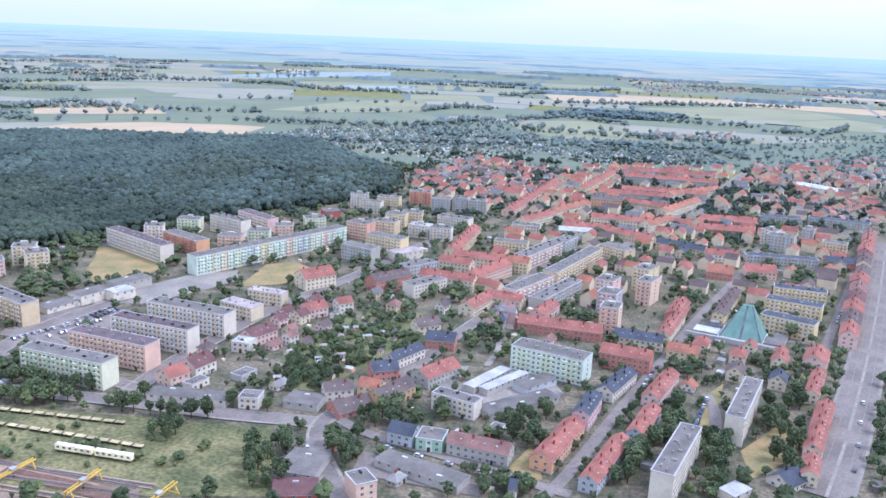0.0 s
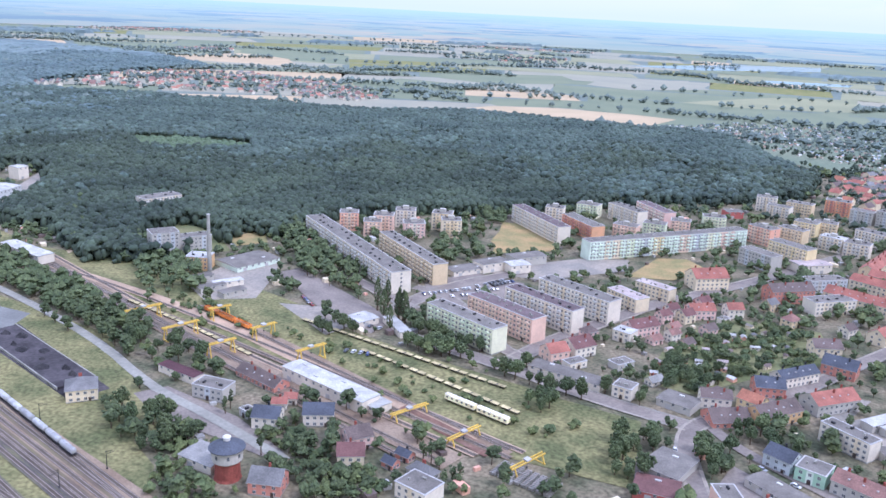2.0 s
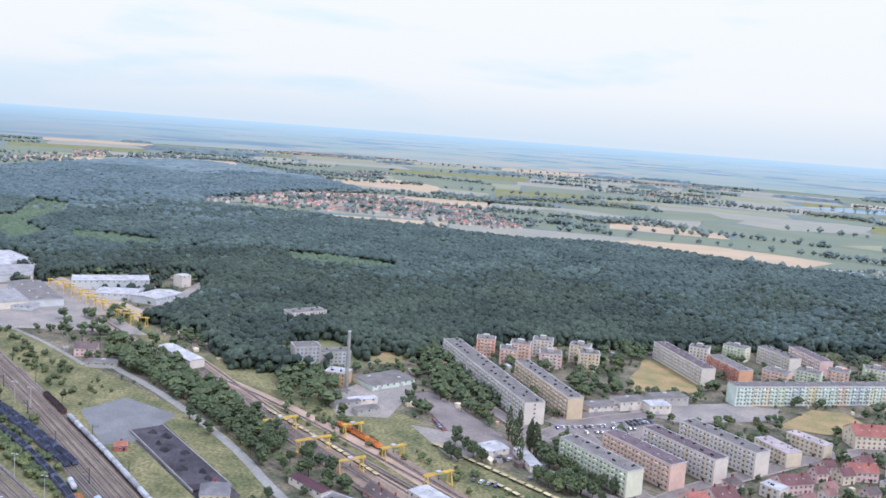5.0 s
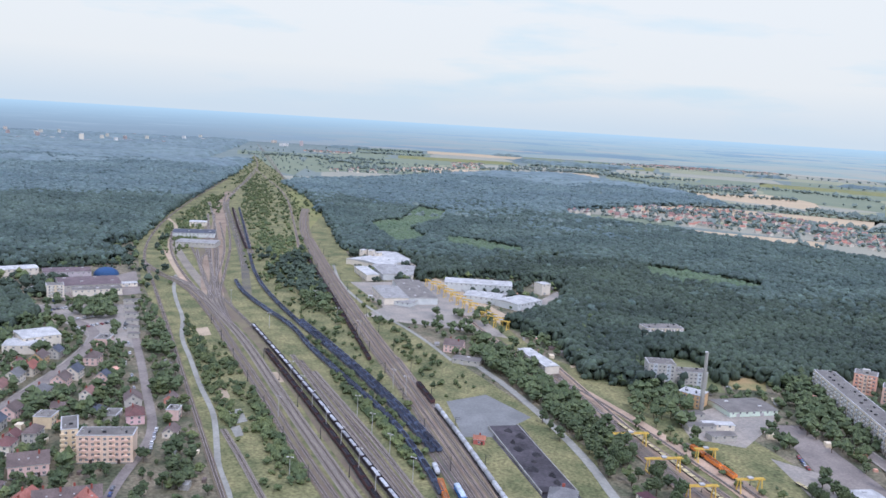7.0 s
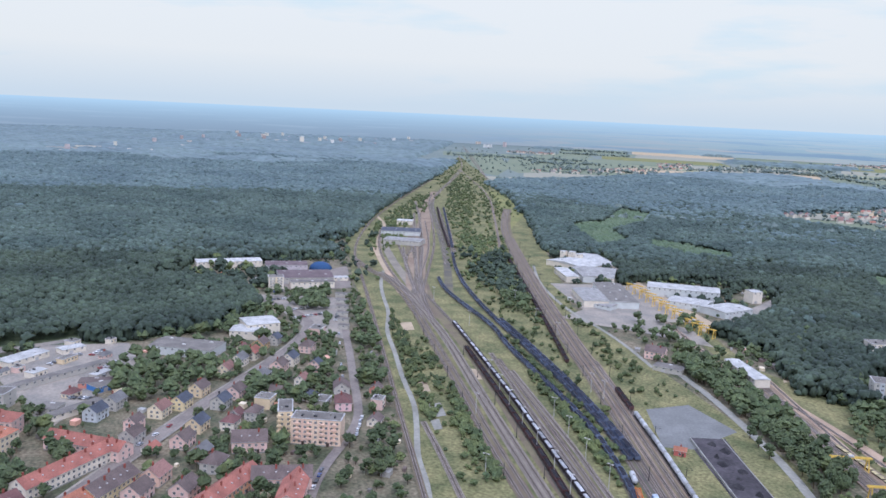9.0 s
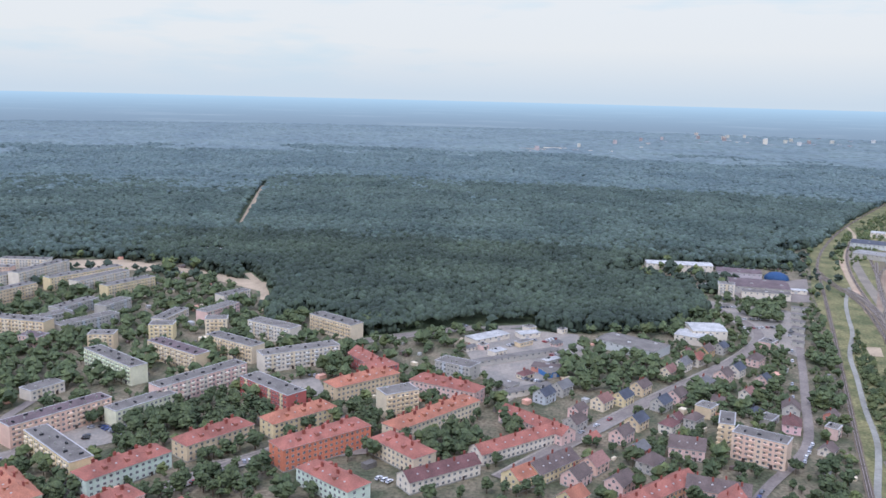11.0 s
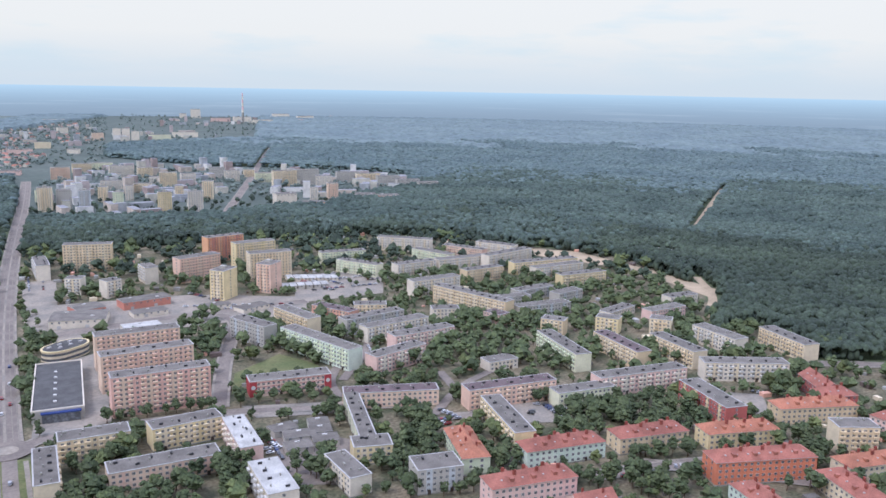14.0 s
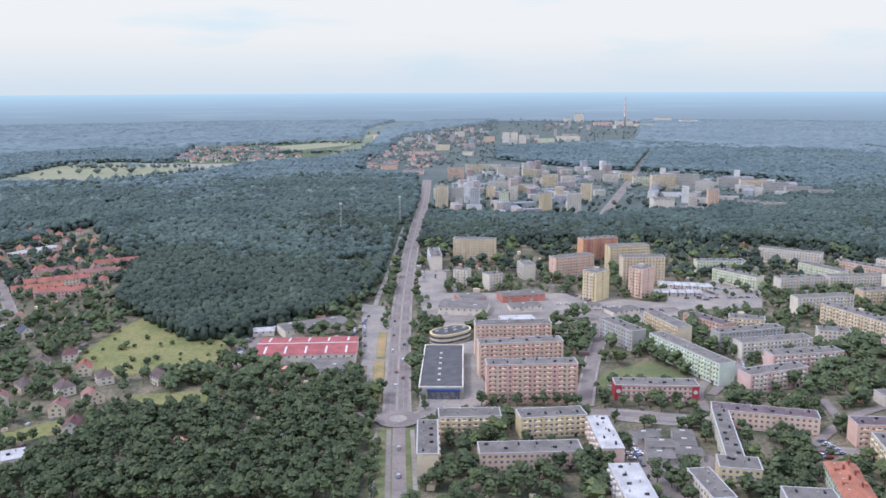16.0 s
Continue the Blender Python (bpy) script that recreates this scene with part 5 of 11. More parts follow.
def crown_mesh(name, kind, seed):
    """Leaf clumps of uneven size on the boughs of a crown of about 1 x 1 x 1, standing on z = 0."""
    r = np.random.default_rng(seed)
    vs, fs, k = [], [], 0
    count = {"poplar": 210, "conifer": 210, "shrub": 130}.get(kind, 330)
    boughs = r.normal(size=(9, 3))
    boughs /= np.linalg.norm(boughs, axis=1)[:, None]
    boughs *= r.uniform(0.55, 1.0, (9, 1)) * np.array((0.28, 0.28, 0.26))
    for i in range(count):
        d = r.normal(size=3)
        d /= np.linalg.norm(d)
        if kind == "conifer":
            z = r.uniform(0.02, 1.0)
            c, size = np.array((d[0] * 0.5 * (1 - z), d[1] * 0.5 * (1 - z), z)), 0.06 * (1.1 - z) + 0.018
        elif kind == "poplar":
            z = r.uniform(0.05, 0.97)
            w = 0.42 * math.sin(math.pi * min(1, z * 0.9 + 0.12)) ** 0.7
            c, size = np.array((d[0] * w, d[1] * w, z)), 0.06
        else:
            # most clumps sit on the outside of a bough, some fill the middle
            inner = i % 6 == 0
            out = r.uniform(0.3, 0.9) * 0.3 if inner else r.uniform(0.75, 1.05) * 0.21
            c = np.array((0.0, 0.0, 0.5)) + (0 if inner else boughs[i % 9]) + d * np.array((out, out, out * 0.95))
            size = r.uniform(0.07, 0.11) if inner else r.uniform(0.032, 0.068)
        v = ICO[0] * (1 + r.uniform(-0.38, 0.38, (12, 1))) * size
        if kind == "poplar":
            v = v * np.array((1, 1, 0.6))
        vs.append(v + c), fs.append(ICO[1] + k)
        k += 12
    return array_mesh(name, np.vstack(vs), np.vstack(fs), [LEAVES["pine" if kind == "conifer" else "shrub" if kind == "shrub" else "big"]])


def trunk_mesh(name, seed):
    r = random.Random(seed)
    s = Shape()
    s.tube([(0.035, -0.02), (0.026, 0.12), (0.020, 0.35), (0.012, 0.6)], 7)
    for i in range(5):
        a, z = i * 1.26 + r.random(), 0.2 + 0.07 * i
        dx, dy, up = math.cos(a) * 0.28, math.sin(a) * 0.28, 0.24
        k = len(s.v)
        for f, w in ((0, 0.012), (1, 0.004)):
            for q in range(4):
                s.v.append((dx * f + w * math.cos(q * 1.57), dy * f + w * math.sin(q * 1.57), z + up * f))
        for q in range(4):
            s.f.append((k + q, k + (q + 1) % 4, k + 4 + (q + 1) % 4, k + 4 + q))
            s.m.append(0)
    return s.mesh(name, [BARK])


CROWNS = {k: [crown_mesh("crown", k, i * 13 + len(k)) for i in range(c)] for k, c in (("big", 7), ("poplar", 2), ("conifer", 2), ("shrub", 3))}
TRUNKS = [trunk_mesh("trunk", i) for i in range(4)]
tree_count = [0]
STUFF = {"big": [], "shrub": []}
GARDEN = {"big": "leafy green deciduous tree", "garden": "small garden tree with a dense crown", "street": "rounded street tree beside the houses", "poplar": "tall slender green poplar", "conifer": "dark green pointed conifer", "shrub": "low spreading shrub on the railway land"}


def tree(x, y, kind, height, width):
    """One tree: a trunk with limbs and a crown of clumps."""
    tree_count[0] += 1
    t = empty("tree", x, y, rng.uniform(0, 360))
    tagged(t, GARDEN[kind], "tree" if kind != "shrub" else "shrub")
    low = 0.04 if kind in ("shrub", "conifer") else 0.14
    form = kind if kind in CROWNS else "big"
    ob = part("trunk", TRUNKS[tree_count[0] % len(TRUNKS)], None, t)
    ob.scale = (height, height, height)
    ob = part("crown", CROWNS[form][tree_count[0] % len(CROWNS[form])], None, t)
    ob.location, ob.scale = (0, 0, height * low), (width, width, height * (1 - low))
    return t


def grove(points, count, kind):
    """Trees strewn over a piece of land; the ones nearest to the path stand alone, those past that are one mass of crowns."""
    poly = np.asarray(points)
    lo, hi = poly.min(0), poly.max(0)
    count = int(count * (1.15 if kind in ('shrub', 'garden') or count > 300 else 1.0))
    pts = rng.uniform(lo, hi, (count * 14, 2))
    pts = pts[inside(pts, points)]
    pts = pts[~on_building(pts, 1.5)]
    pts = pts[~near_street(pts)][: count * 3]
    taken = []
    gap = {"shrub": 2.5, "garden": 3.4, "poplar": 2.5}.get(kind, 4.6)
    for p in pts:
        if len(taken) >= count:
            break
        if all((p[0] - q[0]) ** 2 + (p[1] - q[1]) ** 2 > gap * gap for q in taken):
            taken.append(p)
    for x, y in taken:
        if kind == "shrub":
            h = rng.uniform(2, 5.5)
            w = h * rng.uniform(1.0, 1.4)
        elif kind == "garden":
            h = rng.uniform(4, 9)
            w = h * rng.uniform(0.75, 1.0)
        elif kind == "poplar":
            h, w = rng.uniform(17, 23), rng.uniform(4.5, 6)
        elif kind == "conifer":
            h, w = rng.uniform(9, 14), rng.uniform(4, 5.5)
        elif kind == "street":
            h = rng.uniform(6, 12)
            w = h * rng.uniform(0.72, 0.95)
        else:
            h = rng.uniform(7.5, 14) * (1.12 if y < 60 else 1.0)
            w = h * rng.uniform(0.62, 0.88)
        if tree_count[0] < 294 and math.hypot(x, y) < (470 if kind not in ("poplar", "conifer") else 900):
            tree(x, y, kind, h, w)
        else:
            STUFF["shrub" if kind == "shrub" else "big"].append((x, y, h, w))


CORRIDOR = [(-300, 60), (-700, 110), (-1163, 165), (-1530, 275), (-2300, 560), (-3400, 930), (-2330, 760), (-1750, 655), (-1300, 525), (-740, 350), (-360, 320), (-240, 240)]


def hedge(points, gap):
    p = np.asarray(points, dtype=float)
    for a, b in zip(p[:-1], p[1:]):
        d = np.linalg.norm(b - a)
        for i in range(int(d / gap)):
            q = a + (b - a) * (i + rng.uniform(-0.3, 0.3)) / max(1, d / gap) + rng.normal(0, 3, 2)
            h = rng.uniform(8, 16)
            if not inside([q], CORRIDOR)[0]:
                STUFF["big"].append((q[0], q[1], h, h * rng.uniform(0.8, 1.3)))


def clump_cloud(rows, per, seed):
    """Crowns for many trees at once, a handful of leaf clumps each, gathered on a few boughs."""
    r = np.random.default_rng(seed)
    rows = np.asarray(rows, dtype=float)
    p = np.repeat(rows, per, axis=0)

    def ways(n):
        d = r.normal(size=(n, 3))
        return d / np.linalg.norm(d, axis=1)[:, None]

    boughs = (ways(len(rows) * 5) * r.uniform(0.6, 1.0, (len(rows) * 5, 1))).reshape(len(rows), 5, 3)
    pick = r.integers(0, 5, len(p))
    d = ways(len(p))
    inner = (np.arange(len(p)) % 5 == 0)[:, None]
    at = np.where(inner, d * 0.5, boughs[np.repeat(np.arange(len(rows)), per), pick] * 0.72 + d * 0.42) if per > 8 else d * r.uniform(0.35, 1, (len(p), 1))
    size = p[:, 3] * r.uniform(0.7, 1.25, len(p)) * 0.66 / per ** 0.42 * np.where(inner[:, 0], 1.35, 0.95)
    places = np.stack([p[:, 0] + at[:, 0] * 0.38 * p[:, 3], p[:, 1] + at[:, 1] * 0.38 * p[:, 3], p[:, 2] * (0.55 + 0.31 * at[:, 2]), r.uniform(0, 6.28, len(p)), size, size, size * r.uniform(0.7, 1.0, len(p))], 1)
    v, f = spread(OCTA, places)
    v += np.repeat(size, 6)[:, None] * r.uniform(-0.22, 0.22, v.shape)
    return v, f


def finish_groves():
    for kind, mat, name in (("big", "big", "tree_mass"), ("shrub", "shrub", "shrub_mass")):
        rows = STUFF[kind]
        if not rows:
            continue
        arr = np.asarray(rows)
        dist = np.hypot(arr[:, 0], arr[:, 1])
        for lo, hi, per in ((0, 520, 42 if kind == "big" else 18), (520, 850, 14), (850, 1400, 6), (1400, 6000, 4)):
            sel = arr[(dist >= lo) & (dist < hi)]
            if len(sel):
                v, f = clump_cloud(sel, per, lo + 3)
                # beyond 1400 m the crowns switch to the leaf colour paled for haze
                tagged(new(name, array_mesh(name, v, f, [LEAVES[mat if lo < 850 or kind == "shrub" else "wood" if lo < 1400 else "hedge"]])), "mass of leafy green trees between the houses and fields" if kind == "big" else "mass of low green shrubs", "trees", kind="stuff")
        if kind == "big":
            v, f = spread((UNIT, UNIT_F), [(x, y, -0.1, 0.0, 0.35, 0.35, h * 0.6) for x, y, h, w in rows if math.hypot(x, y) < 620])
            tagged(new("tree_trunks", array_mesh("tree_trunks", v, f, [BARK])), "brown trunks of the many trees", "trees", kind="stuff")


def ragged(x, y):
    """How far the line between two rings of leaf colour strays at a place."""
    return 330 * noise.noise((x * 0.004, y * 0.004, 5.0)) + 150 * noise.noise((x * 0.02, y * 0.02, 5.0)) + 60 * noise.noise((x * 0.08, y * 0.08, 2.0))


def forest():
    """The woods: single crowns as far as 1450 m, beyond that a rough canopy."""
    blocked = CLEARINGS
    for number, poly in enumerate(FORESTS):
        s = Shape()
        a = sum(p[0] * q[1] - q[0] * p[1] for p, q in zip(poly, poly[1:] + poly[:1]))
        s.face([(x, y, 0.16 + 0.004 * number) for x, y in (poly if a > 0 else poly[::-1])])
        tagged(new("forest_floor", s.mesh("forest_floor", [LAND["floor"]])), "dark shaded forest floor", "ground", kind="structure")
        arr = np.asarray(poly)
        lo, hi = np.maximum(arr.min(0), -4900), np.minimum(arr.max(0), 4900)
        # crowns one by one, wider apart far off, their leaf colour hazier ring by ring
        for r0, r1, step, size, twice in ((0, 1050, 5.7, 0.86, True), (1050, 1700, 7.0, 1.1, False), (1700, 2700, 11.0, 1.75, False)):
            a0, a1 = np.maximum(lo, -r1 - 450), np.minimum(hi, r1 + 450)
            if not (a1 > a0).all():
                continue
            gx, gy = np.meshgrid(np.arange(a0[0], a1[0], step), np.arange(a0[1], a1[1], step))
            pts = np.stack([gx.ravel(), gy.ravel()], 1) + rng.uniform(-0.42, 0.42, (gx.size, 2)) * step
            pts = pts[inside(pts, poly)]
            # the rings meet along a ragged line
            d = np.hypot(pts[:, 0], pts[:, 1]) + np.array([ragged(x, y) for x, y in pts]) + rng.normal(0, 70, len(pts))
            pts = pts[(d >= r0) & (d < r1)]
            for c in blocked:
                pts = pts[~inside(pts, c)]
            pts = pts[~on_building(pts, 5)]
            pts = pts[~near_street(pts, 2.0)]
            if not len(pts):
                continue
            n = len(pts)
            grow = np.array([noise.noise((x * 0.011, y * 0.011, 3.0)) for x, y in pts])
            h = rng.uniform(10.5, 14.5, n) + 2.0 * grow
            w = rng.uniform(3.6, 5.2, n) * size
            low = np.zeros(n, dtype=bool)
            for c in YOUNG:
                low |= inside(pts, c)
            h = np.where(low, h * 0.6, h)
            # along the edge of the wood low branches and bushes reach to the ground
            if r1 < 3000:
                edge = np.zeros(n, dtype=bool)
                for ex, ey in ((11, 0), (-11, 0), (0, 11), (0, -11)):
                    q = pts + (ex, ey)
                    ok = inside(q, poly)
                    for c in blocked:
                        ok &= ~inside(q, c)
                    edge |= ~ok
                m = int(edge.sum())
                if m:
                    ring = np.repeat(pts[edge], 3, axis=0) + rng.uniform(-6.0, 6.0, (3 * m, 2)) * size
                    ring = ring[~near_street(ring, 1.0)]
                    m = len(ring)
                    tall = rng.uniform(3.0, 10.5, m)
                    wide = rng.uniform(2.6, 4.2, m) * size
                    v, f = spread(ICO, np.stack([ring[:, 0], ring[:, 1], tall * 0.55, rng.uniform(0, 6.28, m), wide, wide, tall * 0.6], 1))
                    v += rng.uniform(-0.7, 0.7, v.shape)
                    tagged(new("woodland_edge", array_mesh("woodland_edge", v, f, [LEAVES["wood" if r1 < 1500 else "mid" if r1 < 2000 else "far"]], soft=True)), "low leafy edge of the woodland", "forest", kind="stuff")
            # a rounded crown each, with smaller tufts of leaf on and beside it
            layers = [(0.0, 0.0, 1.0)] + [(2.1 - 1.1 * k * 0.7, 1.1 + 0.9 * k, 0.46 - 0.03 * k) for k in range(4 if twice else 3 if r1 < 2000 else 1)]
            for dz, dx, sc in layers:
                turn = rng.uniform(0, 6.28, n)
                places = np.stack([pts[:, 0] + dx * np.cos(turn), pts[:, 1] + dx * np.sin(turn), h - 3.2 + dz, turn, w * sc, w * sc, rng.uniform(2.4, 3.6, n) * sc], 1)
                # mid and far rings use the leaf colours that have haze mixed in
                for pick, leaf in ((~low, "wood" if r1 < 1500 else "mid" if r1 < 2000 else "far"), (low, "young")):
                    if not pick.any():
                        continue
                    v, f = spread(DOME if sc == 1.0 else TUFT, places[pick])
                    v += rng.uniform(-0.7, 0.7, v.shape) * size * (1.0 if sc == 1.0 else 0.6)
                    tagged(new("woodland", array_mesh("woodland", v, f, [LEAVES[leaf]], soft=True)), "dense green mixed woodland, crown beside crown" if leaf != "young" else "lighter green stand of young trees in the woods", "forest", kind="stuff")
        # the far canopy, haze put into its colour, its edge drawn down to the ground
        step = 16.0
        gx, gy = np.arange(lo[0], hi[0] + step, step), np.arange(lo[1], hi[1] + step, step)
        X, Y = np.meshgrid(gx, gy)
        C = np.stack([X.ravel() + step / 2, Y.ravel() + step / 2], 1)
        dist = np.hypot(C[:, 0], C[:, 1])
        rag = np.array([ragged(x, y) if 2100 < q < 3300 else 0.0 for (x, y), q in zip(C, dist)])
        keep = inside(C, poly) & (dist + rag > 2660) & (dist < 4900)
        for c in blocked:
            keep &= ~inside(C, c)
        if keep.any():
            rows, cols = X.shape
            ok = keep.reshape(rows, cols)
            ok[-1], ok[:, -1] = False, False
            Z = rng.uniform(7.5, 15.5, X.shape)
            full = np.zeros((rows, cols), dtype=bool)
            full[1:, 1:] = ok[:-1, :-1] & ok[1:, :-1] & ok[:-1, 1:] & ok[1:, 1:]
            Z = np.where(full, Z, 0.0)
            v = np.stack([X + rng.uniform(-5, 5, X.shape), Y + rng.uniform(-5, 5, X.shape), Z], -1).reshape(-1, 3)
            idx = np.arange(rows * cols).reshape(rows, cols)
            quad = np.zeros((rows, cols, 4), dtype=int)
            quad[:-1, :-1] = np.stack([idx[:-1, :-1], idx[:-1, 1:], idx[1:, 1:], idx[1:, :-1]], -1)
            f = quad[ok]
            used = np.unique(f)
            remap = np.zeros(len(v), dtype=int)
            remap[used] = np.arange(len(used))
            tagged(new("far_woodland", array_mesh("far_woodland", v[used], remap[f], [LEAVES["canopy"]])), "wide woodland reaching to the horizon, its canopy coloured blue-green with haze", "forest", kind="stuff")


def fill_town():
    """Garden trees, bushes and small sheds in the spare ground between the houses."""
    r = np.random.default_rng(5)
    pts = r.uniform((-1150, -1100), (620, 1250), (60000, 2))
    d = np.hypot(pts[:, 0], pts[:, 1])
    pts = pts[(d > 290) & (d < 1250) & inside(pts, TOWN)]
    for c in FORESTS + CLEARINGS + OPEN:
        pts = pts[~inside(pts, c)]
    pts = pts[~on_building(pts, 2.2)]
    pts = pts[~near_street(pts, 0.5)]
    thick = np.array([noise.noise((x * 0.012, y * 0.012, 9.0)) for x, y in pts])
    dense = (pts[:, 0] < -330) & (pts[:, 1] > -60)
    pts = pts[thick + r.uniform(-0.5, 0.5, len(pts)) > np.where(dense, -0.5, np.where(pts[:, 1] < -150, -0.34, -0.14))]
    sheds = []
    for i, (x, y) in enumerate(pts[:17500]):
        if i % 9 == 0:
            small = r.random() < 0.5
            sheds.append((x, y, 0.0, r.choice((1.08, -0.49)), r.uniform(1.6, 3.2) if small else r.uniform(3, 8), r.uniform(1.5, 2.5) if small else r.uniform(3, 5), r.uniform(1.2, 2.0) if small else r.uniform(2.2, 3.2)))
            continue
        h = (r.uniform(2.5, 8.5) if i % 3 else r.uniform(6, 12)) * (1.25 if y < 60 else 1.0)
        STUFF["big" if i % 4 else "shrub"].append((x, y, h, h * r.uniform(0.75, 1.05)))
    sheds = np.asarray(sheds)
    for k, mat in enumerate((roof_skin("bitumen"), roof_skin("membrane"), roof_skin("tile_brown"), wall_paint("cream"), roof_skin("roof_sky"), wall_paint("terracotta"))):
        v, f = spread((UNIT, UNIT_F), sheds[k::6])
        tagged(new("sheds", array_mesh("sheds", v, f, [mat])), "many small sheds and garages in the back gardens", "sheds", kind="stuff")


def garden_hut(x, y, turn, L, W, wall, roof):
    """A small hut of the allotments: plank walls, a low gabled roof with eaves, a door and a window."""
    b = empty("garden_hut", x, y, turn, 0.1)
    tagged(b, {"cream": "pale painted", "white": "white painted", "green": "green painted", "terracotta": "reddish-brown"}.get(wall, "grey") + " garden hut with a low gabled roof", "hut", "huts of the allotment gardens")
    l, w, h, rise = L / 2, W / 2, 2.2, W * 0.22
    s = Shape()
    s.box(-l, l, -w, w, 0, h)
    for side in (-1, 1):
        tri = [(side * l, -w, h), (side * l, w, h), (side * l, 0, h + rise)]
        s.face(tri if side > 0 else tri[::-1])
    part("wall", s, wall_paint(wall), b)
    s = Shape()
    for side in (-1, 1):
        low, ridge = (side * (w + 0.3), h - 0.1), (0, h + rise + 0.06)
        q = [(-l - 0.3, low[0], low[1]), (l + 0.3, low[0], low[1]), (l + 0.3, 0, ridge[1]), (-l - 0.3, 0, ridge[1])]
        q = q if side < 0 else q[::-1]
        s.face([(a, c, e + 0.08) for a, c, e in q])
        s.face([(a, c, e - 0.02) for a, c, e in q[::-1]])
    part("roof", s, roof_skin(roof), b)
    s = Shape()
    s.box(-l * 0.5 - 0.4, -l * 0.5 + 0.4, -w - 0.04, -w + 0.02, 0, 1.9)
    part("door", s, DOOR, b)
    s = Shape()
    s.box(l * 0.4 - 0.5, l * 0.4 + 0.5, -w - 0.03, -w + 0.02, 0.9, 1.7)
    part("window", s, GLASS, b)
    FOOT.append((x, y, turn, L, W))


def street_trees(points, off, gap, tall):
    """Clipped trees in the green strip on both sides of a street."""
    p = np.asarray(points, dtype=float)
    for a, b in zip(p[:-1], p[1:]):
        d = np.linalg.norm(b - a)
        way = (b - a) / d
        for i in range(int(d / gap)):
            for side in (-1, 1):
                if rng.random() < 0.3:
                    continue
                q = a + way * (i + rng.uniform(0.2, 0.8)) * gap + np.array((-way[1], way[0])) * side * off
                if not on_building([q], 0.8)[0]:
                    h = tall * rng.uniform(0.75, 1.25)
                    STUFF["big"].append((q[0], q[1], h, h * rng.uniform(0.7, 0.9)))


# ---- rolling stock, cranes, cars ----
def along(points, gap):
    p = np.asarray(points, dtype=float)
    d = np.r_[0, np.cumsum(np.linalg.norm(np.diff(p, axis=0), axis=1))]
    for s in np.arange(gap / 2, d[-1] - gap * 0.4, gap):
        x, y = np.interp(s, d, p[:, 0]), np.interp(s, d, p[:, 1])
        x2, y2 = np.interp(s + 1, d, p[:, 0]), np.interp(s + 1, d, p[:, 1])
        yield x, y, math.degrees(math.atan2(y2 - y, x2 - x))


def smooth(points):
    p = np.asarray(points, dtype=float)
    for _ in range(2):
        a, b = p[:-1] * 0.75 + p[1:] * 0.25, p[:-1] * 0.25 + p[1:] * 0.75
        p = np.vstack([p[:1], np.stack([a, b], 1).reshape(-1, 2), p[-1:]])
    return p


STOCK = {}
WAGON = {
    "hopper": (13.5, "dark brown open goods wagon loaded with grey stone", (0.22, 0.19, 0.21), (0.60, 0.60, 0.60)),
    "coal": (14.0, "dark blue open goods wagon loaded with coal", (0.33, 0.36, 0.43), (0.18, 0.18, 0.21)),
    "orange": (15.0, "orange open railway goods wagon", (0.74, 0.45, 0.22), (0.52, 0.36, 0.24)),
    "flat": (12.0, "low flat wagon with a dull yellow deck", (0.62, 0.54, 0.34), (0.66, 0.61, 0.46)),
    "dark": (13.5, "dark brown open goods wagon loaded with black coal", (0.27, 0.19, 0.19), (0.15, 0.14, 0.15)),
    "loco": (17.0, "blue and white diesel shunting locomotive", (0.22, 0.42, 0.66), (0.62, 0.66, 0.70)),
    "tank": (13.0, "pale grey railway tank wagon on bogies", (0.58, 0.58, 0.58), (0.4, 0.4, 0.4)),
    "coach": (19.5, "cream coloured railway service coach", (0.86, 0.80, 0.66), (0.80, 0.77, 0.70)),
    "white": (12.0, "white lorry trailer parked by the works", (0.85, 0.85, 0.85), (0.8, 0.8, 0.8)),
}


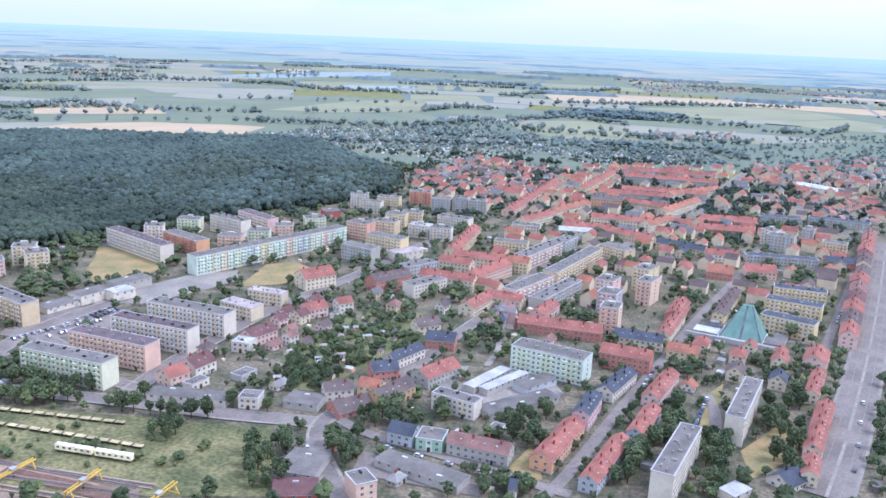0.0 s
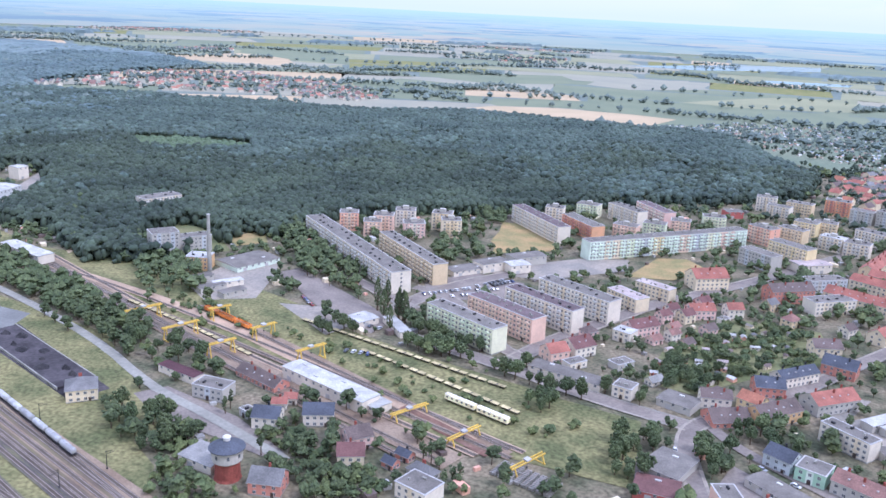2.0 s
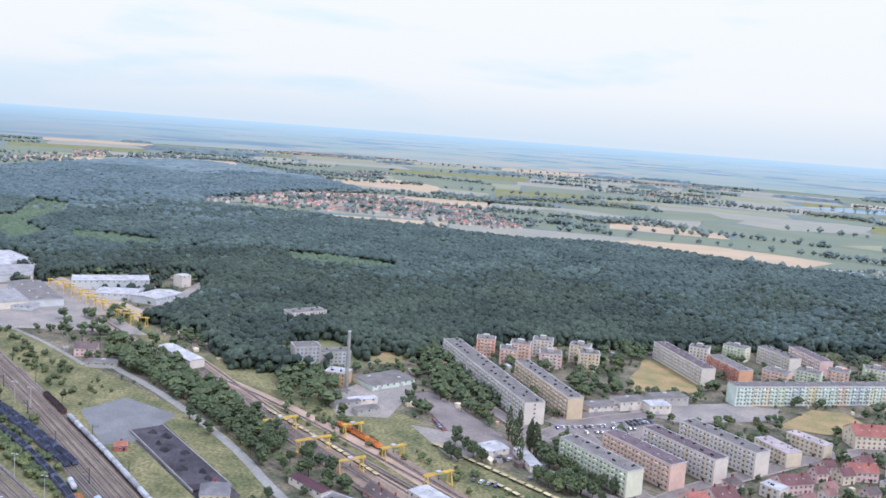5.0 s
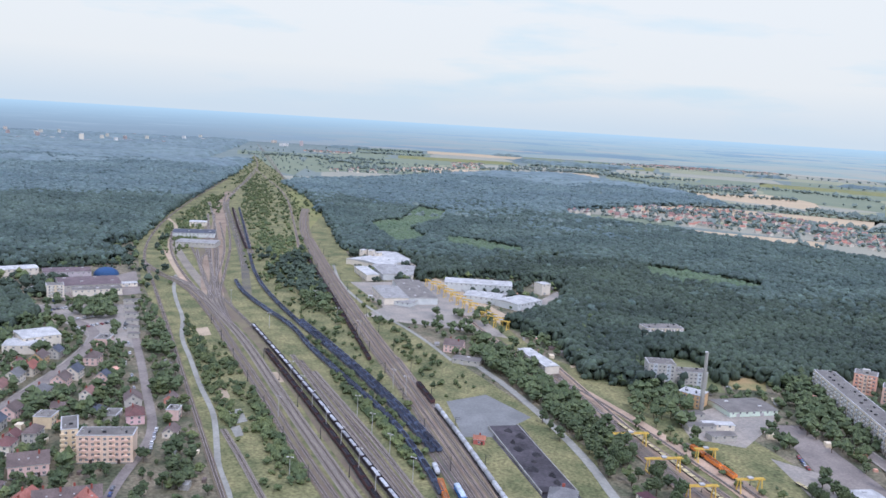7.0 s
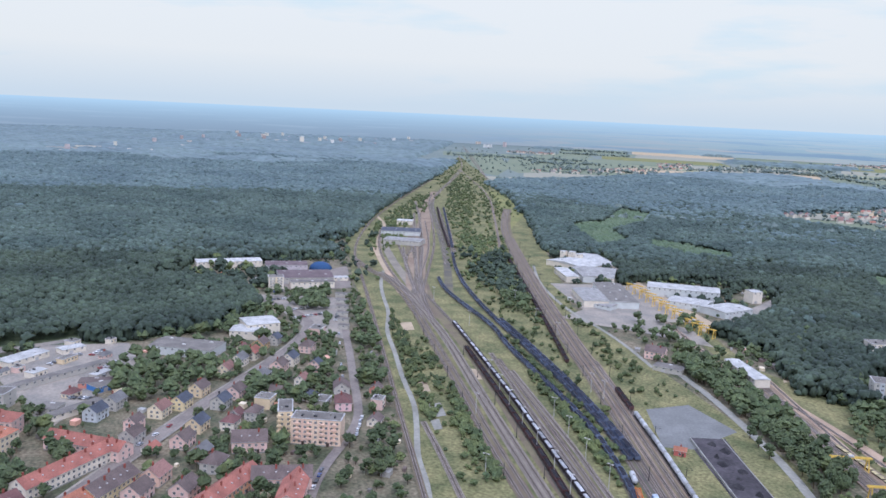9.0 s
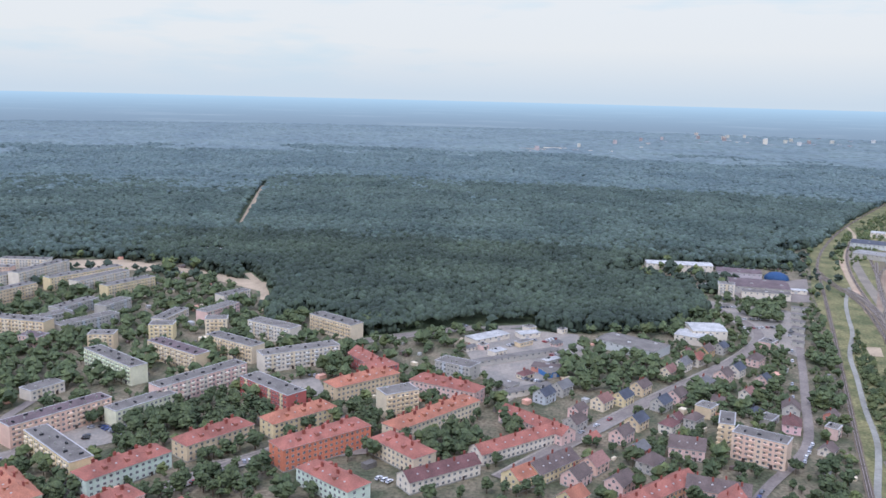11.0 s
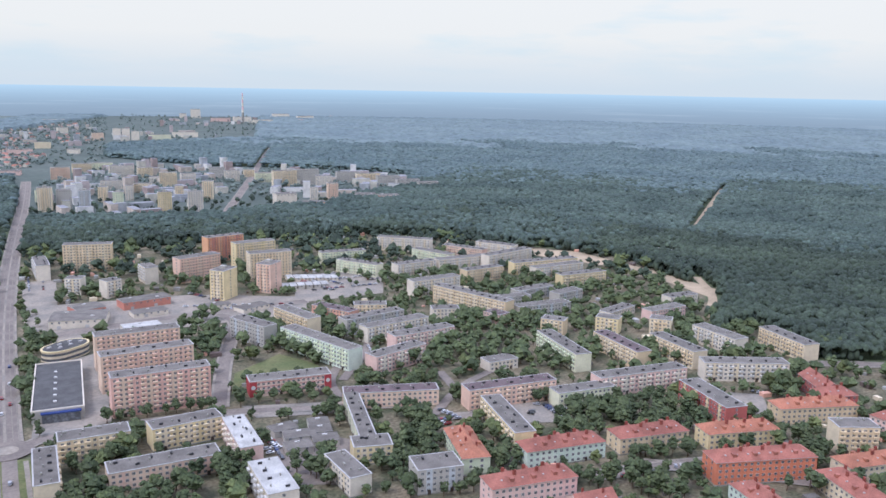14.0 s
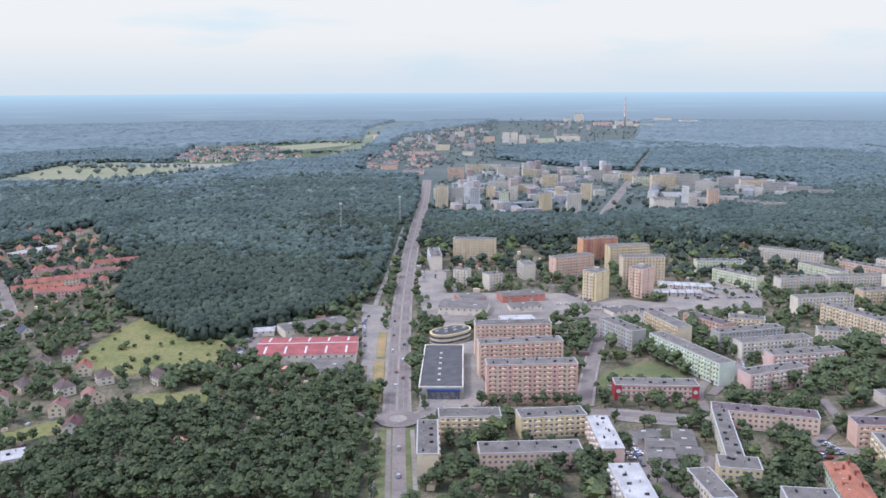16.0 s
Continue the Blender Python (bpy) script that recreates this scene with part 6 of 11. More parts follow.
def wagon(kind):
    length, label, body, load = WAGON[kind]
    w = empty("tank_wagon" if kind == "tank" else "trailer" if kind == "white" else "railway_coach" if kind == "coach" else "locomotive" if kind == "loco" else "goods_wagon", 0, 0, 0, 0.5)
    tagged(w, label, "wagon", "rake of " + kind + " wagons")
    paint, fill = material("wagon_" + kind, body, 0.6, 0.2, 0.2, 1.5, random_ob=0.3), material("load_" + kind, load, 0.9, 0.25, 0.3, 2.0, bump=0.4, random_ob=0.3)
    l = length / 2 - (1.15 if kind == "coal" else 0.8)
    if kind == "tank":
        s = Shape()
        rings = [(0.5, -l), (1.25, -l + 0.4), (1.4, -l + 0.9), (1.4, l - 0.9), (1.25, l - 0.4), (0.5, l)]
        s.tube(rings, 14)
        s.v = [(z, x, y + 2.45) for x, y, z in s.v]
        s.f = [f for f in s.f]
        part("tank", s, paint, w)
        s = Shape()
        s.tube([(0.5, 3.75), (0.5, 4.15)], 10)
        part("dome", s, TRIM, w)
    elif kind == "flat":
        s = Shape()
        for x0, x1 in ((-l, -0.5), (0.5, l)):
            s = Shape()
            s.box(x0, x1, -1.3, 1.3, 1.05, 1.2, 0)
            part("deck", s, fill, w)
    elif kind in ("coach", "white", "loco"):
        s = Shape()
        s.box(-l, l, -1.4, 1.4, 1.05, 3.3)
        shell = part("body", s, paint, w)
        s = Shape()
        for i in range(7):
            a0, a1 = math.pi * i / 7, math.pi * (i + 1) / 7
            s.face([(-l, 1.45 * math.cos(a1), 3.3 + 0.55 * math.sin(a1)), (-l, 1.45 * math.cos(a0), 3.3 + 0.55 * math.sin(a0)), (l, 1.45 * math.cos(a0), 3.3 + 0.55 * math.sin(a0)), (l, 1.45 * math.cos(a1), 3.3 + 0.55 * math.sin(a1))])
        for e in (-l, l):
            s.face([(e, 1.45 * math.cos(math.pi * i / 7), 3.3 + 0.55 * math.sin(math.pi * i / 7)) for i in range(8)])
        part("roof", s, fill, w)
        if kind in ("coach", "loco"):
            for i in range(6):
                for side in (-1, 1):
                    s = Shape()
                    cx = -l + (i + 0.5) * l / 3
                    y0, y1 = sorted((side * 1.38, side * 1.43))
                    s.box(cx - 0.6, cx + 0.6, y0, y1, 2.0, 2.9)
                    part("window", s, GLASS, shell)
    else:
        s = Shape()
        for a in ((-l, l, -1.45, -1.33), (-l, l, 1.33, 1.45), (-l, -l + 0.12, -1.33, 1.33), (l - 0.12, l, -1.33, 1.33)):
            s.box(*a, 1.05, 3.1)
        part("body", s, paint, w)
        s = Shape()
        n = 5
        for i in range(n):
            a, b = -l + 0.12 + i * (2 * l - 0.24) / n, -l + 0.12 + (i + 1) * (2 * l - 0.24) / n
            s.face([(a, -1.33, 2.3), (b, -1.33, 2.3), (b, 0, 3.05 - 0.35 * (i % 2)), (a, 0, 3.05 - 0.35 * ((i + 1) % 2))])
            s.face([(b, 1.33, 2.3), (a, 1.33, 2.3), (a, 0, 3.05 - 0.35 * ((i + 1) % 2)), (b, 0, 3.05 - 0.35 * (i % 2))])
        part("load", s, fill, w)
    s = Shape()
    s.box(-l, l, -1.3, 1.3, 0.75, 1.05)
    for e in (-1, 1):
        for ax in (-0.9, 0.9):
            k = len(s.v)
            s.tube([(0.42, -0.82), (0.42, -0.68), (0.1, -0.67), (0.1, 0.67), (0.42, 0.68), (0.42, 0.82)], 8)
            s.v[k:] = [(x + e * (l - 2) + ax, z, y + 0.42) for x, y, z in s.v[k:]]
        s.box(e * (l - 2) - 1.3, e * (l - 2) + 1.3, -0.95, 0.95, 0.4, 0.75)
    part("running_gear", s, DARK, w)
    return w


def train(points, kind):
    pts = smooth(points)
    for x, y, turn in along(pts, WAGON[kind][0]):
        m = pose(x, y, 0.45, 0, 0, turn)
        if kind not in STOCK:
            STOCK[kind] = wagon(kind)
            STOCK[kind].matrix_world = m
        else:
            copy_thing(STOCK[kind], m)
    STREETS.append((pts, 2.5))




def gantry(x, y, turn, span, h=7.5):
    """A yellow gantry crane: a double girder on two trestles, with a trolley."""
    g = empty("gantry_crane", x, y, turn)
    tagged(g, "yellow steel gantry crane over the rail sidings", "gantry crane", "gantry cranes")
    l = max(5.0, span / 2)
    for side in (-0.8, 0.8):
        s = Shape()
        s.box(-l - 2, l + 2, side - 0.2, side + 0.2, h, h + 0.7)
        part("girder", s, YELLOW, g)
    for e in (-1, 1):
        s = Shape()
        for side in (-1, 1):
            q = [(e * l - 0.25, side * 2.6 - 0.25, 0), (e * l + 0.25, side * 2.6 - 0.25, 0), (e * l + 0.25, side * 2.6 + 0.25, 0), (e * l - 0.25, side * 2.6 + 0.25, 0)]
            t = [(e * l - 0.25, side * 0.9 - 0.25, h), (e * l + 0.25, side * 0.9 - 0.25, h), (e * l + 0.25, side * 0.9 + 0.25, h), (e * l - 0.25, side * 0.9 + 0.25, h)]
            for i in range(4):
                s.face([q[i], q[(i + 1) % 4], t[(i + 1) % 4], t[i]])
        s.box(e * l - 0.3, e * l + 0.3, -3.0, 3.0, 0.1, 0.6)
        part("trestle", s, YELLOW, g)
    s = Shape()
    s.box(-1.5, 1.2, -1.2, 1.2, h + 0.7, h + 1.5)
    trolley = part("trolley", s, TRIM, g)
    s = Shape()
    s.box(-0.06, 0.06, -0.06, 0.06, h - 2.6, h + 0.7)
    s.box(-0.35, 0.35, -0.2, 0.2, h - 3.2, h - 2.6)
    part("hook", s, DARK, trolley)
    return g


CARS = []


CAR_FACES, FAR_CARS = [], []


def car_mesh():
    for paint in CAR_PAINT:
        s = Shape()
        s.box(-2.1, 2.1, -0.86, 0.86, 0.30, 0.85)
        lo = [(-1.9, -0.82, 0.85), (1.15, -0.82, 0.85), (1.15, 0.82, 0.85), (-1.9, 0.82, 0.85)]
        hi = [(-1.4, -0.66, 1.42), (0.45, -0.66, 1.42), (0.45, 0.66, 1.42), (-1.4, 0.66, 1.42)]
        s.face(hi, 0)
        for i in range(4):
            s.face([lo[i], lo[(i + 1) % 4], hi[(i + 1) % 4], hi[i]], 1)
        for ex in (-1.3, 1.3):
            for side in (-0.78, 0.78):
                k = len(s.v)
                s.tube([(0.31, side - 0.1), (0.31, side + 0.1)], 8, 2)
                s.v[k:] = [(x + ex, z, y + 0.31) for x, y, z in s.v[k:]]
        c = new("car", s.mesh("car", [paint, GLASS, RUBBER]))
        c.location = (0, -3000, 0)
        tagged(c, paint.name.replace("car_", "") + " passenger car on the tarmac", "car", "parked cars")
        CARS.append([c, False])
        CAR_FACES.append(s)


car_mesh()


def cars(x0, y0, x1, y1, n):
    """Cars between two points: side by side where they stand close, else one behind the other."""
    d = math.hypot(x1 - x0, y1 - y0)
    turn = math.degrees(math.atan2(y1 - y0, x1 - x0))
    across = d / max(1, n) < 5.2
    n = min(n, max(1, int(d / (2.7 if across else 5.2))))
    for i in range(n):
        k = (i + 0.5) / n
        if rng.random() < 0.12:
            continue
        paint = int(rng.choice(6, p=(0.3, 0.22, 0.15, 0.15, 0.1, 0.08)))
        c = CARS[paint]
        m = pose(x0 + (x1 - x0) * k + rng.uniform(-0.3, 0.3), y0 + (y1 - y0) * k + rng.uniform(-0.3, 0.3), levels[0] + 0.14, 0, 0, turn + (90 if across else 0) + rng.uniform(-4, 4))
        if math.hypot(m.translation.x, m.translation.y) > 600:
            FAR_CARS.append((paint, m))
        elif not c[1]:
            c[0].matrix_world, c[1] = m, True
        else:
            copy_thing(c[0], m)


def far_cars():
    """The cars that stand farthest off, as one mass."""
    whole = Shape()
    for paint, m in FAR_CARS:
        s = CAR_FACES[paint]
        for face, slot in zip(s.f, s.m):
            whole.face([tuple(m @ Vector(s.v[k])) for k in face], paint if slot == 0 else 5 + slot)
    tagged(new("far_parked_cars", whole.mesh("far_parked_cars", CAR_PAINT + [GLASS, RUBBER])), "many cars parked far off in the yards", "cars", kind="stuff")


def settlement(points, count, kind):
    """Small houses or garden sheds with trees between, far off: one mass."""
    poly = np.asarray(points)
    pts = rng.uniform(poly.min(0), poly.max(0), (count * 12, 2))
    pts = pts[inside(pts, points)]
    pts = pts[~near_street(pts, 18.0 if kind == "estate" else 6.0)][: int(count * (1.3 if kind != "estate" else 1.0))]
    turn0 = rng.uniform(0, 1.5) if kind != "old_town" else 1.06
    s = Shape()
    for x, y in pts:
        if kind == "old_town":
            if on_building(np.array([(x, y)]), 7.0)[0]:
                continue
            l, w, h = rng.uniform(10, 19), rng.uniform(9, 12), rng.uniform(5.5, 9)
            rise, roof = w * 0.36, 1 + int(rng.choice(4, p=(0.2, 0.4, 0.15, 0.25)))
            FOOT.append((x, y, math.degrees(turn0), l, w))
        elif kind == "estate":
            l, w, h = rng.uniform(14, 38), rng.uniform(10, 13), rng.choice((8.0, 11.0, 11.0, 14.0, 15.0, 27.0))
            if h > 20:
                l = 15.0
            roof = 0
        elif kind == "village":
            l, w, h = rng.uniform(9, 15), rng.uniform(8, 10), rng.uniform(3.2, 6)
            rise, roof = w * 0.38, 1 + int(rng.choice(4, p=(0.35, 0.25, 0.2, 0.2)))
        else:
            l, w, h = rng.uniform(3, 5), rng.uniform(2.8, 4), 2.4
            rise, roof = 0.7, 1 + int(rng.choice(6, p=(0.1, 0.1, 0.2, 0.1, 0.25, 0.25)))
        a = turn0 + rng.choice((0, 1.5708)) + rng.uniform(-0.08, 0.08)
        c, q = math.cos(a), math.sin(a)
        k = len(s.v)
        s.box(-l / 2, l / 2, -w / 2, w / 2, 0, h, 0 if kind != "estate" else 1 + int(rng.integers(6)), 0 if kind == "estate" else None)
        e = 0.4
        for side in (-1, 1) if kind != "estate" else ():
            f = [(-l / 2 - e, side * (w / 2 + e), h - 0.2), (l / 2 + e, side * (w / 2 + e), h - 0.2), (l / 2 + e, 0, h + rise), (-l / 2 - e, 0, h + rise)]
            s.face(f if side < 0 else f[::-1], roof)
            t = [(side * l / 2, -w / 2, h), (side * l / 2, w / 2, h), (side * l / 2, 0, h + rise)]
            s.face(t if side > 0 else t[::-1], 0)
        s.v[k:] = [(x + vx * c - vy * q, y + vx * q + vy * c, vz) for vx, vy, vz in s.v[k:]]
    mats = [material("village_" + k, c, 0.85, 0.15, 0.1, 1.0) for k, c in (("wall", (0.77, 0.74, 0.69)), ("brown_tile", (0.49, 0.39, 0.36)), ("red_tile", (0.60, 0.43, 0.37)), ("grey_tile", (0.47, 0.46, 0.46)), ("rose_tile", (0.62, 0.47, 0.42)), ("white_sheet", (0.74, 0.75, 0.75)), ("blue_sheet", (0.58, 0.64, 0.70)))]
    if kind == "estate":
        mats = [material("estate_" + k, c, 0.85, 0.12, 0.1, 0.35) for k, c in (("roof", (0.55, 0.55, 0.56)), ("white", (0.80, 0.79, 0.77)), ("cream", (0.74, 0.72, 0.67)), ("rose", (0.70, 0.65, 0.64)), ("peach", (0.74, 0.69, 0.64)), ("grey", (0.62, 0.63, 0.64)), ("brick", (0.62, 0.56, 0.54)))]
        tagged(new("distant_blocks", s.mesh("distant_blocks", mats)), "distant crowd of pale blocks of flats", "apartment blocks", kind="stuff")
        return
    if kind == "old_town":
        mats = [wall_paint("cream")] + [roof_skin(k) for k in ("tile_brown", "tile_red", "tile_grey", "tile_orange")]
        tagged(new("town_houses", s.mesh("town_houses", mats)), "crowd of small old town houses with red tiled roofs", "houses", kind="stuff")
        return
    name = "village_houses" if kind == "village" else "garden_sheds"
    tagged(new(name, s.mesh(name, mats)), "cluster of small houses with red and brown roofs" if kind == "village" else "allotment gardens crowded with small sheds", "houses" if kind == "village" else "sheds", kind="stuff")
    more = rng.uniform(poly.min(0), poly.max(0), (count * 20, 2))
    more = more[inside(more, points)][: int(count * (2.6 if kind == "village" else 2.6))]
    for x, y in more:
        h = rng.uniform(5, 11) if kind == "village" else rng.uniform(3, 6.5)
        STUFF["big"].append((x, y, h, h * rng.uniform(0.8, 1.1)))

# ---- single landmarks ----
def water_tower(x, y):
    t = empty("water_tower", x, y)
    tagged(t, "old round water tower of red brick with a grey conical roof", "water tower")
    s = Shape()
    s.tube([(5.6, 0), (5.2, 1.0), (4.9, 7.6)], 24)
    part("shaft", s, BRICK, t, "red brick shaft")
    s = Shape()
    s.tube([(4.9, 7.6), (6.1, 8.6), (6.2, 13.6)], 24)
    part("tank", s, wall_paint("grey"), t, "grey rendered drum")
    s = Shape()
    s.tube([(7.3, 13.6), (7.3, 13.9), (1.6, 16.6), (1.5, 16.7)], 24)
    part("roof", s, roof_skin("slate"), t, "dark grey conical roof")
    s = Shape()
    s.tube([(1.4, 16.6), (1.4, 18.0), (1.7, 18.0), (1.0, 18.6)], 16)
    part("lantern", s, FRAME, t, "white roof lantern")
    for i in range(8):
        s = Shape()
        a = math.tau * i / 8
        s.box(-0.5, 0.5, -0.05, 0.05, 10.6, 12.2)
        s.v = [(vx * -math.sin(a) + (6.2 + vy) * math.cos(a), vx * math.cos(a) + (6.2 + vy) * math.sin(a), vz) for vx, vy, vz in s.v]
        part("window", s, GLASS, t)
    FOOT.append((x, y, 0, 15, 15))


def chimney_stack(x, y, h, r, banded=False):
    c = empty("chimney_stack", x, y)
    tagged(c, "tall red and white banded works chimney" if banded else "tall slender concrete works chimney", "chimney")
    if banded:
        for i in range(6):
            s = Shape()
            a, b = h * (0.35 + 0.65 * i / 6), h * (0.35 + 0.65 * (i + 1) / 6)
            s.tube([(r * (1 - 0.5 * a / h), a), (r * (1 - 0.5 * b / h), b)], 14)
            # red bands are painted pale pink, haze included in the colour
            part("band", s, wall_paint("pink" if i % 2 else "white"), c)
        s = Shape()
        s.tube([(r, 0), (r * 0.825, h * 0.35)], 14)
        part("shaft", s, CONCRETE, c)
    else:
        s = Shape()
        s.tube([(r, 0), (r * 0.6, h)], 14)
        part("shaft", s, CONCRETE, c)
        s = Shape()
        s.tube([(r * 0.75, h), (r * 0.75, h + 0.8)], 14)
        part("rim", s, TRIM, c)
    FOOT.append((x, y, 0, 2 * r, 2 * r))


def church(x, y, turn):
    """A modern church: a steep copper-green tent roof on a low flat base with wings."""
    c = empty("church", x, y, turn)
    tagged(c, "modern church with a steep copper-green tent roof and low wings", "church")
    copper = material("copper_green", (0.49, 0.61, 0.55), 0.7, 0.14, 0.15, 1.5, rgb2=(0.40, 0.53, 0.48))
    s = Shape()
    s.box(-14, 14, -12, 12, 0, 3.4)
    part("wall", s, wall_paint("white"), c)
    s = Shape()
    lo = [(-13.5, -11.5, 3.4), (13.5, -11.5, 3.4), (13.5, 11.5, 3.4), (-13.5, 11.5, 3.4)]
    hi = [(-3.2, 5.0, 22), (3.2, 5.0, 22), (3.2, 8.0, 22), (-3.2, 8.0, 22)]
    for i in range(4):
        s.face([lo[i], lo[(i + 1) % 4], hi[(i + 1) % 4], hi[i]])
    s.face(hi)
    part("roof", s, copper, c, "verdigris copper tent roof")
    s = Shape()
    s.face([(-0.9, -11.62, 3.4), (0.9, -11.62, 3.4), (0.5, 4.9, 22.1), (-0.5, 4.9, 22.1)])
    for e in (-1, 1):
        q = [(e * 12.2, -11.66, 3.4), (e * 13.45, -11.66, 3.4), (e * 3.3, 4.95, 22.12), (e * 2.7, 4.95, 22.12)]
        s.face(q if e > 0 else q[::-1])
    part("glazing_strip", s, GLASS, c, "dark glazed strip down the roof")
    s = Shape()
    s.box(-0.15, 0.15, 6.4, 6.6, 22, 27)
    s.box(-0.9, 0.9, 6.4, 6.6, 25, 25.3)
    part("cross", s, TRIM, c)
    for x0, x1, y0, y1, roof in ((-30, -14.3, -10, 2, "membrane"), (14.3, 26, -10, 4, "bitumen"), (18, 26, 4.2, 16, "bitumen"), (-26, -14.3, 2.2, 8, "slate")):
        s = Shape()
        s.box(x0, x1, y0, y1, 0, 3.6)
        part("wing", s, wall_paint("grey"), c)
        s = Shape()
        s.box(x0 - 0.2, x1 + 0.2, y0 - 0.2, y1 + 0.2, 3.6, 3.9)
        part("wing_roof", s, roof_skin(roof), c)
    s = Shape()
    s.box(-34, 30, -14.6, -13.0, 0, 3.4)
    part("garden_wall", s, TRIM, c)
    FOOT.append((x, y, turn, 62, 32))


def dome(x, y, r):
    d = empty("storage_dome", x, y)
    tagged(d, "blue rounded salt storage dome at the works", "dome")
    s = Shape()
    s.tube([(r * math.cos(a), r * 0.62 * math.sin(a)) for a in np.linspace(0, 1.5, 8)], 20)
    part("shell", s, material("dome_blue", (0.17, 0.28, 0.42), 0.7, 0.12), d)
    FOOT.append((x, y, 0, 2 * r, 2 * r))


def roundabout(x, y):
    s = Shape()
    s.tube([(12.5, levels[0] + 0.10), (12.5, levels[0] + 0.33)], 40)
    tagged(new("road", s.mesh("roundabout", [LAND["asphalt"]])), "grey asphalt roundabout", "road", kind="structure")
    s = Shape()
    s.tube([(5.4, levels[0] + 0.2), (5.3, levels[0] + 0.5), (3.6, levels[0] + 0.6)], 36)
    tagged(new("pavement", s.mesh("roundabout_island", [LAND["paving"]])), "pale paved round island", "pavement", kind="structure")
    STREETS.append((np.array([(x - 1, y), (x + 1, y)]), 14))
    for ob in scene.objects[-2:]:
        ob.location = (x, y, 0)


def panel_stack(x, y, turn):
    """A stack of track panels: concrete sleepers under two rails, layer on layer."""
    p = empty("track_panel_stack", x, y, turn, 0.3)
    tagged(p, "stack of grey track panels with concrete sleepers", "track panels", "track panels by the crane")
    for layer in range(3):
        s = Shape()
        for i in range(9):
            s.box(-6 + i * 1.4, -5.2 + i * 1.4, -1.3, 1.3, layer * 0.5, layer * 0.5 + 0.25)
        part("sleeper_layer", s, CONCRETE, p)["kind"] = "stuff"
        for side in (-0.75, 0.75):
            s = Shape()
            s.box(-6.2, 6.2, side - 0.08, side + 0.08, layer * 0.5 + 0.25, layer * 0.5 + 0.42)
            part("rail", s, RAIL, p)


def light_mast(x, y, turn):
    """A tall lamp post of the goods yard: a tapered pole, a cross arm and two lamp heads."""
    m = empty("lamp_post", x, y, turn)
    tagged(m, "tall slender grey lamp post of the goods yard", "lamp post", "yard lamp posts")
    s = Shape()
    s.tube([(0.22, 0.0), (0.10, 14.0)], 8)
    part("pole", s, TRIM, m)
    s = Shape()
    s.box(-1.4, 1.4, -0.06, 0.06, 13.7, 13.85)
    part("arm", s, TRIM, m)
    for side in (-1, 1):
        s = Shape()
        s.box(side * 1.3 - 0.5, side * 1.3 + 0.5, -0.3, 0.3, 13.4, 13.72)
        part("lamp_head", s, FRAME, m)


CATENARY = []


def catenary(points, gap, side):
    """Masts of the overhead line beside a track, each with a bracket that reaches over the rails."""
    for x, y, turn in along(smooth(points), gap):
        if not CATENARY:
            s = Shape()
            s.box(-0.35, 0.35, -0.35, 0.35, -0.2, 0.5)
            s.tube([(0.2, 0.4), (0.13, 8.2)], 8)
            s.box(-0.06, 0.06, 0.0, 3.6, 6.6, 6.75)
            s.box(-0.05, 0.05, 0.0, 2.6, 7.6, 7.7)
            CATENARY.append(tagged(new("catenary_mast", s.mesh("catenary_mast", [DARK])), "dark steel overhead line mast beside the tracks", "mast", "overhead line masts"))
            CATENARY[0].matrix_world = pose(x, y, 0.45, 0, 0, turn + (180 if side < 0 else 0))
        else:
            copy_thing(CATENARY[0], pose(x, y, 0.45, 0, 0, turn + (180 if side < 0 else 0)))


def lattice_mast(x, y, h):
    m = empty("radio_mast", x, y)
    tagged(m, "thin grey steel lattice mast above the trees", "mast")
    s = Shape()
    for ex in (-1, 1):
        for ey in (-1, 1):
            s.box(ex * 0.8 - 0.12, ex * 0.8 + 0.12, ey * 0.8 - 0.12, ey * 0.8 + 0.12, 0, h)
    for i in range(int(h / 2)):
        s.box(-0.9, 0.9, -0.9, 0.9, i * 2.0, i * 2.0 + 0.12)
    part("lattice", s, TRIM, m)
    s = Shape()
    s.box(-1.6, 1.6, -1.6, 1.6, h - 4, h - 2)
    part("antennas", s, FRAME, m)


water_tower(-208.6, 229.5)
chimney_stack(-399.8, 426.9, 40, 1.7)
church(198.2, 525.4, -28)
dome(-950, 112, 13)
chimney_stack(-2136, -3545, 140, 6, True)
lattice_mast(-223.7, -1044.9, 45)
lattice_mast(-312.1, -1081.4, 45)

roundabout(-123.3, -437.1)

# housing estate by the forest
slab(-334.7, 508.9, -33.5, 163.3, 14.6, 5, 'white', 'bitumen')
slab(-290.8, 520, -34.5, 91.3, 11.4, 5, 'beige', 'bitumen')
point(-387.9, 583.1, 32, 15.7, 14, 5, 'terracotta', 'bitumen')
point(-360, 593.8, 26.1, 16.7, 14, 5, 'salmon', 'bitumen')
point(-362.2, 579.1, 31.1, 14.5, 14, 4, 'salmon', 'bitumen')
point(-355, 621.7, 25.9, 17.1, 14, 5, 'white', 'bitumen')
point(-332.5, 596.5, 33.8, 17.8, 14, 4, 'rose', 'bitumen')
point(-324.2, 632, 19.1, 17.1, 14, 5, 'cream', 'bitumen')
point(-307, 614.6, 32.8, 16.5, 13, 5, 'cream', 'bitumen')
hall(-251.2, 532.4, 59.6, 31.5, 14, 1, 'white', 'bitumen')
hall(-239.6, 549.4, 59.4, 23.9, 14, 2, 'white', 'bitumen')
hall(-221.9, 555.5, 52.3, 16.3, 13, 2, 'white', 'membrane')
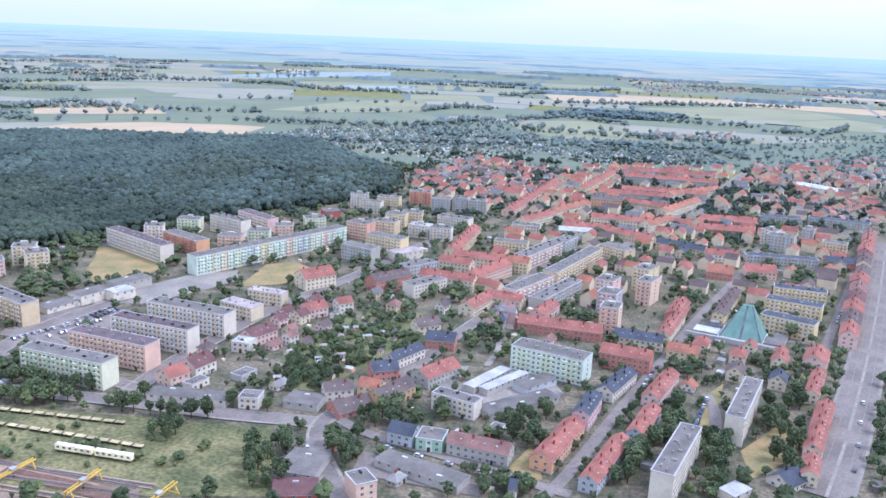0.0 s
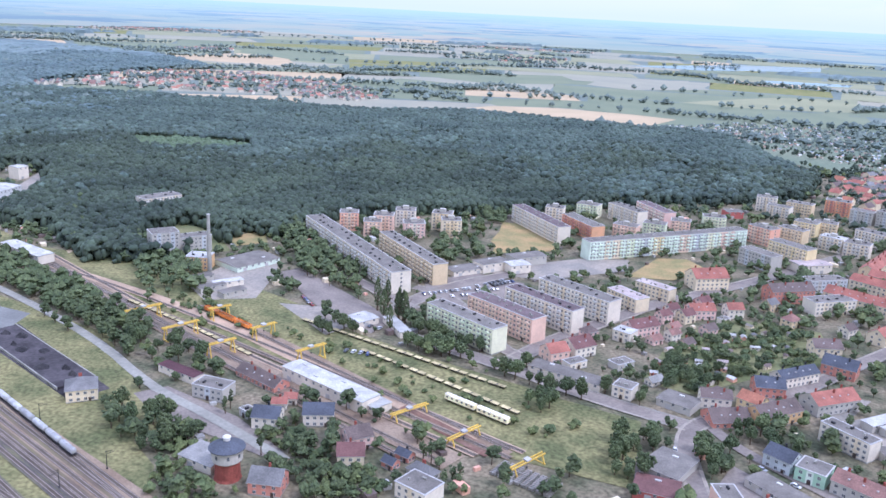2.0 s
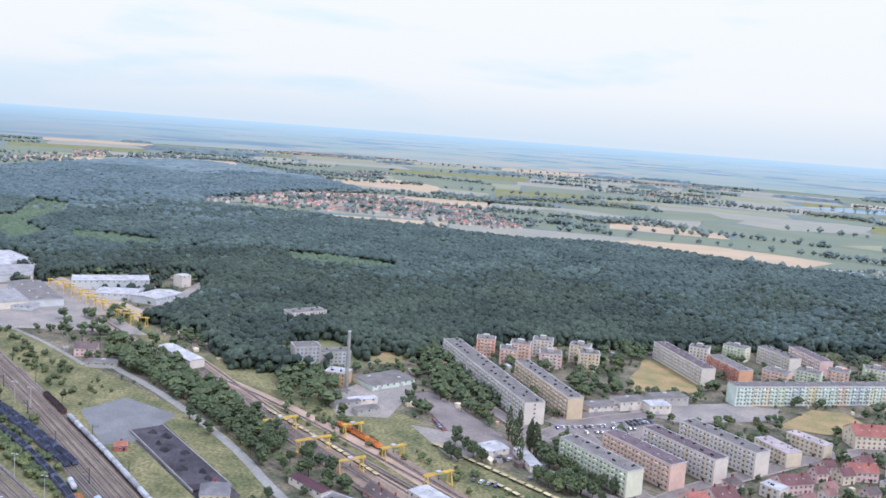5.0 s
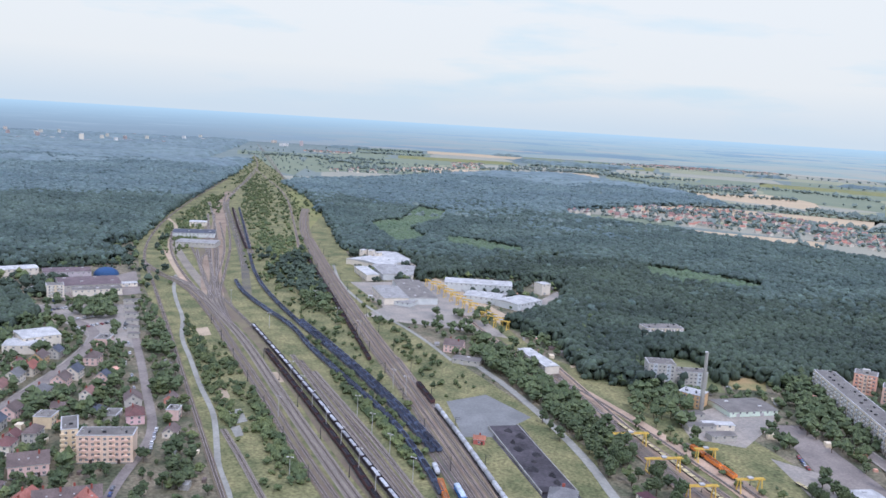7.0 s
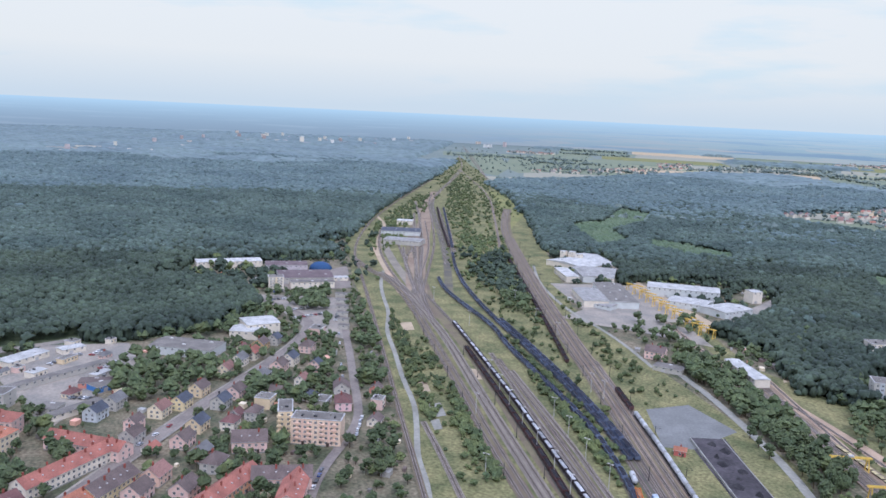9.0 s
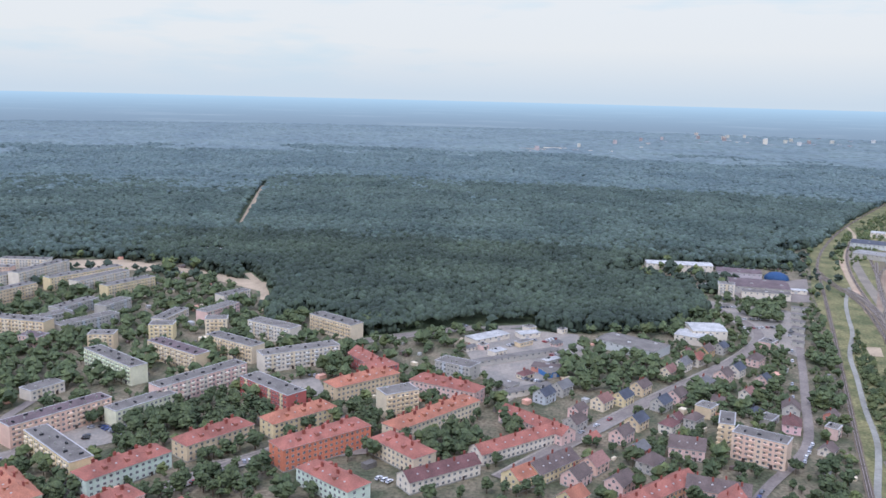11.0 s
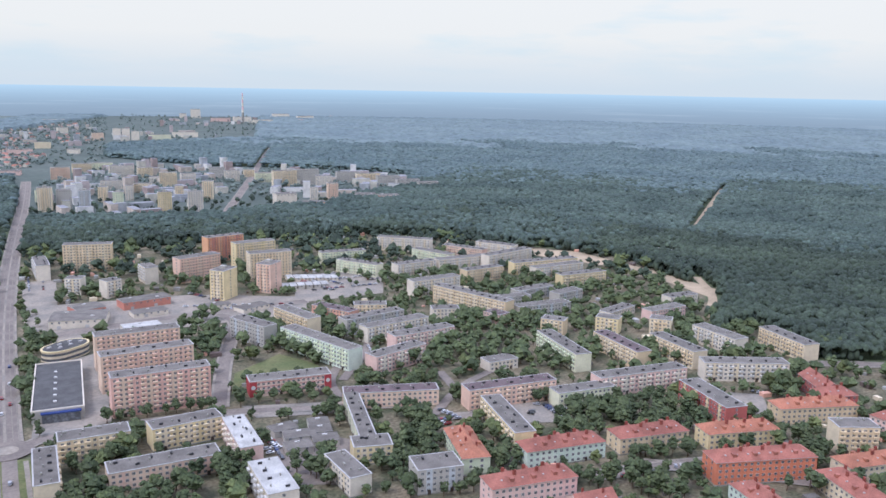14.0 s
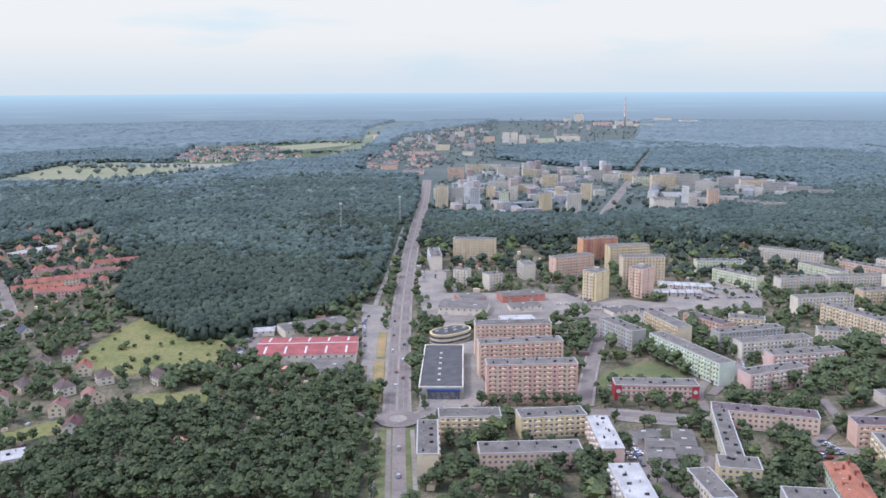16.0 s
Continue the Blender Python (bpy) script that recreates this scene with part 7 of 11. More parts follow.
hall(-224.4, 579.9, 55, 27.9, 14, 2, 'grey', 'bitumen')
slab(-195.4, 416.7, -19.6, 54.3, 12.1, 5, 'lemon', 'bitumen')
slab(-182.3, 444.4, -20.8, 53.8, 12.2, 5, 'salmon', 'roof_brown')
slab(-168.6, 471.1, -20.5, 55.4, 11, 5, 'white', 'roof_brown')
slab(-156.3, 502.3, -20.9, 58.1, 12.5, 5, 'white', 'bitumen')
slab(-131.1, 529.3, -29.8, 27.2, 12, 3, 'cream', 'roof_pale')
slab(-120, 558.4, -18.4, 26.4, 9.4, 3, 'cream', 'roof_pale')
slab(-141.7, 681.3, 51.4, 158, 12, 5, 'pastel', 'bitumen')
slab(-251.4, 675.7, -39.6, 82.7, 11.9, 5, 'white', 'roof_brown')
point(-252.7, 717.1, 10.7, 16.3, 13, 5, 'white', 'bitumen')
slab(-218.7, 695, -38.6, 48.6, 12.8, 4, 'orange', 'bitumen')
point(-234.9, 761.7, -2.5, 20.5, 14, 4, 'lemon', 'bitumen')
slab(-197.1, 758.6, -33.6, 41.2, 12, 5, 'white', 'bitumen')
slab(-175.8, 777.3, -44, 49, 12, 5, 'rose', 'roof_brown')
point(-182.2, 703.3, -1.5, 20.3, 13, 4, 'salmon', 'bitumen')
point(-163.4, 727.2, 3.9, 19.1, 13, 4, 'lime', 'bitumen')
point(-146.5, 752, 10.7, 17.1, 13, 4, 'salmon', 'bitumen')
point(-124.3, 789.3, 18.4, 19.8, 13, 4, 'lime', 'bitumen')
hall(-117.5, 851.3, 31.8, 16.3, 14, 2, 'red', 'bitumen')
gabled(-94.5, 604.3, 39.6, 25.9, 17, 3, 'cream', 'tile_red')
point(-77.4, 763.4, -28.3, 22.5, 14, 5, 'terracotta', 'bitumen')
point(-54.6, 773.9, -21.3, 22.7, 13, 5, 'beige', 'bitumen')
point(-47.6, 822.5, -11.9, 20.2, 13, 4, 'yellow', 'bitumen')
point(-32.2, 832.8, -4.4, 19.9, 13, 4, 'beige', 'bitumen')
slab(-49.1, 713, -29.6, 35.7, 13, 5, 'yellow', 'bitumen')
slab(-69.1, 684.5, -32.6, 31.1, 13, 4, 'grey', 'bitumen')
point(-22.3, 777.1, -18.2, 19.7, 13, 4, 'white', 'membrane')
point(-2.8, 768, -9.6, 20.2, 13, 4, 'white', 'bitumen')
slab(10.4, 818.5, -27.1, 33.7, 13, 4, 'white', 'bitumen')
point(-93.4, 904.5, 3.1, 19.4, 13, 5, 'white', 'bitumen')
point(-27.9, 935.1, -3.6, 24, 14, 5, 'orange', 'bitumen')
slab(-61.4, 909.6, -10.6, 24.7, 13, 4, 'beige', 'bitumen')
slab(-77.9, 879.7, -12, 22.3, 12, 4, 'white', 'bitumen')
slab(-4, 912.2, -14.7, 21.1, 13, 4, 'grey', 'bitumen')
slab(17.7, 908.3, -23, 16.6, 13, 5, 'grey', 'bitumen')
slab(34.8, 895.1, -6.5, 19.4, 13, 5, 'grey', 'bitumen')
hall(-33.1, 696.3, 41.8, 28.2, 16, 2, 'white', 'roof_pale')
slab(-20, 648.3, 42, 30.8, 12, 3, 'bluegrey', 'bitumen')
# old town with red roofs
gabled(4.5, 614.5, -18.6, 42.9, 13, 3, 'cream', 'tile_red')
gabled(11, 659.5, -21.8, 26.8, 12, 3, 'cream', 'tile_red')
gabled(29.2, 677.7, -19.3, 41.4, 12, 3, 'cream', 'tile_red')
gabled(17.7, 738.7, 76.6, 95.2, 12, 3, 'beige', 'tile_red')
slab(59.6, 724.3, -14.7, 29.6, 12, 4, 'yellow', 'bitumen')
gabled(56.2, 670.3, -18.9, 29.9, 12, 3, 'yellow', 'tile_orange')
gabled(35.6, 638.3, 54.4, 49.5, 14, 3, 'salmon', 'tile_red')
gabled(24.6, 563.4, 62.3, 32.7, 12, 2, 'cream', 'tile_red')
gabled(45.3, 576.7, -24.1, 27.3, 12, 2, 'cream', 'tile_red')
slab(63.7, 598.1, 54, 54.3, 12, 4, 'rose', 'bitumen')
slab(107.5, 671.3, 60, 100.1, 12, 4, 'beige', 'bitumen')
slab(83.8, 593.3, 57.3, 64.5, 12, 3, 'grey', 'bitumen')
slab(83.3, 705, 57.3, 71, 13, 4, 'rose', 'bitumen')
slab(109.1, 742.5, 59.2, 28.2, 13, 4, 'bluegrey', 'bitumen')
hall(128.3, 809.5, -6.8, 32.5, 20, 2, 'white', 'membrane')
slab(80.1, 809, -10.4, 27.5, 12, 3, 'white', 'bitumen')
slab(-12.7, 598.6, 43.7, 32.4, 13, 3, 'white', 'bitumen')
gabled(-39.7, 606.9, 41.1, 33.1, 13, 3, 'brick', 'tile_brown')
gabled(77.7, 520.3, -16.4, 53.9, 13, 2, 'brick', 'tile_red')
gabled(71.2, 553.5, 62.9, 29.5, 11, 2, 'rose', 'tile_red')
gabled(110, 466.9, -22.6, 29.2, 13, 3, 'brick', 'tile_red')
gabled(125.4, 505, -18.9, 30.2, 12, 2, 'cream', 'slate')
gabled(94.6, 852.3, 51.7, 58.9, 12, 3, 'cream', 'tile_red')
gabled(136.4, 912.8, 51.5, 72.3, 12, 3, 'cream', 'tile_orange')
gabled(183.5, 952.5, -10.2, 34.7, 12, 4, 'orange', 'bitumen')
gabled(142.5, 825.1, -2.4, 44.5, 12, 2, 'white', 'tile_red')
gabled(104.7, 996.9, 70.4, 233, 12, 2, 'salmon', 'tile_red')
gabled(199.2, 1108, 66.2, 165.5, 12, 3, 'beige', 'tile_red')
gabled(304, 1138.5, -14.5, 122, 12, 3, 'grey', 'tile_red')
gabled(316, 1202.6, -12.8, 128.8, 12, 3, 'rose', 'tile_red')
gabled(227.9, 1010.1, -13.2, 83.1, 12, 3, 'grey', 'tile_red')
gabled(181.5, 856.1, -15.7, 60, 12, 3, 'cream', 'tile_red')
gabled(219.8, 855.1, 44.6, 48.2, 12, 3, 'cream', 'tile_orange')
gabled(225.3, 950.3, -32.6, 60.1, 12, 3, 'beige', 'tile_red')
gabled(266.6, 948.8, 52.9, 98.2, 12, 3, 'cream', 'tile_orange')
gabled(309.8, 1048.5, 36.9, 94.9, 12, 3, 'cream', 'tile_orange')
gabled(270.1, 1039, -8.9, 102.1, 12, 3, 'grey', 'tile_red')
gabled(176.5, 802.5, -42.3, 59.5, 12, 2, 'beige', 'tile_red')
slab(152, 720.6, -52.6, 29.4, 14, 4, 'beige', 'bitumen')
gabled(285.6, 841.1, -8.6, 53.9, 14, 2, 'brick', 'tile_red')
gabled(301.8, 886.8, -5.5, 58.3, 16, 2, 'brick', 'tile_red')
gabled(219.4, 759.3, -34.6, 45.3, 12, 2, 'beige', 'slate')
gabled(248.4, 734.3, -10.6, 28.9, 12, 2, 'white', 'tile_red')
gabled(229.4, 676.4, -21.1, 20.4, 16, 2, 'brick', 'tile_orange')
gabled(264.7, 684.2, -7.3, 24.8, 16, 2, 'salmon', 'tile_red')
gabled(148.1, 485.3, -17.4, 18.4, 11, 2, 'yellow', 'tile_orange')
point(319, 808.1, -46.6, 14.4, 13, 5, 'white', 'bitumen')
point(319.6, 783.3, -30.9, 24.3, 13, 5, 'grey', 'bitumen')
point(360.6, 819.1, -34.1, 10.5, 12, 5, 'grey', 'bitumen')
slab(367.4, 775.4, -27.2, 21.7, 13, 4, 'cream', 'bitumen')
slab(369.9, 918.8, -7.9, 44.6, 14, 2, 'grey', 'slate')
slab(432.7, 912.7, -25.7, 62, 14, 2, 'grey', 'slate')
hall(508.2, 1140.3, -55.4, 68.7, 30, 2, 'white', 'membrane')
slab(301, 732.6, -9, 62.1, 12, 2, 'grey', 'slate')
gabled(351.6, 726.4, -15.3, 27.5, 12, 2, 'brick', 'slate')
slab(269.1, 611.5, -19.5, 37.1, 12, 4, 'yellow', 'slate')
slab(251.2, 577, -30.1, 37.9, 12, 4, 'yellow', 'slate')
slab(232.7, 538.1, -36.3, 34.7, 12, 4, 'yellow', 'slate')
# five small towers
point(111.9, 531.4, -20.3, 12.5, 15.5, 6, 'peach', 'bitumen')
point(116.9, 563.8, -27.1, 13.6, 16.9, 6, 'lilac', 'bitumen')
point(121.7, 597.3, -30.6, 13.8, 16.9, 6, 'rose', 'bitumen')
point(151.6, 599.1, -32.2, 11.1, 20, 6, 'peach', 'bitumen')
point(157.7, 633.5, -38.1, 13.2, 19.1, 6, 'yellow', 'bitumen')
# gabled rows and slabs along the streets
slab(105.7, 337.3, 62.2, 52.8, 9.6, 5, 'white', 'bitumen')
slab(154.9, 396.2, 62.1, 55.9, 8.9, 5, 'white', 'bitumen')
gabled(76, 342.3, 61.9, 47.3, 8.5, 2, 'bluegrey', 'tile_red')
gabled(102.2, 383.2, 63, 34.5, 8.7, 2, 'bluegrey', 'tile_red')
gabled(121.3, 429.1, 60.4, 40.8, 9.1, 2, 'rose', 'tile_red')
gabled(75.5, 392.7, 66.1, 26.6, 8.4, 3, 'pink', 'slate')
gabled(97.8, 431.4, 57.7, 35.1, 9.6, 2, 'white', 'slate')
gabled(56.9, 358, 62.8, 44.5, 10.5, 2, 'orange', 'tile_red')
gabled(167.6, 343.2, 64.4, 19.3, 7, 2, 'cream', 'tile_red')
gabled(189.7, 386.2, 61.2, 61.7, 8.3, 2, 'salmon', 'tile_red')
gabled(210.5, 441.4, 60.9, 38.2, 7, 2, 'cream', 'tile_red')
gabled(228.6, 483.1, 60.3, 22.6, 13, 2, 'rose', 'tile_red')
gabled(267.4, 525.4, 62.3, 27.1, 11, 3, 'rose', 'tile_red')
gabled(280.7, 551.9, 62.3, 27.1, 12, 3, 'cream', 'tile_brown')
gabled(294.1, 578.3, 62.3, 27.1, 13, 3, 'salmon', 'tile_red')
gabled(308.7, 604.1, 62.3, 27.1, 11, 3, 'grey', 'tile_wine')
gabled(322.1, 630.5, 62.3, 27.1, 12, 3, 'rose', 'tile_salmon')
gabled(335.4, 657, 62.3, 27.1, 13, 3, 'brick', 'tile_red')
gabled(350, 682.7, 62.3, 27.1, 11, 3, 'beige', 'tile_brown')
gabled(367.2, 717.1, 62.1, 24.2, 11, 3, 'cream', 'tile_brown')
gabled(379, 740.3, 62.1, 24.2, 12, 3, 'grey', 'tile_wine')
gabled(390.7, 763.6, 62.1, 24.2, 13, 3, 'brick', 'tile_red')
gabled(403.8, 786.1, 62.1, 24.2, 11, 3, 'rose', 'tile_red')
gabled(415.5, 809.3, 62.1, 24.2, 12, 3, 'salmon', 'tile_red')
gabled(427.3, 832.6, 62.1, 24.2, 13, 3, 'rose', 'tile_salmon')
gabled(207.5, 588.2, 62.9, 72.4, 8.6, 2, 'yellow', 'tile_brown')
gabled(153.6, 534.6, 64.1, 53.5, 8.7, 2, 'cream', 'tile_red')
gabled(166.8, 569.2, 64.9, 37.2, 11, 2, 'brick', 'tile_red')
slab(63.8, 452.2, -28.6, 43.5, 15.3, 5, 'mint', 'bitumen')
slab(9.8, 395.6, -29.9, 24.4, 8.8, 3, 'white', 'bitumen')
hall(-5.4, 331.1, -29.7, 41.5, 11.6, 1, 'grey', 'bitumen')
slab(-29.7, 311, 30.1, 9.2, 11.6, 3, 'salmon', 'bitumen')
gabled(20.6, 350.5, -20.1, 28.8, 11, 2, 'grey', 'tile_salmon')
gabled(-24.1, 406.3, 53.4, 25.7, 12.3, 2, 'sand', 'tile_brown')
gabled(-1.3, 436.3, 48.8, 26.9, 13, 2, 'grey', 'tile_red')
gabled(1.1, 488.1, -9.2, 17.7, 13, 2, 'brick', 'slate')
gabled(-20.2, 460.2, 53.3, 26.6, 10, 2, 'white', 'slate')
gabled(-30.6, 437.2, 21.7, 14.8, 12, 2, 'brick', 'slate')
gabled(-34.7, 413.3, -20, 11.7, 10, 2, 'yellow', 'tile_orange')
gabled(-14.6, 361.8, -22.1, 12.4, 11, 2, 'bluegrey', 'slate')
slab(-1.6, 357.6, -13, 12.5, 12, 2, 'green', 'bitumen')
gabled(-51.9, 407.5, 19.7, 14.7, 10, 2, 'white', 'tile_brown')
hall(-67, 397, -11.7, 17.9, 14, 1, 'grey', 'bitumen')
gabled(-140.4, 417.1, 53.6, 12.3, 12, 2, 'salmon', 'tile_red')
hall(-125.3, 396.7, -5.7, 41.1, 11, 1, 'white', 'bitumen')
gabled(-132.3, 432.7, 59.5, 15.1, 14, 2, 'white', 'tile_wine')
slab(-115.1, 468.5, -12.3, 11.4, 10, 2, 'white', 'membrane')
gabled(-110.3, 484.6, 54.2, 20.2, 12, 2, 'rose', 'tile_wine')
slab(-93.4, 392.8, -5.8, 10.1, 10, 2, 'white', 'bitumen')
gabled(-67, 551.1, 35, 10.8, 10, 2, 'white', 'tile_red')
gabled(-85.2, 536.2, 37, 16.8, 11, 2, 'rose', 'tile_red')
gabled(-9.2, 513.9, 26.8, 15.9, 12, 2, 'cream', 'tile_brown')
gabled(-43.7, 392.2, 35.9, 19.2, 14, 1, 'brick', 'tile_brown')
hall(42.2, 404.2, 33.5, 44.7, 12, 1, 'grey', 'bitumen')
hall(53.1, 431.7, 40.4, 24.3, 10, 1, 'bluegrey', 'bitumen')
hall(27.2, 434.9, 52.8, 35.5, 7, 1, 'grey', 'membrane')
hall(36.3, 431.4, 46.9, 35.3, 6, 1, 'grey', 'membrane')
gabled(33.2, 315.5, -13.8, 2.8, 9, 2, 'white', 'slate')
gabled(154.9, 336.4, 36, 13.6, 12, 1, 'white', 'slate')
hall(127.9, 324.4, 36.8, 11.9, 8, 1, 'white', 'membrane')
house(164.4, 502, -115.7, 15, 11, 2, 'cream', 'tile_red')
house(181.9, 484.9, -115.7, 15, 11, 2, 'cream', 'tile_red')
house(204.6, 478.3, -115.7, 15, 11, 2, 'cream', 'tile_red')
house(171.3, 457.5, -115.7, 15, 11, 2, 'cream', 'tile_brown')
house(192, 447.4, -115.7, 15, 11, 2, 'cream', 'slate')
house(173.9, 706.3, -115.7, 15, 11, 2, 'cream', 'tile_red')
house(150.9, 688.2, -115.7, 15, 11, 2, 'cream', 'tile_wine')
house(194.2, 709.5, -115.7, 15, 11, 2, 'cream', 'tile_brown')
house(205.5, 696.6, -115.7, 15, 11, 2, 'cream', 'tile_red')
house(215, 741.9, -115.7, 15, 11, 2, 'cream', 'slate')
hall(-56.5, 310.9, 7.2, 17.9, 14, 1, 'red', 'tile_wine')
hall(-56.2, 332.1, -11.5, 16.9, 22, 1, 'grey', 'bitumen')
# villas and small houses among the gardens
house(-134.1, 458, 59.5, 10, 9, 2, 'rose', 'tile_brown')
house(-98.9, 474, 59.5, 9, 8, 1, 'rose', 'tile_salmon')
house(-91.2, 522.3, 59.5, 11, 10, 2, 'cream', 'tile_wine')
house(-73.7, 503.7, 59.5, 10, 9, 2, 'rose', 'tile_brown')
house(-94.3, 501.2, 59.5, 9, 8, 1, 'cream', 'tile_salmon')
house(-105.3, 427.2, 59.5, 12, 8, 1, 'grey', 'bitumen')
house(-127.2, 413.2, 59.5, 12, 7, 1, 'white', 'bitumen')
house(-84.2, 415.9, 59.5, 10, 7, 1, 'white', 'roof_sky')
house(-81.2, 479.7, 59.5, 9, 8, 1, 'rose', 'tile_brown')
house(-87.4, 554.7, 59.5, 11, 10, 2, 'rose', 'tile_wine')
house(-31.8, 552.5, 59.5, 11, 10, 2, 'beige', 'tile_salmon')
house(40.1, 530.9, 59.5, 12, 10, 2, 'grey', 'slate')
house(68.7, 503.2, 59.5, 9, 8, 1, 'rose', 'tile_salmon')
house(-103.2, 513.2, 59.5, 10, 9, 2, 'rose', 'tile_wine')
house(-90.6, 483.1, 59.5, 9, 8, 2, 'white', 'tile_salmon')
house(-69.4, 532.1, 59.5, 7, 5, 1, 'white', 'bitumen')
house(-47.5, 578, 59.5, 10, 9, 2, 'beige', 'tile_grey')
house(1, 554.9, 59.5, 10, 9, 2, 'white', 'tile_brown')
house(103.6, 565.3, 59.5, 10, 8, 1, 'brick', 'tile_brown')
house(139.1, 437.5, 59.5, 10, 9, 1, 'white', 'tile_orange')
house(209.8, 490.9, 59.5, 10, 9, 2, 'salmon', 'tile_red')
house(194.2, 500.1, 59.5, 9, 9, 2, 'cream', 'tile_red')
house(-101.9, 528.3, 59.5, 10, 9, 2, 'white', 'tile_wine')
house(29.2, 373.9, 59.5, 8, 6, 1, 'white', 'bitumen')
house(-15.7, 323.4, 59.5, 9, 6, 1, 'grey', 'roof_sky')
# railway side: halls, sheds, houses, hospital and factories
hall(-219.2, 314.8, -12.3, 57, 11.9, 2, 'white', 'membrane')
hall(-191.8, 312.1, -15, 12.8, 10.9, 1, 'white', 'membrane')
hall(-291.9, 289.1, -5.4, 26.2, 6.6, 1, 'white', 'roof_wine')
slab(-263, 281.3, 8.5, 16.9, 11, 2, 'grey', 'bitumen')
gabled(-254, 306.3, -11.8, 29.6, 10, 1, 'brick', 'tile_brown')
gabled(-223.1, 272.5, 23.2, 12.1, 11, 2, 'white', 'slate')
gabled(-205.9, 287.4, 31.6, 13.6, 11, 2, 'white', 'slate')
gabled(-179.7, 278.7, 55.6, 11.1, 11, 2, 'rose', 'tile_brown')
gabled(-173.5, 264.9, 33, 11, 11, 2, 'cream', 'tile_wine')
gabled(-229.3, 288.9, 29, 6.9, 6, 1, 'white', 'tile_red')
gabled(-228, 295.9, 27.3, 5.9, 6, 1, 'white', 'tile_red')
hall(-223.6, 233.7, -1.8, 18, 13.7, 1, 'white', 'roof_sky')
hipped(-313.5, 247.4, 49.4, 13.8, 13, 2, 'cream', 'tile_grey')
slab(-453.2, 437, 59.4, 19.7, 16, 6, 'grey', 'bitumen')
slab(-442.9, 456.9, 60.8, 23.7, 12, 4, 'grey', 'bitumen')
slab(-558.9, 535.9, 74.7, 36.1, 16, 4, 'white', 'bitumen')
slab(-410.2, 428.7, 24.2, 16.4, 14, 3, 'sand', 'membrane')
hall(-389.2, 454.7, 76.9, 37.2, 26, 1, 'mint', 'bitumen')
hall(-389.3, 406.8, 74.6, 16.4, 8, 1, 'grey', 'bitumen')
hall(-370.4, 396, 72.3, 18.5, 8, 1, 'grey', 'bitumen')
hall(-352.9, 396.5, 74.1, 16.9, 8, 1, 'grey', 'bitumen')
hall(-367.9, 409.1, 63.8, 19.8, 7, 1, 'white', 'membrane')
hall(-257.9, 403.1, 70.7, 14.8, 14, 1, 'white', 'membrane')
hall(-235, 405.5, -36.9, 27.5, 7, 1, 'white', 'membrane')
hall(-522.7, 376.1, -8.1, 49.8, 11.6, 2, 'white', 'membrane')
hall(-789.3, 479.6, 59.3, 74.1, 30, 3, 'steel', 'membrane')
hall(-740.6, 459.1, 43.5, 38.8, 30, 2, 'steel', 'membrane')
hall(-709.1, 480.7, 108.1, 40.1, 30, 2, 'steel', 'membrane')
hall(-756.7, 543, 93.7, 11.9, 14, 4, 'white', 'membrane')
hall(-951.1, 426, 114.1, 41.4, 60, 2, 'white', 'membrane')
hall(-968.7, 458.1, -6.5, 80.5, 36.6, 2, 'white', 'membrane')
hall(-890.4, 417, -12, 62.1, 28.1, 2, 'steel', 'roof_sky')
hall(-887.2, 431, 61.3, 31.1, 66.7, 2, 'white', 'roof_sky')
hall(-782.1, 396.5, -14.9, 94.1, 29.7, 2, 'steel', 'bitumen')
hall(-772.9, 365.3, -12, 60.9, 26.9, 2, 'white', 'roof_sky')
hall(-889.1, 388, -7.6, 54.1, 15.1, 2, 'white', 'membrane')
hall(-746.5, 366.7, 35.8, 27.7, 21.4, 1, 'steel', 'roof_sky')
hall(-1001.6, 431, 39.8, 6.3, 9, 4, 'white', 'membrane')
hall(-996.1, 440, 39.8, 6.3, 9, 4, 'white', 'membrane')
hall(-978.7, 442.4, 39.9, 6.2, 9, 4, 'white', 'membrane')
gabled(-577.6, 332.2, 48.2, 15.4, 12, 2, 'rose', 'tile_brown')
hall(-544.2, 325.5, 44.2, 21.6, 12, 1, 'grey', 'bitumen')
gabled(-398.8, 250.1, 55.2, 6.6, 5, 1, 'red', 'tile_orange')
dock(-371, 266, -14.3, 93, 19.5, 0, 'grey', 'bitumen')
# rail depot and works at the forest edge
hall(-1127, 247.2, 62.3, 51.5, 30, 2, 'grey', 'roof_sky')
hall(-1218.5, 262, 74.7, 57.2, 40, 2, 'steel', 'slate')
hall(-1323.5, 290.2, 73, 25.1, 20, 2, 'white', 'membrane')
hall(-968.0, 10.5, 98.0, 72, 22, 2, 'white', 'membrane')
hall(-950.5, 73.4, 88.6, 46, 26, 2, 'lilac', 'roof_brown')
slab(-850.1, 55.4, 91.0, 15, 13, 4, 'white', 'bitumen')
hall(-888.0, 88.0, 91.0, 56, 44, 2, 'grey', 'roof_brown')
hall(-851.0, 92.0, 91.0, 44, 14, 2, 'white', 'bitumen')
hall(-884.8, 125.4, 91.0, 16, 10, 1, 'white', 'membrane')
hall(-805.4, 116, 77.2, 11.7, 6, 1, 'grey', 'bitumen')
hall(-778, 112.6, 76.6, 11, 6, 1, 'grey', 'bitumen')
hall(-752.3, 109.5, 76.1, 10.4, 6, 1, 'grey', 'bitumen')
hall(-728.1, 106.5, 75.6, 9.7, 6, 1, 'grey', 'bitumen')
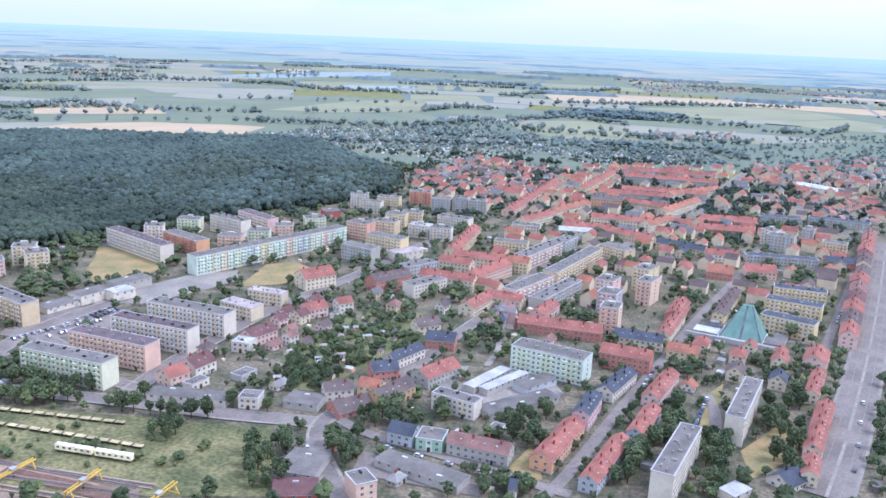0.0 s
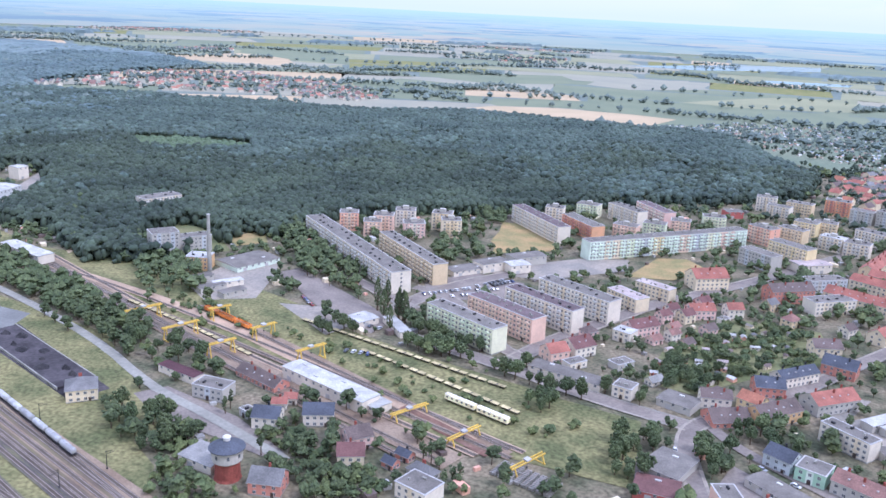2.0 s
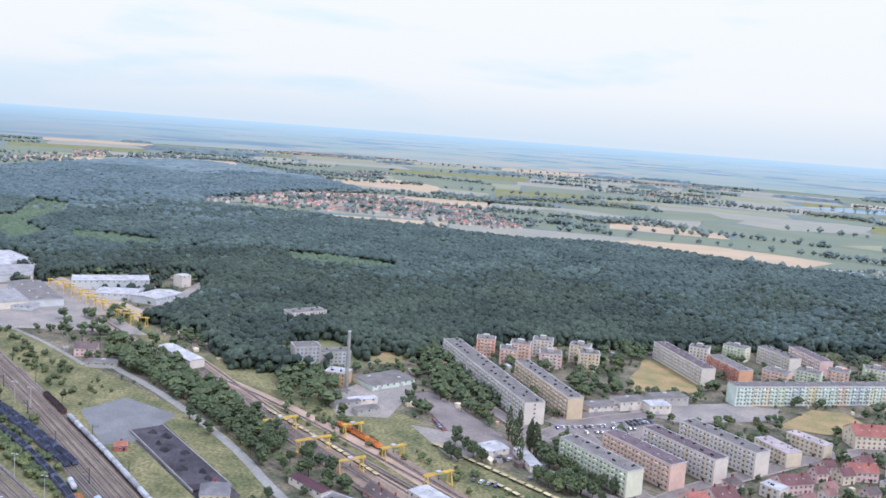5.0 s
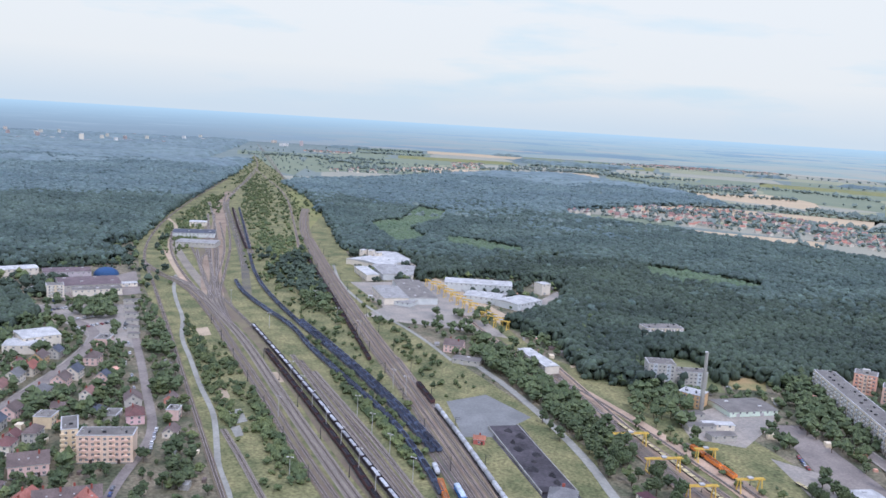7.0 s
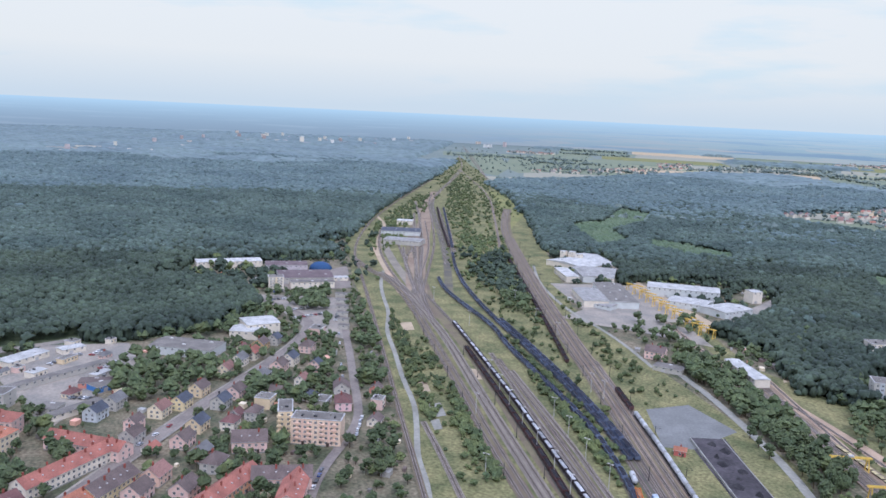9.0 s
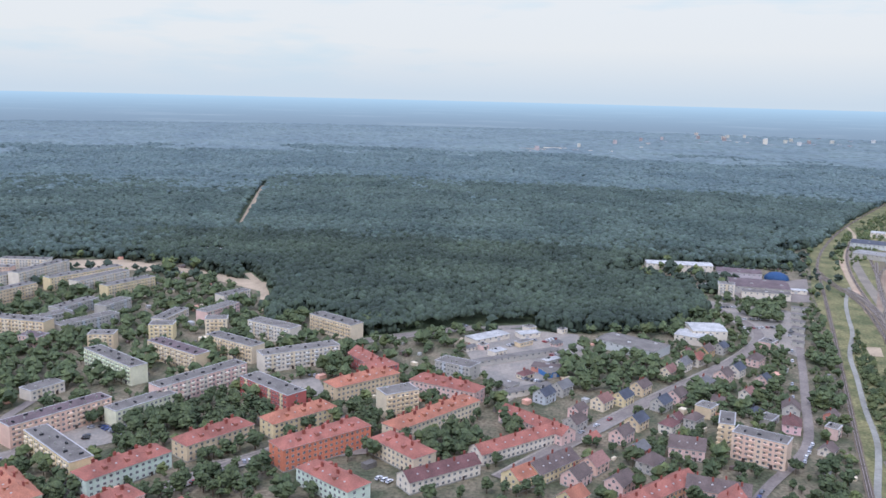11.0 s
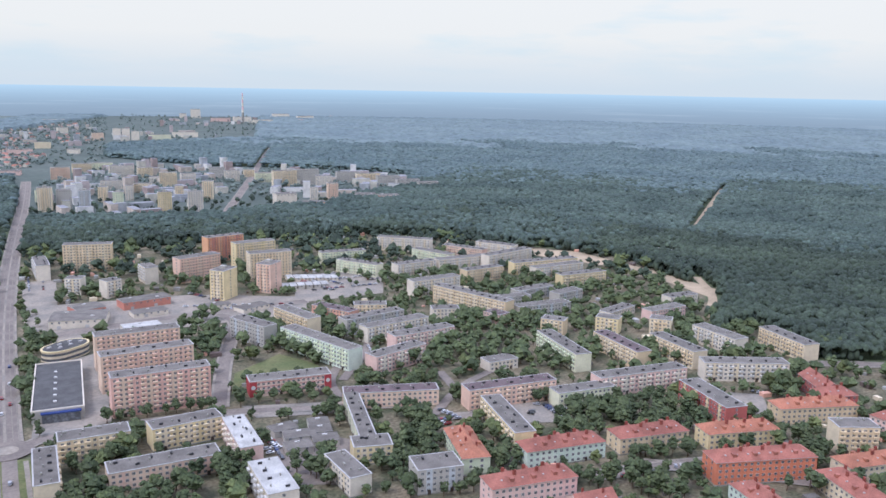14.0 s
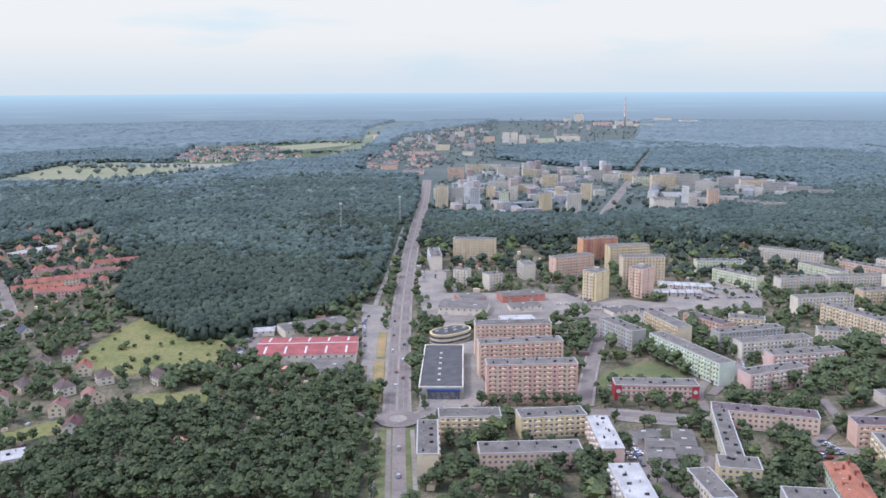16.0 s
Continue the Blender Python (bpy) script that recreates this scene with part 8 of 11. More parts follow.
hall(-705.4, 103.8, 75.2, 9.2, 6, 1, 'grey', 'bitumen')
hall(-684, 101.2, 74.8, 8.6, 6, 1, 'grey', 'bitumen')
hall(-669.8, 23.6, 74.1, 26.2, 22, 2, 'white', 'membrane')
hall(-683.1, 32, 103.3, 26.7, 26, 3, 'white', 'membrane')
hall(-629.4, -22, 64.2, 47.8, 26, 2, 'steel', 'bitumen')
# streets of small houses
house(-609.2, 23.6, 154.4, 14, 11, 2, 'white', 'tile_red')
house(-632.5, 30.7, 154.4, 14, 11, 2, 'sand', 'tile_brown')
house(-593.7, 14.2, 154.4, 14, 11, 2, 'white', 'tile_grey')
house(-572.5, 4.8, 154.4, 14, 11, 2, 'cream', 'tile_salmon')
house(-534, -11.8, 154.4, 14, 11, 2, 'beige', 'tile_brown')
house(-511, -21.7, 154.4, 14, 11, 2, 'yellow', 'slate')
house(-499.2, -33.4, 154.4, 14, 11, 2, 'cream', 'tile_salmon')
house(-592.3, 49.7, 154.4, 14, 11, 2, 'white', 'slate')
house(-577.8, 40.8, 154.4, 14, 11, 2, 'rose', 'tile_brown')
house(-557.2, 28.1, 154.4, 14, 11, 2, 'white', 'tile_grey')
house(-526.1, 10.5, 154.4, 14, 11, 2, 'rose', 'tile_brown')
house(-509, 1.5, 154.4, 14, 11, 2, 'grey', 'slate')
house(-473.6, -11.4, 154.4, 14, 11, 2, 'beige', 'slate')
house(-451.1, -18.5, 154.4, 14, 11, 2, 'rose', 'tile_brown')
house(-460.4, -45.1, 154.4, 14, 11, 2, 'grey', 'tile_brown')
house(-499.4, -68.6, 154.4, 14, 11, 2, 'bluegrey', 'slate')
house(-516.3, -60.1, 154.4, 14, 11, 2, 'grey', 'tile_grey')
house(-622.7, 64.6, 154.4, 14, 11, 2, 'rose', 'tile_brown')
house(-524.5, 77.1, 173.8, 16, 12, 2, 'grey', 'tile_brown')
house(-498.9, 74.6, 173.8, 16, 12, 2, 'pink', 'tile_wine')
house(-408.4, -29.3, 154.4, 15, 12, 2, 'salmon', 'tile_salmon')
house(-391, -36.3, 154.4, 15, 12, 2, 'rose', 'tile_brown')
house(-367.1, -35.1, 154.4, 15, 12, 2, 'yellow', 'tile_orange')
house(-390.3, -15.2, 154.4, 15, 12, 2, 'rose', 'tile_brown')
house(-418.7, -1.9, 154.4, 15, 12, 2, 'grey', 'tile_brown')
slab(-446.9, 53.2, 70.9, 27.7, 12, 5, 'peach', 'bitumen')
slab(-465.8, 36.8, 85.2, 8.2, 20, 5, 'cream', 'bitumen')
gabled(-443.3, 16.2, 87.4, 18.4, 14, 2, 'rose', 'tile_brown')
gabled(-395, 30.1, 84.1, 28.8, 13, 2, 'rose', 'tile_brown')
gabled(-377.7, 33.8, 165.3, 31.6, 12, 2, 'rose', 'tile_red')
gabled(-381, 0.3, 145.6, 55.6, 12, 2, 'orange', 'tile_red')
gabled(-397.8, -50.1, 148.7, 30.3, 13, 2, 'yellow', 'tile_brown')
gabled(-381.9, -61.8, 146.9, 16.1, 12, 2, 'yellow', 'tile_orange')
gabled(-421.2, -71.2, 141.9, 57.8, 12, 2, 'white', 'tile_red')
gabled(-449.4, -65.6, 58.5, 46.4, 12, 2, 'rose', 'tile_red')
gabled(-373.1, -100.8, 139.6, 41.3, 12, 2, 'white', 'tile_wine')
# housing quarter with orange roofs
hipped(-388.5, -124.6, 57.9, 34.4, 15, 3, 'cream', 'tile_red')
hipped(-437.7, -122.9, 152.1, 65.4, 14, 3, 'cream', 'tile_orange')
slab(-450.3, -148.1, 136.4, 21.6, 13, 5, 'cream', 'bitumen')
hipped(-486.2, -127.8, 76.3, 45.9, 14, 3, 'rose', 'tile_red')
hipped(-479.1, -180.9, 145.3, 48.5, 14, 3, 'beige', 'tile_orange')
gabled(-520, -193, 49, 30.5, 14, 3, 'red', 'tile_red')
hipped(-507.7, -180.2, 146.2, 22.3, 14, 3, 'red', 'tile_red')
hipped(-382.6, -167, 145.7, 52.7, 14, 4, 'vermilion', 'tile_red')
hipped(-413, -193.7, 148.1, 42, 14, 3, 'yellow', 'tile_orange')
slab(-442.9, -225.1, 62.6, 47.6, 13.8, 4, 'red', 'bitumen')
hipped(-344.9, -144.9, 63.1, 36.8, 14, 3, 'mint', 'tile_red')
slab(-514.2, -241, 136.2, 55.5, 13, 4, 'white', 'bitumen')
slab(-595.2, -247.2, 64.1, 47.9, 13, 4, 'cream', 'bitumen')
slab(-566.1, -285.6, 73.4, 42.4, 13, 4, 'white', 'bitumen')
slab(-529.7, -132.1, 73, 27.3, 14, 3, 'grey', 'bitumen')
hall(-618.3, -131.3, 142.5, 33.4, 14, 1, 'white', 'membrane')
hall(-559.1, -76.1, 87.5, 19.6, 12, 1, 'brick', 'tile_brown')
hall(-552.9, -70.9, 130.6, 16, 12, 1, 'blue', 'bitumen')
hall(-576.5, -101.7, 134.8, 74.8, 7, 1, 'grey', 'bitumen')
hall(-508, -83.3, 136.6, 42.1, 7, 1, 'white', 'bitumen')
hall(-514, -95.1, 71.9, 12.1, 12, 1, 'grey', 'bitumen')
hall(-637.9, -103.1, 127.1, 17.3, 10, 1, 'white', 'membrane')
# houses and sheds below the crane tracks
house(-189.4, 231.2, 19.8, 15, 13, 2, 'brick', 'tile_grey')
house(-157.6, 270.9, -10.2, 7, 6, 1, 'brick', 'slate')
house(-155.6, 279.5, -10.2, 8, 6, 1, 'brick', 'slate')
house(-142.9, 272.2, -10.2, 14, 8, 1, 'grey', 'tile_grey')
house(-136.5, 257.5, -10.2, 15, 12, 2, 'white', 'bitumen')
house(-236.2, 274.2, -10.2, 6, 5, 1, 'grey', 'bitumen')
# further houses, sheds and garages in the garden streets
house(-548.1, -10.7, 244.4, 9, 8, 1, 'rose', 'tile_brown')
house(-645.2, 41.8, 154.4, 12, 10, 2, 'grey', 'slate')
house(-668.9, 77.3, 154.4, 13, 10, 2, 'rose', 'bitumen')
house(-480.1, -45.8, 154.4, 12, 9, 2, 'rose', 'tile_brown')
house(-473.2, 6.6, 154.4, 12, 10, 2, 'white', 'tile_wine')
house(-575.1, 66, 154.4, 10, 10, 2, 'rose', 'slate')
house(-543.2, 53.6, 154.4, 12, 9, 2, 'white', 'tile_salmon')
house(-529.6, 36, 244.4, 9, 8, 1, 'cream', 'tile_brown')
house(-507.4, 27.8, 154.4, 11, 10, 2, 'beige', 'bitumen')
house(-486.9, 20.2, 154.4, 13, 9, 2, 'grey', 'tile_brown')
house(-445.1, -34.3, 154.4, 10, 8, 1, 'white', 'tile_red')
house(-432.6, -8.6, 154.4, 12, 10, 2, 'brick', 'tile_grey')
house(-507.2, 63, 154.4, 12, 8, 1, 'grey', 'bitumen')
house(-622.2, 17, 154.4, 9, 7, 2, 'cream', 'tile_wine')
house(-526.1, 100.1, 154.4, 10, 8, 1, 'brick', 'tile_brown')
house(-495.7, 96.1, 154.4, 9, 7, 2, 'rose', 'bitumen')
house(-469.3, 89.6, 154.4, 12, 9, 1, 'white', 'tile_brown')
house(-489.8, 10.2, 154.4, 9, 9, 1, 'grey', 'tile_wine')
house(-516.7, 56, 154.4, 12, 8, 1, 'white', 'slate')
house(-593.4, -128.7, 146.2, 7, 5, 1, 'rose', 'bitumen')
house(-582.6, -115.8, 146.2, 12, 8, 1, 'white', 'membrane')
house(-613.4, -101.9, 146.2, 14, 6, 1, 'beige', 'bitumen')
house(-655.9, -104.8, 146.2, 8, 8, 1, 'white', 'bitumen')
house(-620.9, -78, 146.2, 10, 6, 1, 'rose', 'tile_grey')
house(-658.3, -78.6, 146.2, 7, 5, 1, 'white', 'bitumen')
house(-540.2, -87.7, 146.2, 12, 8, 1, 'cream', 'tile_wine')
house(-575, -75.5, 146.2, 14, 6, 1, 'grey', 'membrane')
house(-586.7, -137.6, 146.2, 11, 5, 1, 'white', 'tile_grey')
# estate of slab blocks around the school
slab(-366.8, -315.6, 158.3, 57.7, 12, 4, 'salmon', 'roof_brown')
slab(-329.1, -284.2, 62, 54.3, 11.6, 4, 'yellow', 'bitumen')
slab(-399.5, -286, 158.2, 39.1, 12, 3, 'lemon', 'bitumen')
slab(-445, -275.7, 157.4, 63.7, 12, 4, 'rose', 'bitumen')
hipped(-373.5, -224, 154, 41, 14, 3, 'beige', 'tile_red')
hipped(-326.9, -245.6, 155.8, 44, 14, 3, 'mint', 'tile_red')
hipped(-290.6, -277.4, 59.5, 38.1, 14, 3, 'lime', 'tile_orange')
hipped(-279.8, -227.1, 156.1, 42.1, 14, 4, 'rose', 'tile_red')
slab(-258.9, -266.5, 153.5, 22, 16, 4, 'grey', 'bitumen')
gabled(-292.6, -201.2, 158.9, 19.7, 13, 2, 'rose', 'tile_red')
slab(-311.5, -360.1, 146.1, 55.9, 12, 3, 'peach', 'roof_brown')
slab(-271.9, -339.7, 59.8, 72.4, 8.8, 3, 'lemon', 'bitumen')
slab(-255.2, -309.6, 149.8, 19.5, 14, 3, 'yellow', 'bitumen')
slab(-229.8, -296.4, 76.8, 29.8, 10.9, 3, 'white', 'bitumen')
school(-280.2, -419.4, 157.3, 49.7, 13, 3, 'school', 'bitumen')
slab(-210.5, -358.1, 71.9, 41.9, 11.1, 4, 'rose', 'membrane')
slab(-194.5, -305.3, 72.3, 35.2, 13.8, 4, 'white', 'membrane')
slab(-154.7, -405.8, 162.7, 33.6, 13, 4, 'cream', 'bitumen')
slab(-123.3, -382.7, -108, 42.2, 10.6, 4, 'cream', 'bitumen')
slab(-196.4, -391, 168.8, 36.3, 13, 4, 'yellow', 'bitumen')
slab(-169.2, -359.5, 163.7, 51.2, 14, 3, 'peach', 'bitumen')
slab(-208.4, -442.6, 163.1, 54.5, 12, 8, 'peach_lilac', 'bitumen')
slab(-219.9, -484.8, 167.4, 55.1, 12, 8, 'peach', 'bitumen')
slab(-232.8, -526, 164.2, 53.3, 12, 8, 'peach', 'bitumen')
store(-172.4, -501.5, -110.5, 86, 27, 2)
rotunda(-203.6, -574.0, -160, 34, 20)
hall(-242, -647.5, 151.6, 40, 30, 2, 'white', 'bitumen')
hall(-256.5, -670.7, -179.4, 22, 22, 2, 'brick', 'bitumen')
hall(-303.1, -667.7, 174.7, 39.1, 18, 2, 'brick', 'bitumen')
hall(-292.9, -637.2, 171.5, 27.1, 14, 1, 'white', 'bitumen')
hall(-264.7, -589, 166.5, 26.6, 20, 2, 'white', 'membrane')
# supermarket and halls beside the avenue
hall(-96.7, -574.1, 163.8, 69.6, 42, 2, 'white', 'roof_red')
hall(-101.7, -541.1, 159.8, 30.9, 26, 1, 'white', 'bitumen')
hall(-111.4, -630.8, -171.8, 51.9, 22, 2, 'white', 'bitumen')
hall(-73.7, -636.1, 170.6, 16, 12, 1, 'white', 'membrane')
hall(-202.4, -862.2, 170.9, 28.4, 24, 1, 'white', 'membrane')
# tower blocks
slab(-323.9, -833.9, 150.1, 45, 13, 9, 'beige', 'bitumen')
slab(-451.2, -795.4, 178.3, 41.7, 13, 9, 'orange', 'bitumen')
slab(-457.5, -745.8, 171.7, 42.8, 14, 9, 'yellow', 'bitumen')
slab(-440.1, -689.7, 162.9, 40.6, 14, 9, 'cream', 'bitumen')
slab(-384.1, -727.1, -177.7, 42.6, 14, 8, 'salmon', 'bitumen')
point(-366.7, -647.3, 117.8, 14, 21.1, 9, 'yellow', 'bitumen')
point(-411.3, -644.9, 117.1, 14.3, 20, 9, 'salmon', 'bitumen')
slab(-277.8, -831.8, 75.4, 47.2, 12, 5, 'white', 'bitumen')
slab(-275.5, -742.4, 137.7, 13.9, 12, 5, 'white', 'bitumen')
slab(-295.1, -714.6, -170.1, 14.3, 12, 5, 'white', 'bitumen')
slab(-345.3, -748.1, 81.5, 22.5, 12, 5, 'white', 'bitumen')
# far blocks of the estate
slab(-318.1, -521.2, 96.8, 38.6, 12, 5, 'grey', 'bitumen')
slab(-357.5, -523.1, 88.5, 46.4, 12, 5, 'cream', 'bitumen')
slab(-331.8, -458.1, 92.7, 74.1, 12, 5, 'mint', 'bitumen')
slab(-400.1, -531.5, 102.7, 38.8, 12, 3, 'terracotta', 'roof_brown')
slab(-423, -515.2, 141.8, 26.2, 12, 4, 'cream', 'bitumen')
slab(-403.4, -489.3, 175.4, 53.3, 12, 4, 'grey', 'bitumen')
slab(-403.4, -462.7, 173.7, 55, 12, 4, 'white', 'bitumen')
slab(-402.5, -431.9, 170.7, 50.8, 12, 4, 'rose', 'bitumen')
slab(-359, -409.7, -179, 44.1, 12, 4, 'rose', 'bitumen')
slab(-518.1, -540.2, 169.4, 50, 12, 5, 'white', 'bitumen')
slab(-504.3, -478.5, 92.3, 81.2, 12, 5, 'beige', 'bitumen')
slab(-593.4, -551.4, 170.3, 44, 12, 4, 'beige', 'bitumen')
slab(-672.5, -538.3, 161.7, 76.5, 12, 4, 'yellow', 'bitumen')
slab(-663.7, -514, 168.2, 59.8, 12, 4, 'white', 'bitumen')
slab(-652.5, -475.6, 163.7, 51.8, 12, 4, 'yellow', 'bitumen')
slab(-665.5, -582.5, 179.3, 67.1, 12, 5, 'white', 'bitumen')
slab(-659.6, -639.4, 103.7, 51.1, 12, 4, 'salmon', 'bitumen')
slab(-692.2, -621.4, 104.3, 47.2, 12, 5, 'white', 'bitumen')
slab(-614.8, -643.1, 96.3, 49.9, 12, 4, 'lemon', 'bitumen')
slab(-614.3, -601.6, 165.2, 56.8, 12, 4, 'white', 'bitumen')
slab(-635, -711.3, 122.2, 63.1, 12, 5, 'white', 'bitumen')
slab(-540.2, -704.6, 159.9, 48.8, 12, 4, 'lemon', 'bitumen')
slab(-519.3, -649.2, 105.1, 49.2, 12, 4, 'lemon', 'bitumen')
slab(-561.7, -614.7, 170.5, 45.8, 12, 4, 'white', 'bitumen')
slab(-467.8, -474.4, 146.3, 22.3, 12, 3, 'white', 'bitumen')
slab(-488.7, -436.9, 89.6, 17.6, 12, 3, 'rose', 'roof_brown')
slab(-501.5, -388.5, 111.5, 18.1, 12, 4, 'beige', 'bitumen')
slab(-537.8, -363.6, 110.3, 17.8, 12, 4, 'yellow', 'bitumen')
slab(-566, -334.3, 114.6, 16.5, 12, 4, 'cream', 'bitumen')
slab(-457.4, -345.7, 65.2, 58.8, 12, 4, 'lemon', 'bitumen')
slab(-490.2, -319.7, 68.9, 52.9, 12, 4, 'beige', 'roof_brown')
slab(-518.5, -292.3, 69.9, 47.8, 12, 4, 'cream', 'bitumen')
slab(-576.5, -472.7, 172.4, 41.7, 12, 3, 'grey', 'bitumen')
slab(-589.9, -445.2, 176.8, 31.2, 12, 3, 'grey', 'bitumen')
slab(-583.4, -386.7, -177.2, 37.2, 12, 2, 'white', 'bitumen')
slab(-606.6, -356.8, 168.8, 39.1, 12, 3, 'rose', 'bitumen')
slab(-656.2, -371.1, 162.6, 30.9, 12, 3, 'white', 'bitumen')
slab(-409.3, -361.9, 164, 22.3, 12, 2, 'white', 'bitumen')
slab(-847.5, -501.7, 94.5, 22.1, 12, 2, 'white', 'membrane')
slab(-529.8, -468.7, 160.2, 52, 12, 3, 'grey', 'bitumen')
slab(-538.5, -431, 160, 49.6, 12, 3, 'grey', 'bitumen')
# garages and workshops
hall(-239.4, -365.5, 172.3, 13.8, 10, 1, 'grey', 'bitumen')
hall(-241.2, -352.4, 154.9, 16.6, 10, 1, 'grey', 'bitumen')
hall(-258.6, -359.4, 154.4, 11, 10, 1, 'grey', 'bitumen')
hall(-253.3, -350.1, 152.7, 11.3, 10, 1, 'grey', 'bitumen')
hall(-248.9, -339.8, 151.4, 13.3, 10, 1, 'grey', 'bitumen')
hall(-232.9, -341.3, 158.7, 13.6, 10, 1, 'grey', 'bitumen')
hall(-363.5, -597.4, -175.8, 26, 14, 1, 'white', 'bitumen')
hall(-342.9, -620.5, 168.9, 22.9, 12, 1, 'white', 'bitumen')
hall(-448.3, -667.5, 157.8, 5.5, 16, 1, 'white', 'membrane')
hall(-453.8, -663.3, 157.7, 5.6, 16, 1, 'white', 'membrane')
hall(-459.4, -659.2, 157.7, 5.6, 16, 1, 'white', 'membrane')
hall(-464.9, -655, 157.6, 5.6, 16, 1, 'white', 'membrane')
hall(-470.5, -650.8, 157.5, 5.7, 16, 1, 'white', 'membrane')
hall(-476.1, -646.5, 157.5, 5.7, 16, 1, 'white', 'membrane')
hall(-481.7, -642.3, 157.4, 5.7, 16, 1, 'white', 'membrane')
hall(-426.2, -642.2, 154.7, 5.7, 14, 1, 'grey', 'membrane')
hall(-432.6, -639, 154.7, 5.7, 14, 1, 'grey', 'membrane')
hall(-439.1, -635.8, 154.7, 5.8, 14, 1, 'grey', 'membrane')
hall(-445.6, -632.6, 154.7, 5.8, 14, 1, 'grey', 'membrane')
hall(-452.2, -629.4, 154.7, 5.9, 14, 1, 'grey', 'membrane')
hall(-458.8, -626.2, 154.7, 5.9, 14, 1, 'grey', 'membrane')
# suburb of detached houses by the meadow
house(61.4, -618.3, 87.3, 13, 11, 2, 'white', 'tile_wine')
house(78, -605.2, 91.9, 13, 11, 2, 'cream', 'tile_brown')
house(50.1, -582.8, 85.4, 13, 11, 2, 'cream', 'tile_red')
house(37, -560.6, 106.6, 13, 11, 2, 'white', 'tile_brown')
house(59.3, -547, 118.6, 13, 11, 2, 'white', 'tile_brown')
house(41.9, -525.5, 119.6, 13, 11, 2, 'cream', 'tile_salmon')
house(2.8, -548, 115.1, 13, 11, 2, 'white', 'tile_brown')
house(59.5, -512.8, 80.2, 13, 11, 2, 'cream', 'tile_salmon')
house(83.1, -561, 116.7, 13, 11, 2, 'cream', 'tile_brown')
house(94.4, -539.7, 99.7, 13, 11, 2, 'white', 'tile_salmon')
house(49.5, -478.8, 81.1, 13, 11, 2, 'white', 'tile_wine')
house(105.7, -734.3, 114.6, 13, 11, 2, 'cream', 'tile_salmon')
house(98.4, -689.7, 116.7, 13, 11, 2, 'white', 'slate')
house(74.2, -443, 97, 13, 11, 2, 'white', 'membrane')
house(185.9, -1204, 99.7, 13, 10, 2, 'cream', 'tile_red')
house(164.9, -1179.6, 106.4, 13, 10, 2, 'white', 'tile_salmon')
house(153, -1205.1, 106.9, 13, 10, 2, 'rose', 'tile_red')
house(130.1, -1187.4, 100.8, 13, 10, 2, 'beige', 'tile_salmon')
house(115.3, -1159, 93.6, 13, 10, 2, 'cream', 'tile_orange')
house(93, -1177.8, 92, 13, 10, 2, 'white', 'tile_red')
house(169.7, -1120, 106.4, 13, 10, 2, 'white', 'tile_salmon')
house(138.9, -1137.3, 100.8, 13, 10, 2, 'beige', 'tile_red')
house(129.4, -1107.4, 93.6, 13, 10, 2, 'cream', 'tile_salmon')
house(102.6, -1101, 92, 13, 10, 2, 'white', 'tile_red')
house(97.6, -1122.1, 97.4, 13, 10, 2, 'rose', 'tile_salmon')
house(69.3, -1088, 104.9, 13, 10, 2, 'beige', 'tile_orange')
house(168.6, -1055.3, 106.9, 13, 10, 2, 'rose', 'tile_salmon')
house(148.9, -1071.7, 100.8, 13, 10, 2, 'beige', 'tile_red')
house(137.9, -1060.5, 93.6, 13, 10, 2, 'cream', 'tile_salmon')
house(115.3, -1033.8, 92, 13, 10, 2, 'white', 'tile_orange')
house(104.9, -1051.6, 97.4, 13, 10, 2, 'rose', 'tile_red')
house(86.6, -1044.5, 104.9, 13, 10, 2, 'beige', 'tile_salmon')
house(70.1, -1016.5, 107.6, 13, 10, 2, 'cream', 'tile_red')
house(55.7, -1029.1, 103, 13, 10, 2, 'white', 'tile_salmon')
house(158.8, -1001.9, 100.8, 13, 10, 2, 'beige', 'tile_orange')
house(142.4, -1009.7, 93.6, 13, 10, 2, 'cream', 'tile_red')
house(129.1, -984, 92, 13, 10, 2, 'white', 'tile_salmon')
house(109, -979.4, 97.4, 13, 10, 2, 'rose', 'tile_red')
house(102.1, -994.9, 104.9, 13, 10, 2, 'beige', 'tile_salmon')
house(78.2, -967.6, 107.6, 13, 10, 2, 'cream', 'tile_orange')
house(48.5, -973.9, 95.3, 13, 10, 2, 'rose', 'tile_salmon')
house(147.1, -956.6, 93.6, 13, 10, 2, 'cream', 'tile_red')
house(116, -924.9, 97.4, 13, 10, 2, 'rose', 'tile_orange')
house(112.2, -940.9, 104.9, 13, 10, 2, 'beige', 'tile_red')
house(61.4, -918.7, 95.3, 13, 10, 2, 'rose', 'tile_salmon')
house(126.8, -884.7, 97.4, 13, 10, 2, 'rose', 'tile_salmon')
house(102.8, -892.8, 107.6, 13, 10, 2, 'cream', 'tile_salmon')
house(50, -860.9, 95.4, 13, 10, 2, 'cream', 'tile_red')
house(69.1, -835.6, 91.7, 13, 10, 2, 'beige', 'tile_salmon')
# terraces of the suburb
gabled(92, -871, 11.5, 58, 10, 2, 'cream', 'tile_red')
gabled(100, -916, 21, 40, 10, 2, 'white', 'tile_salmon')
gabled(41, -945, 11, 45, 10, 2, 'cream', 'tile_red')
gabled(82, -821, -8, 50, 10, 2, 'rose', 'tile_red')
gabled(106, -842, 8, 44, 9, 2, 'white', 'tile_orange')
gabled(60, -900, 14, 40, 9, 2, 'beige', 'tile_salmon')
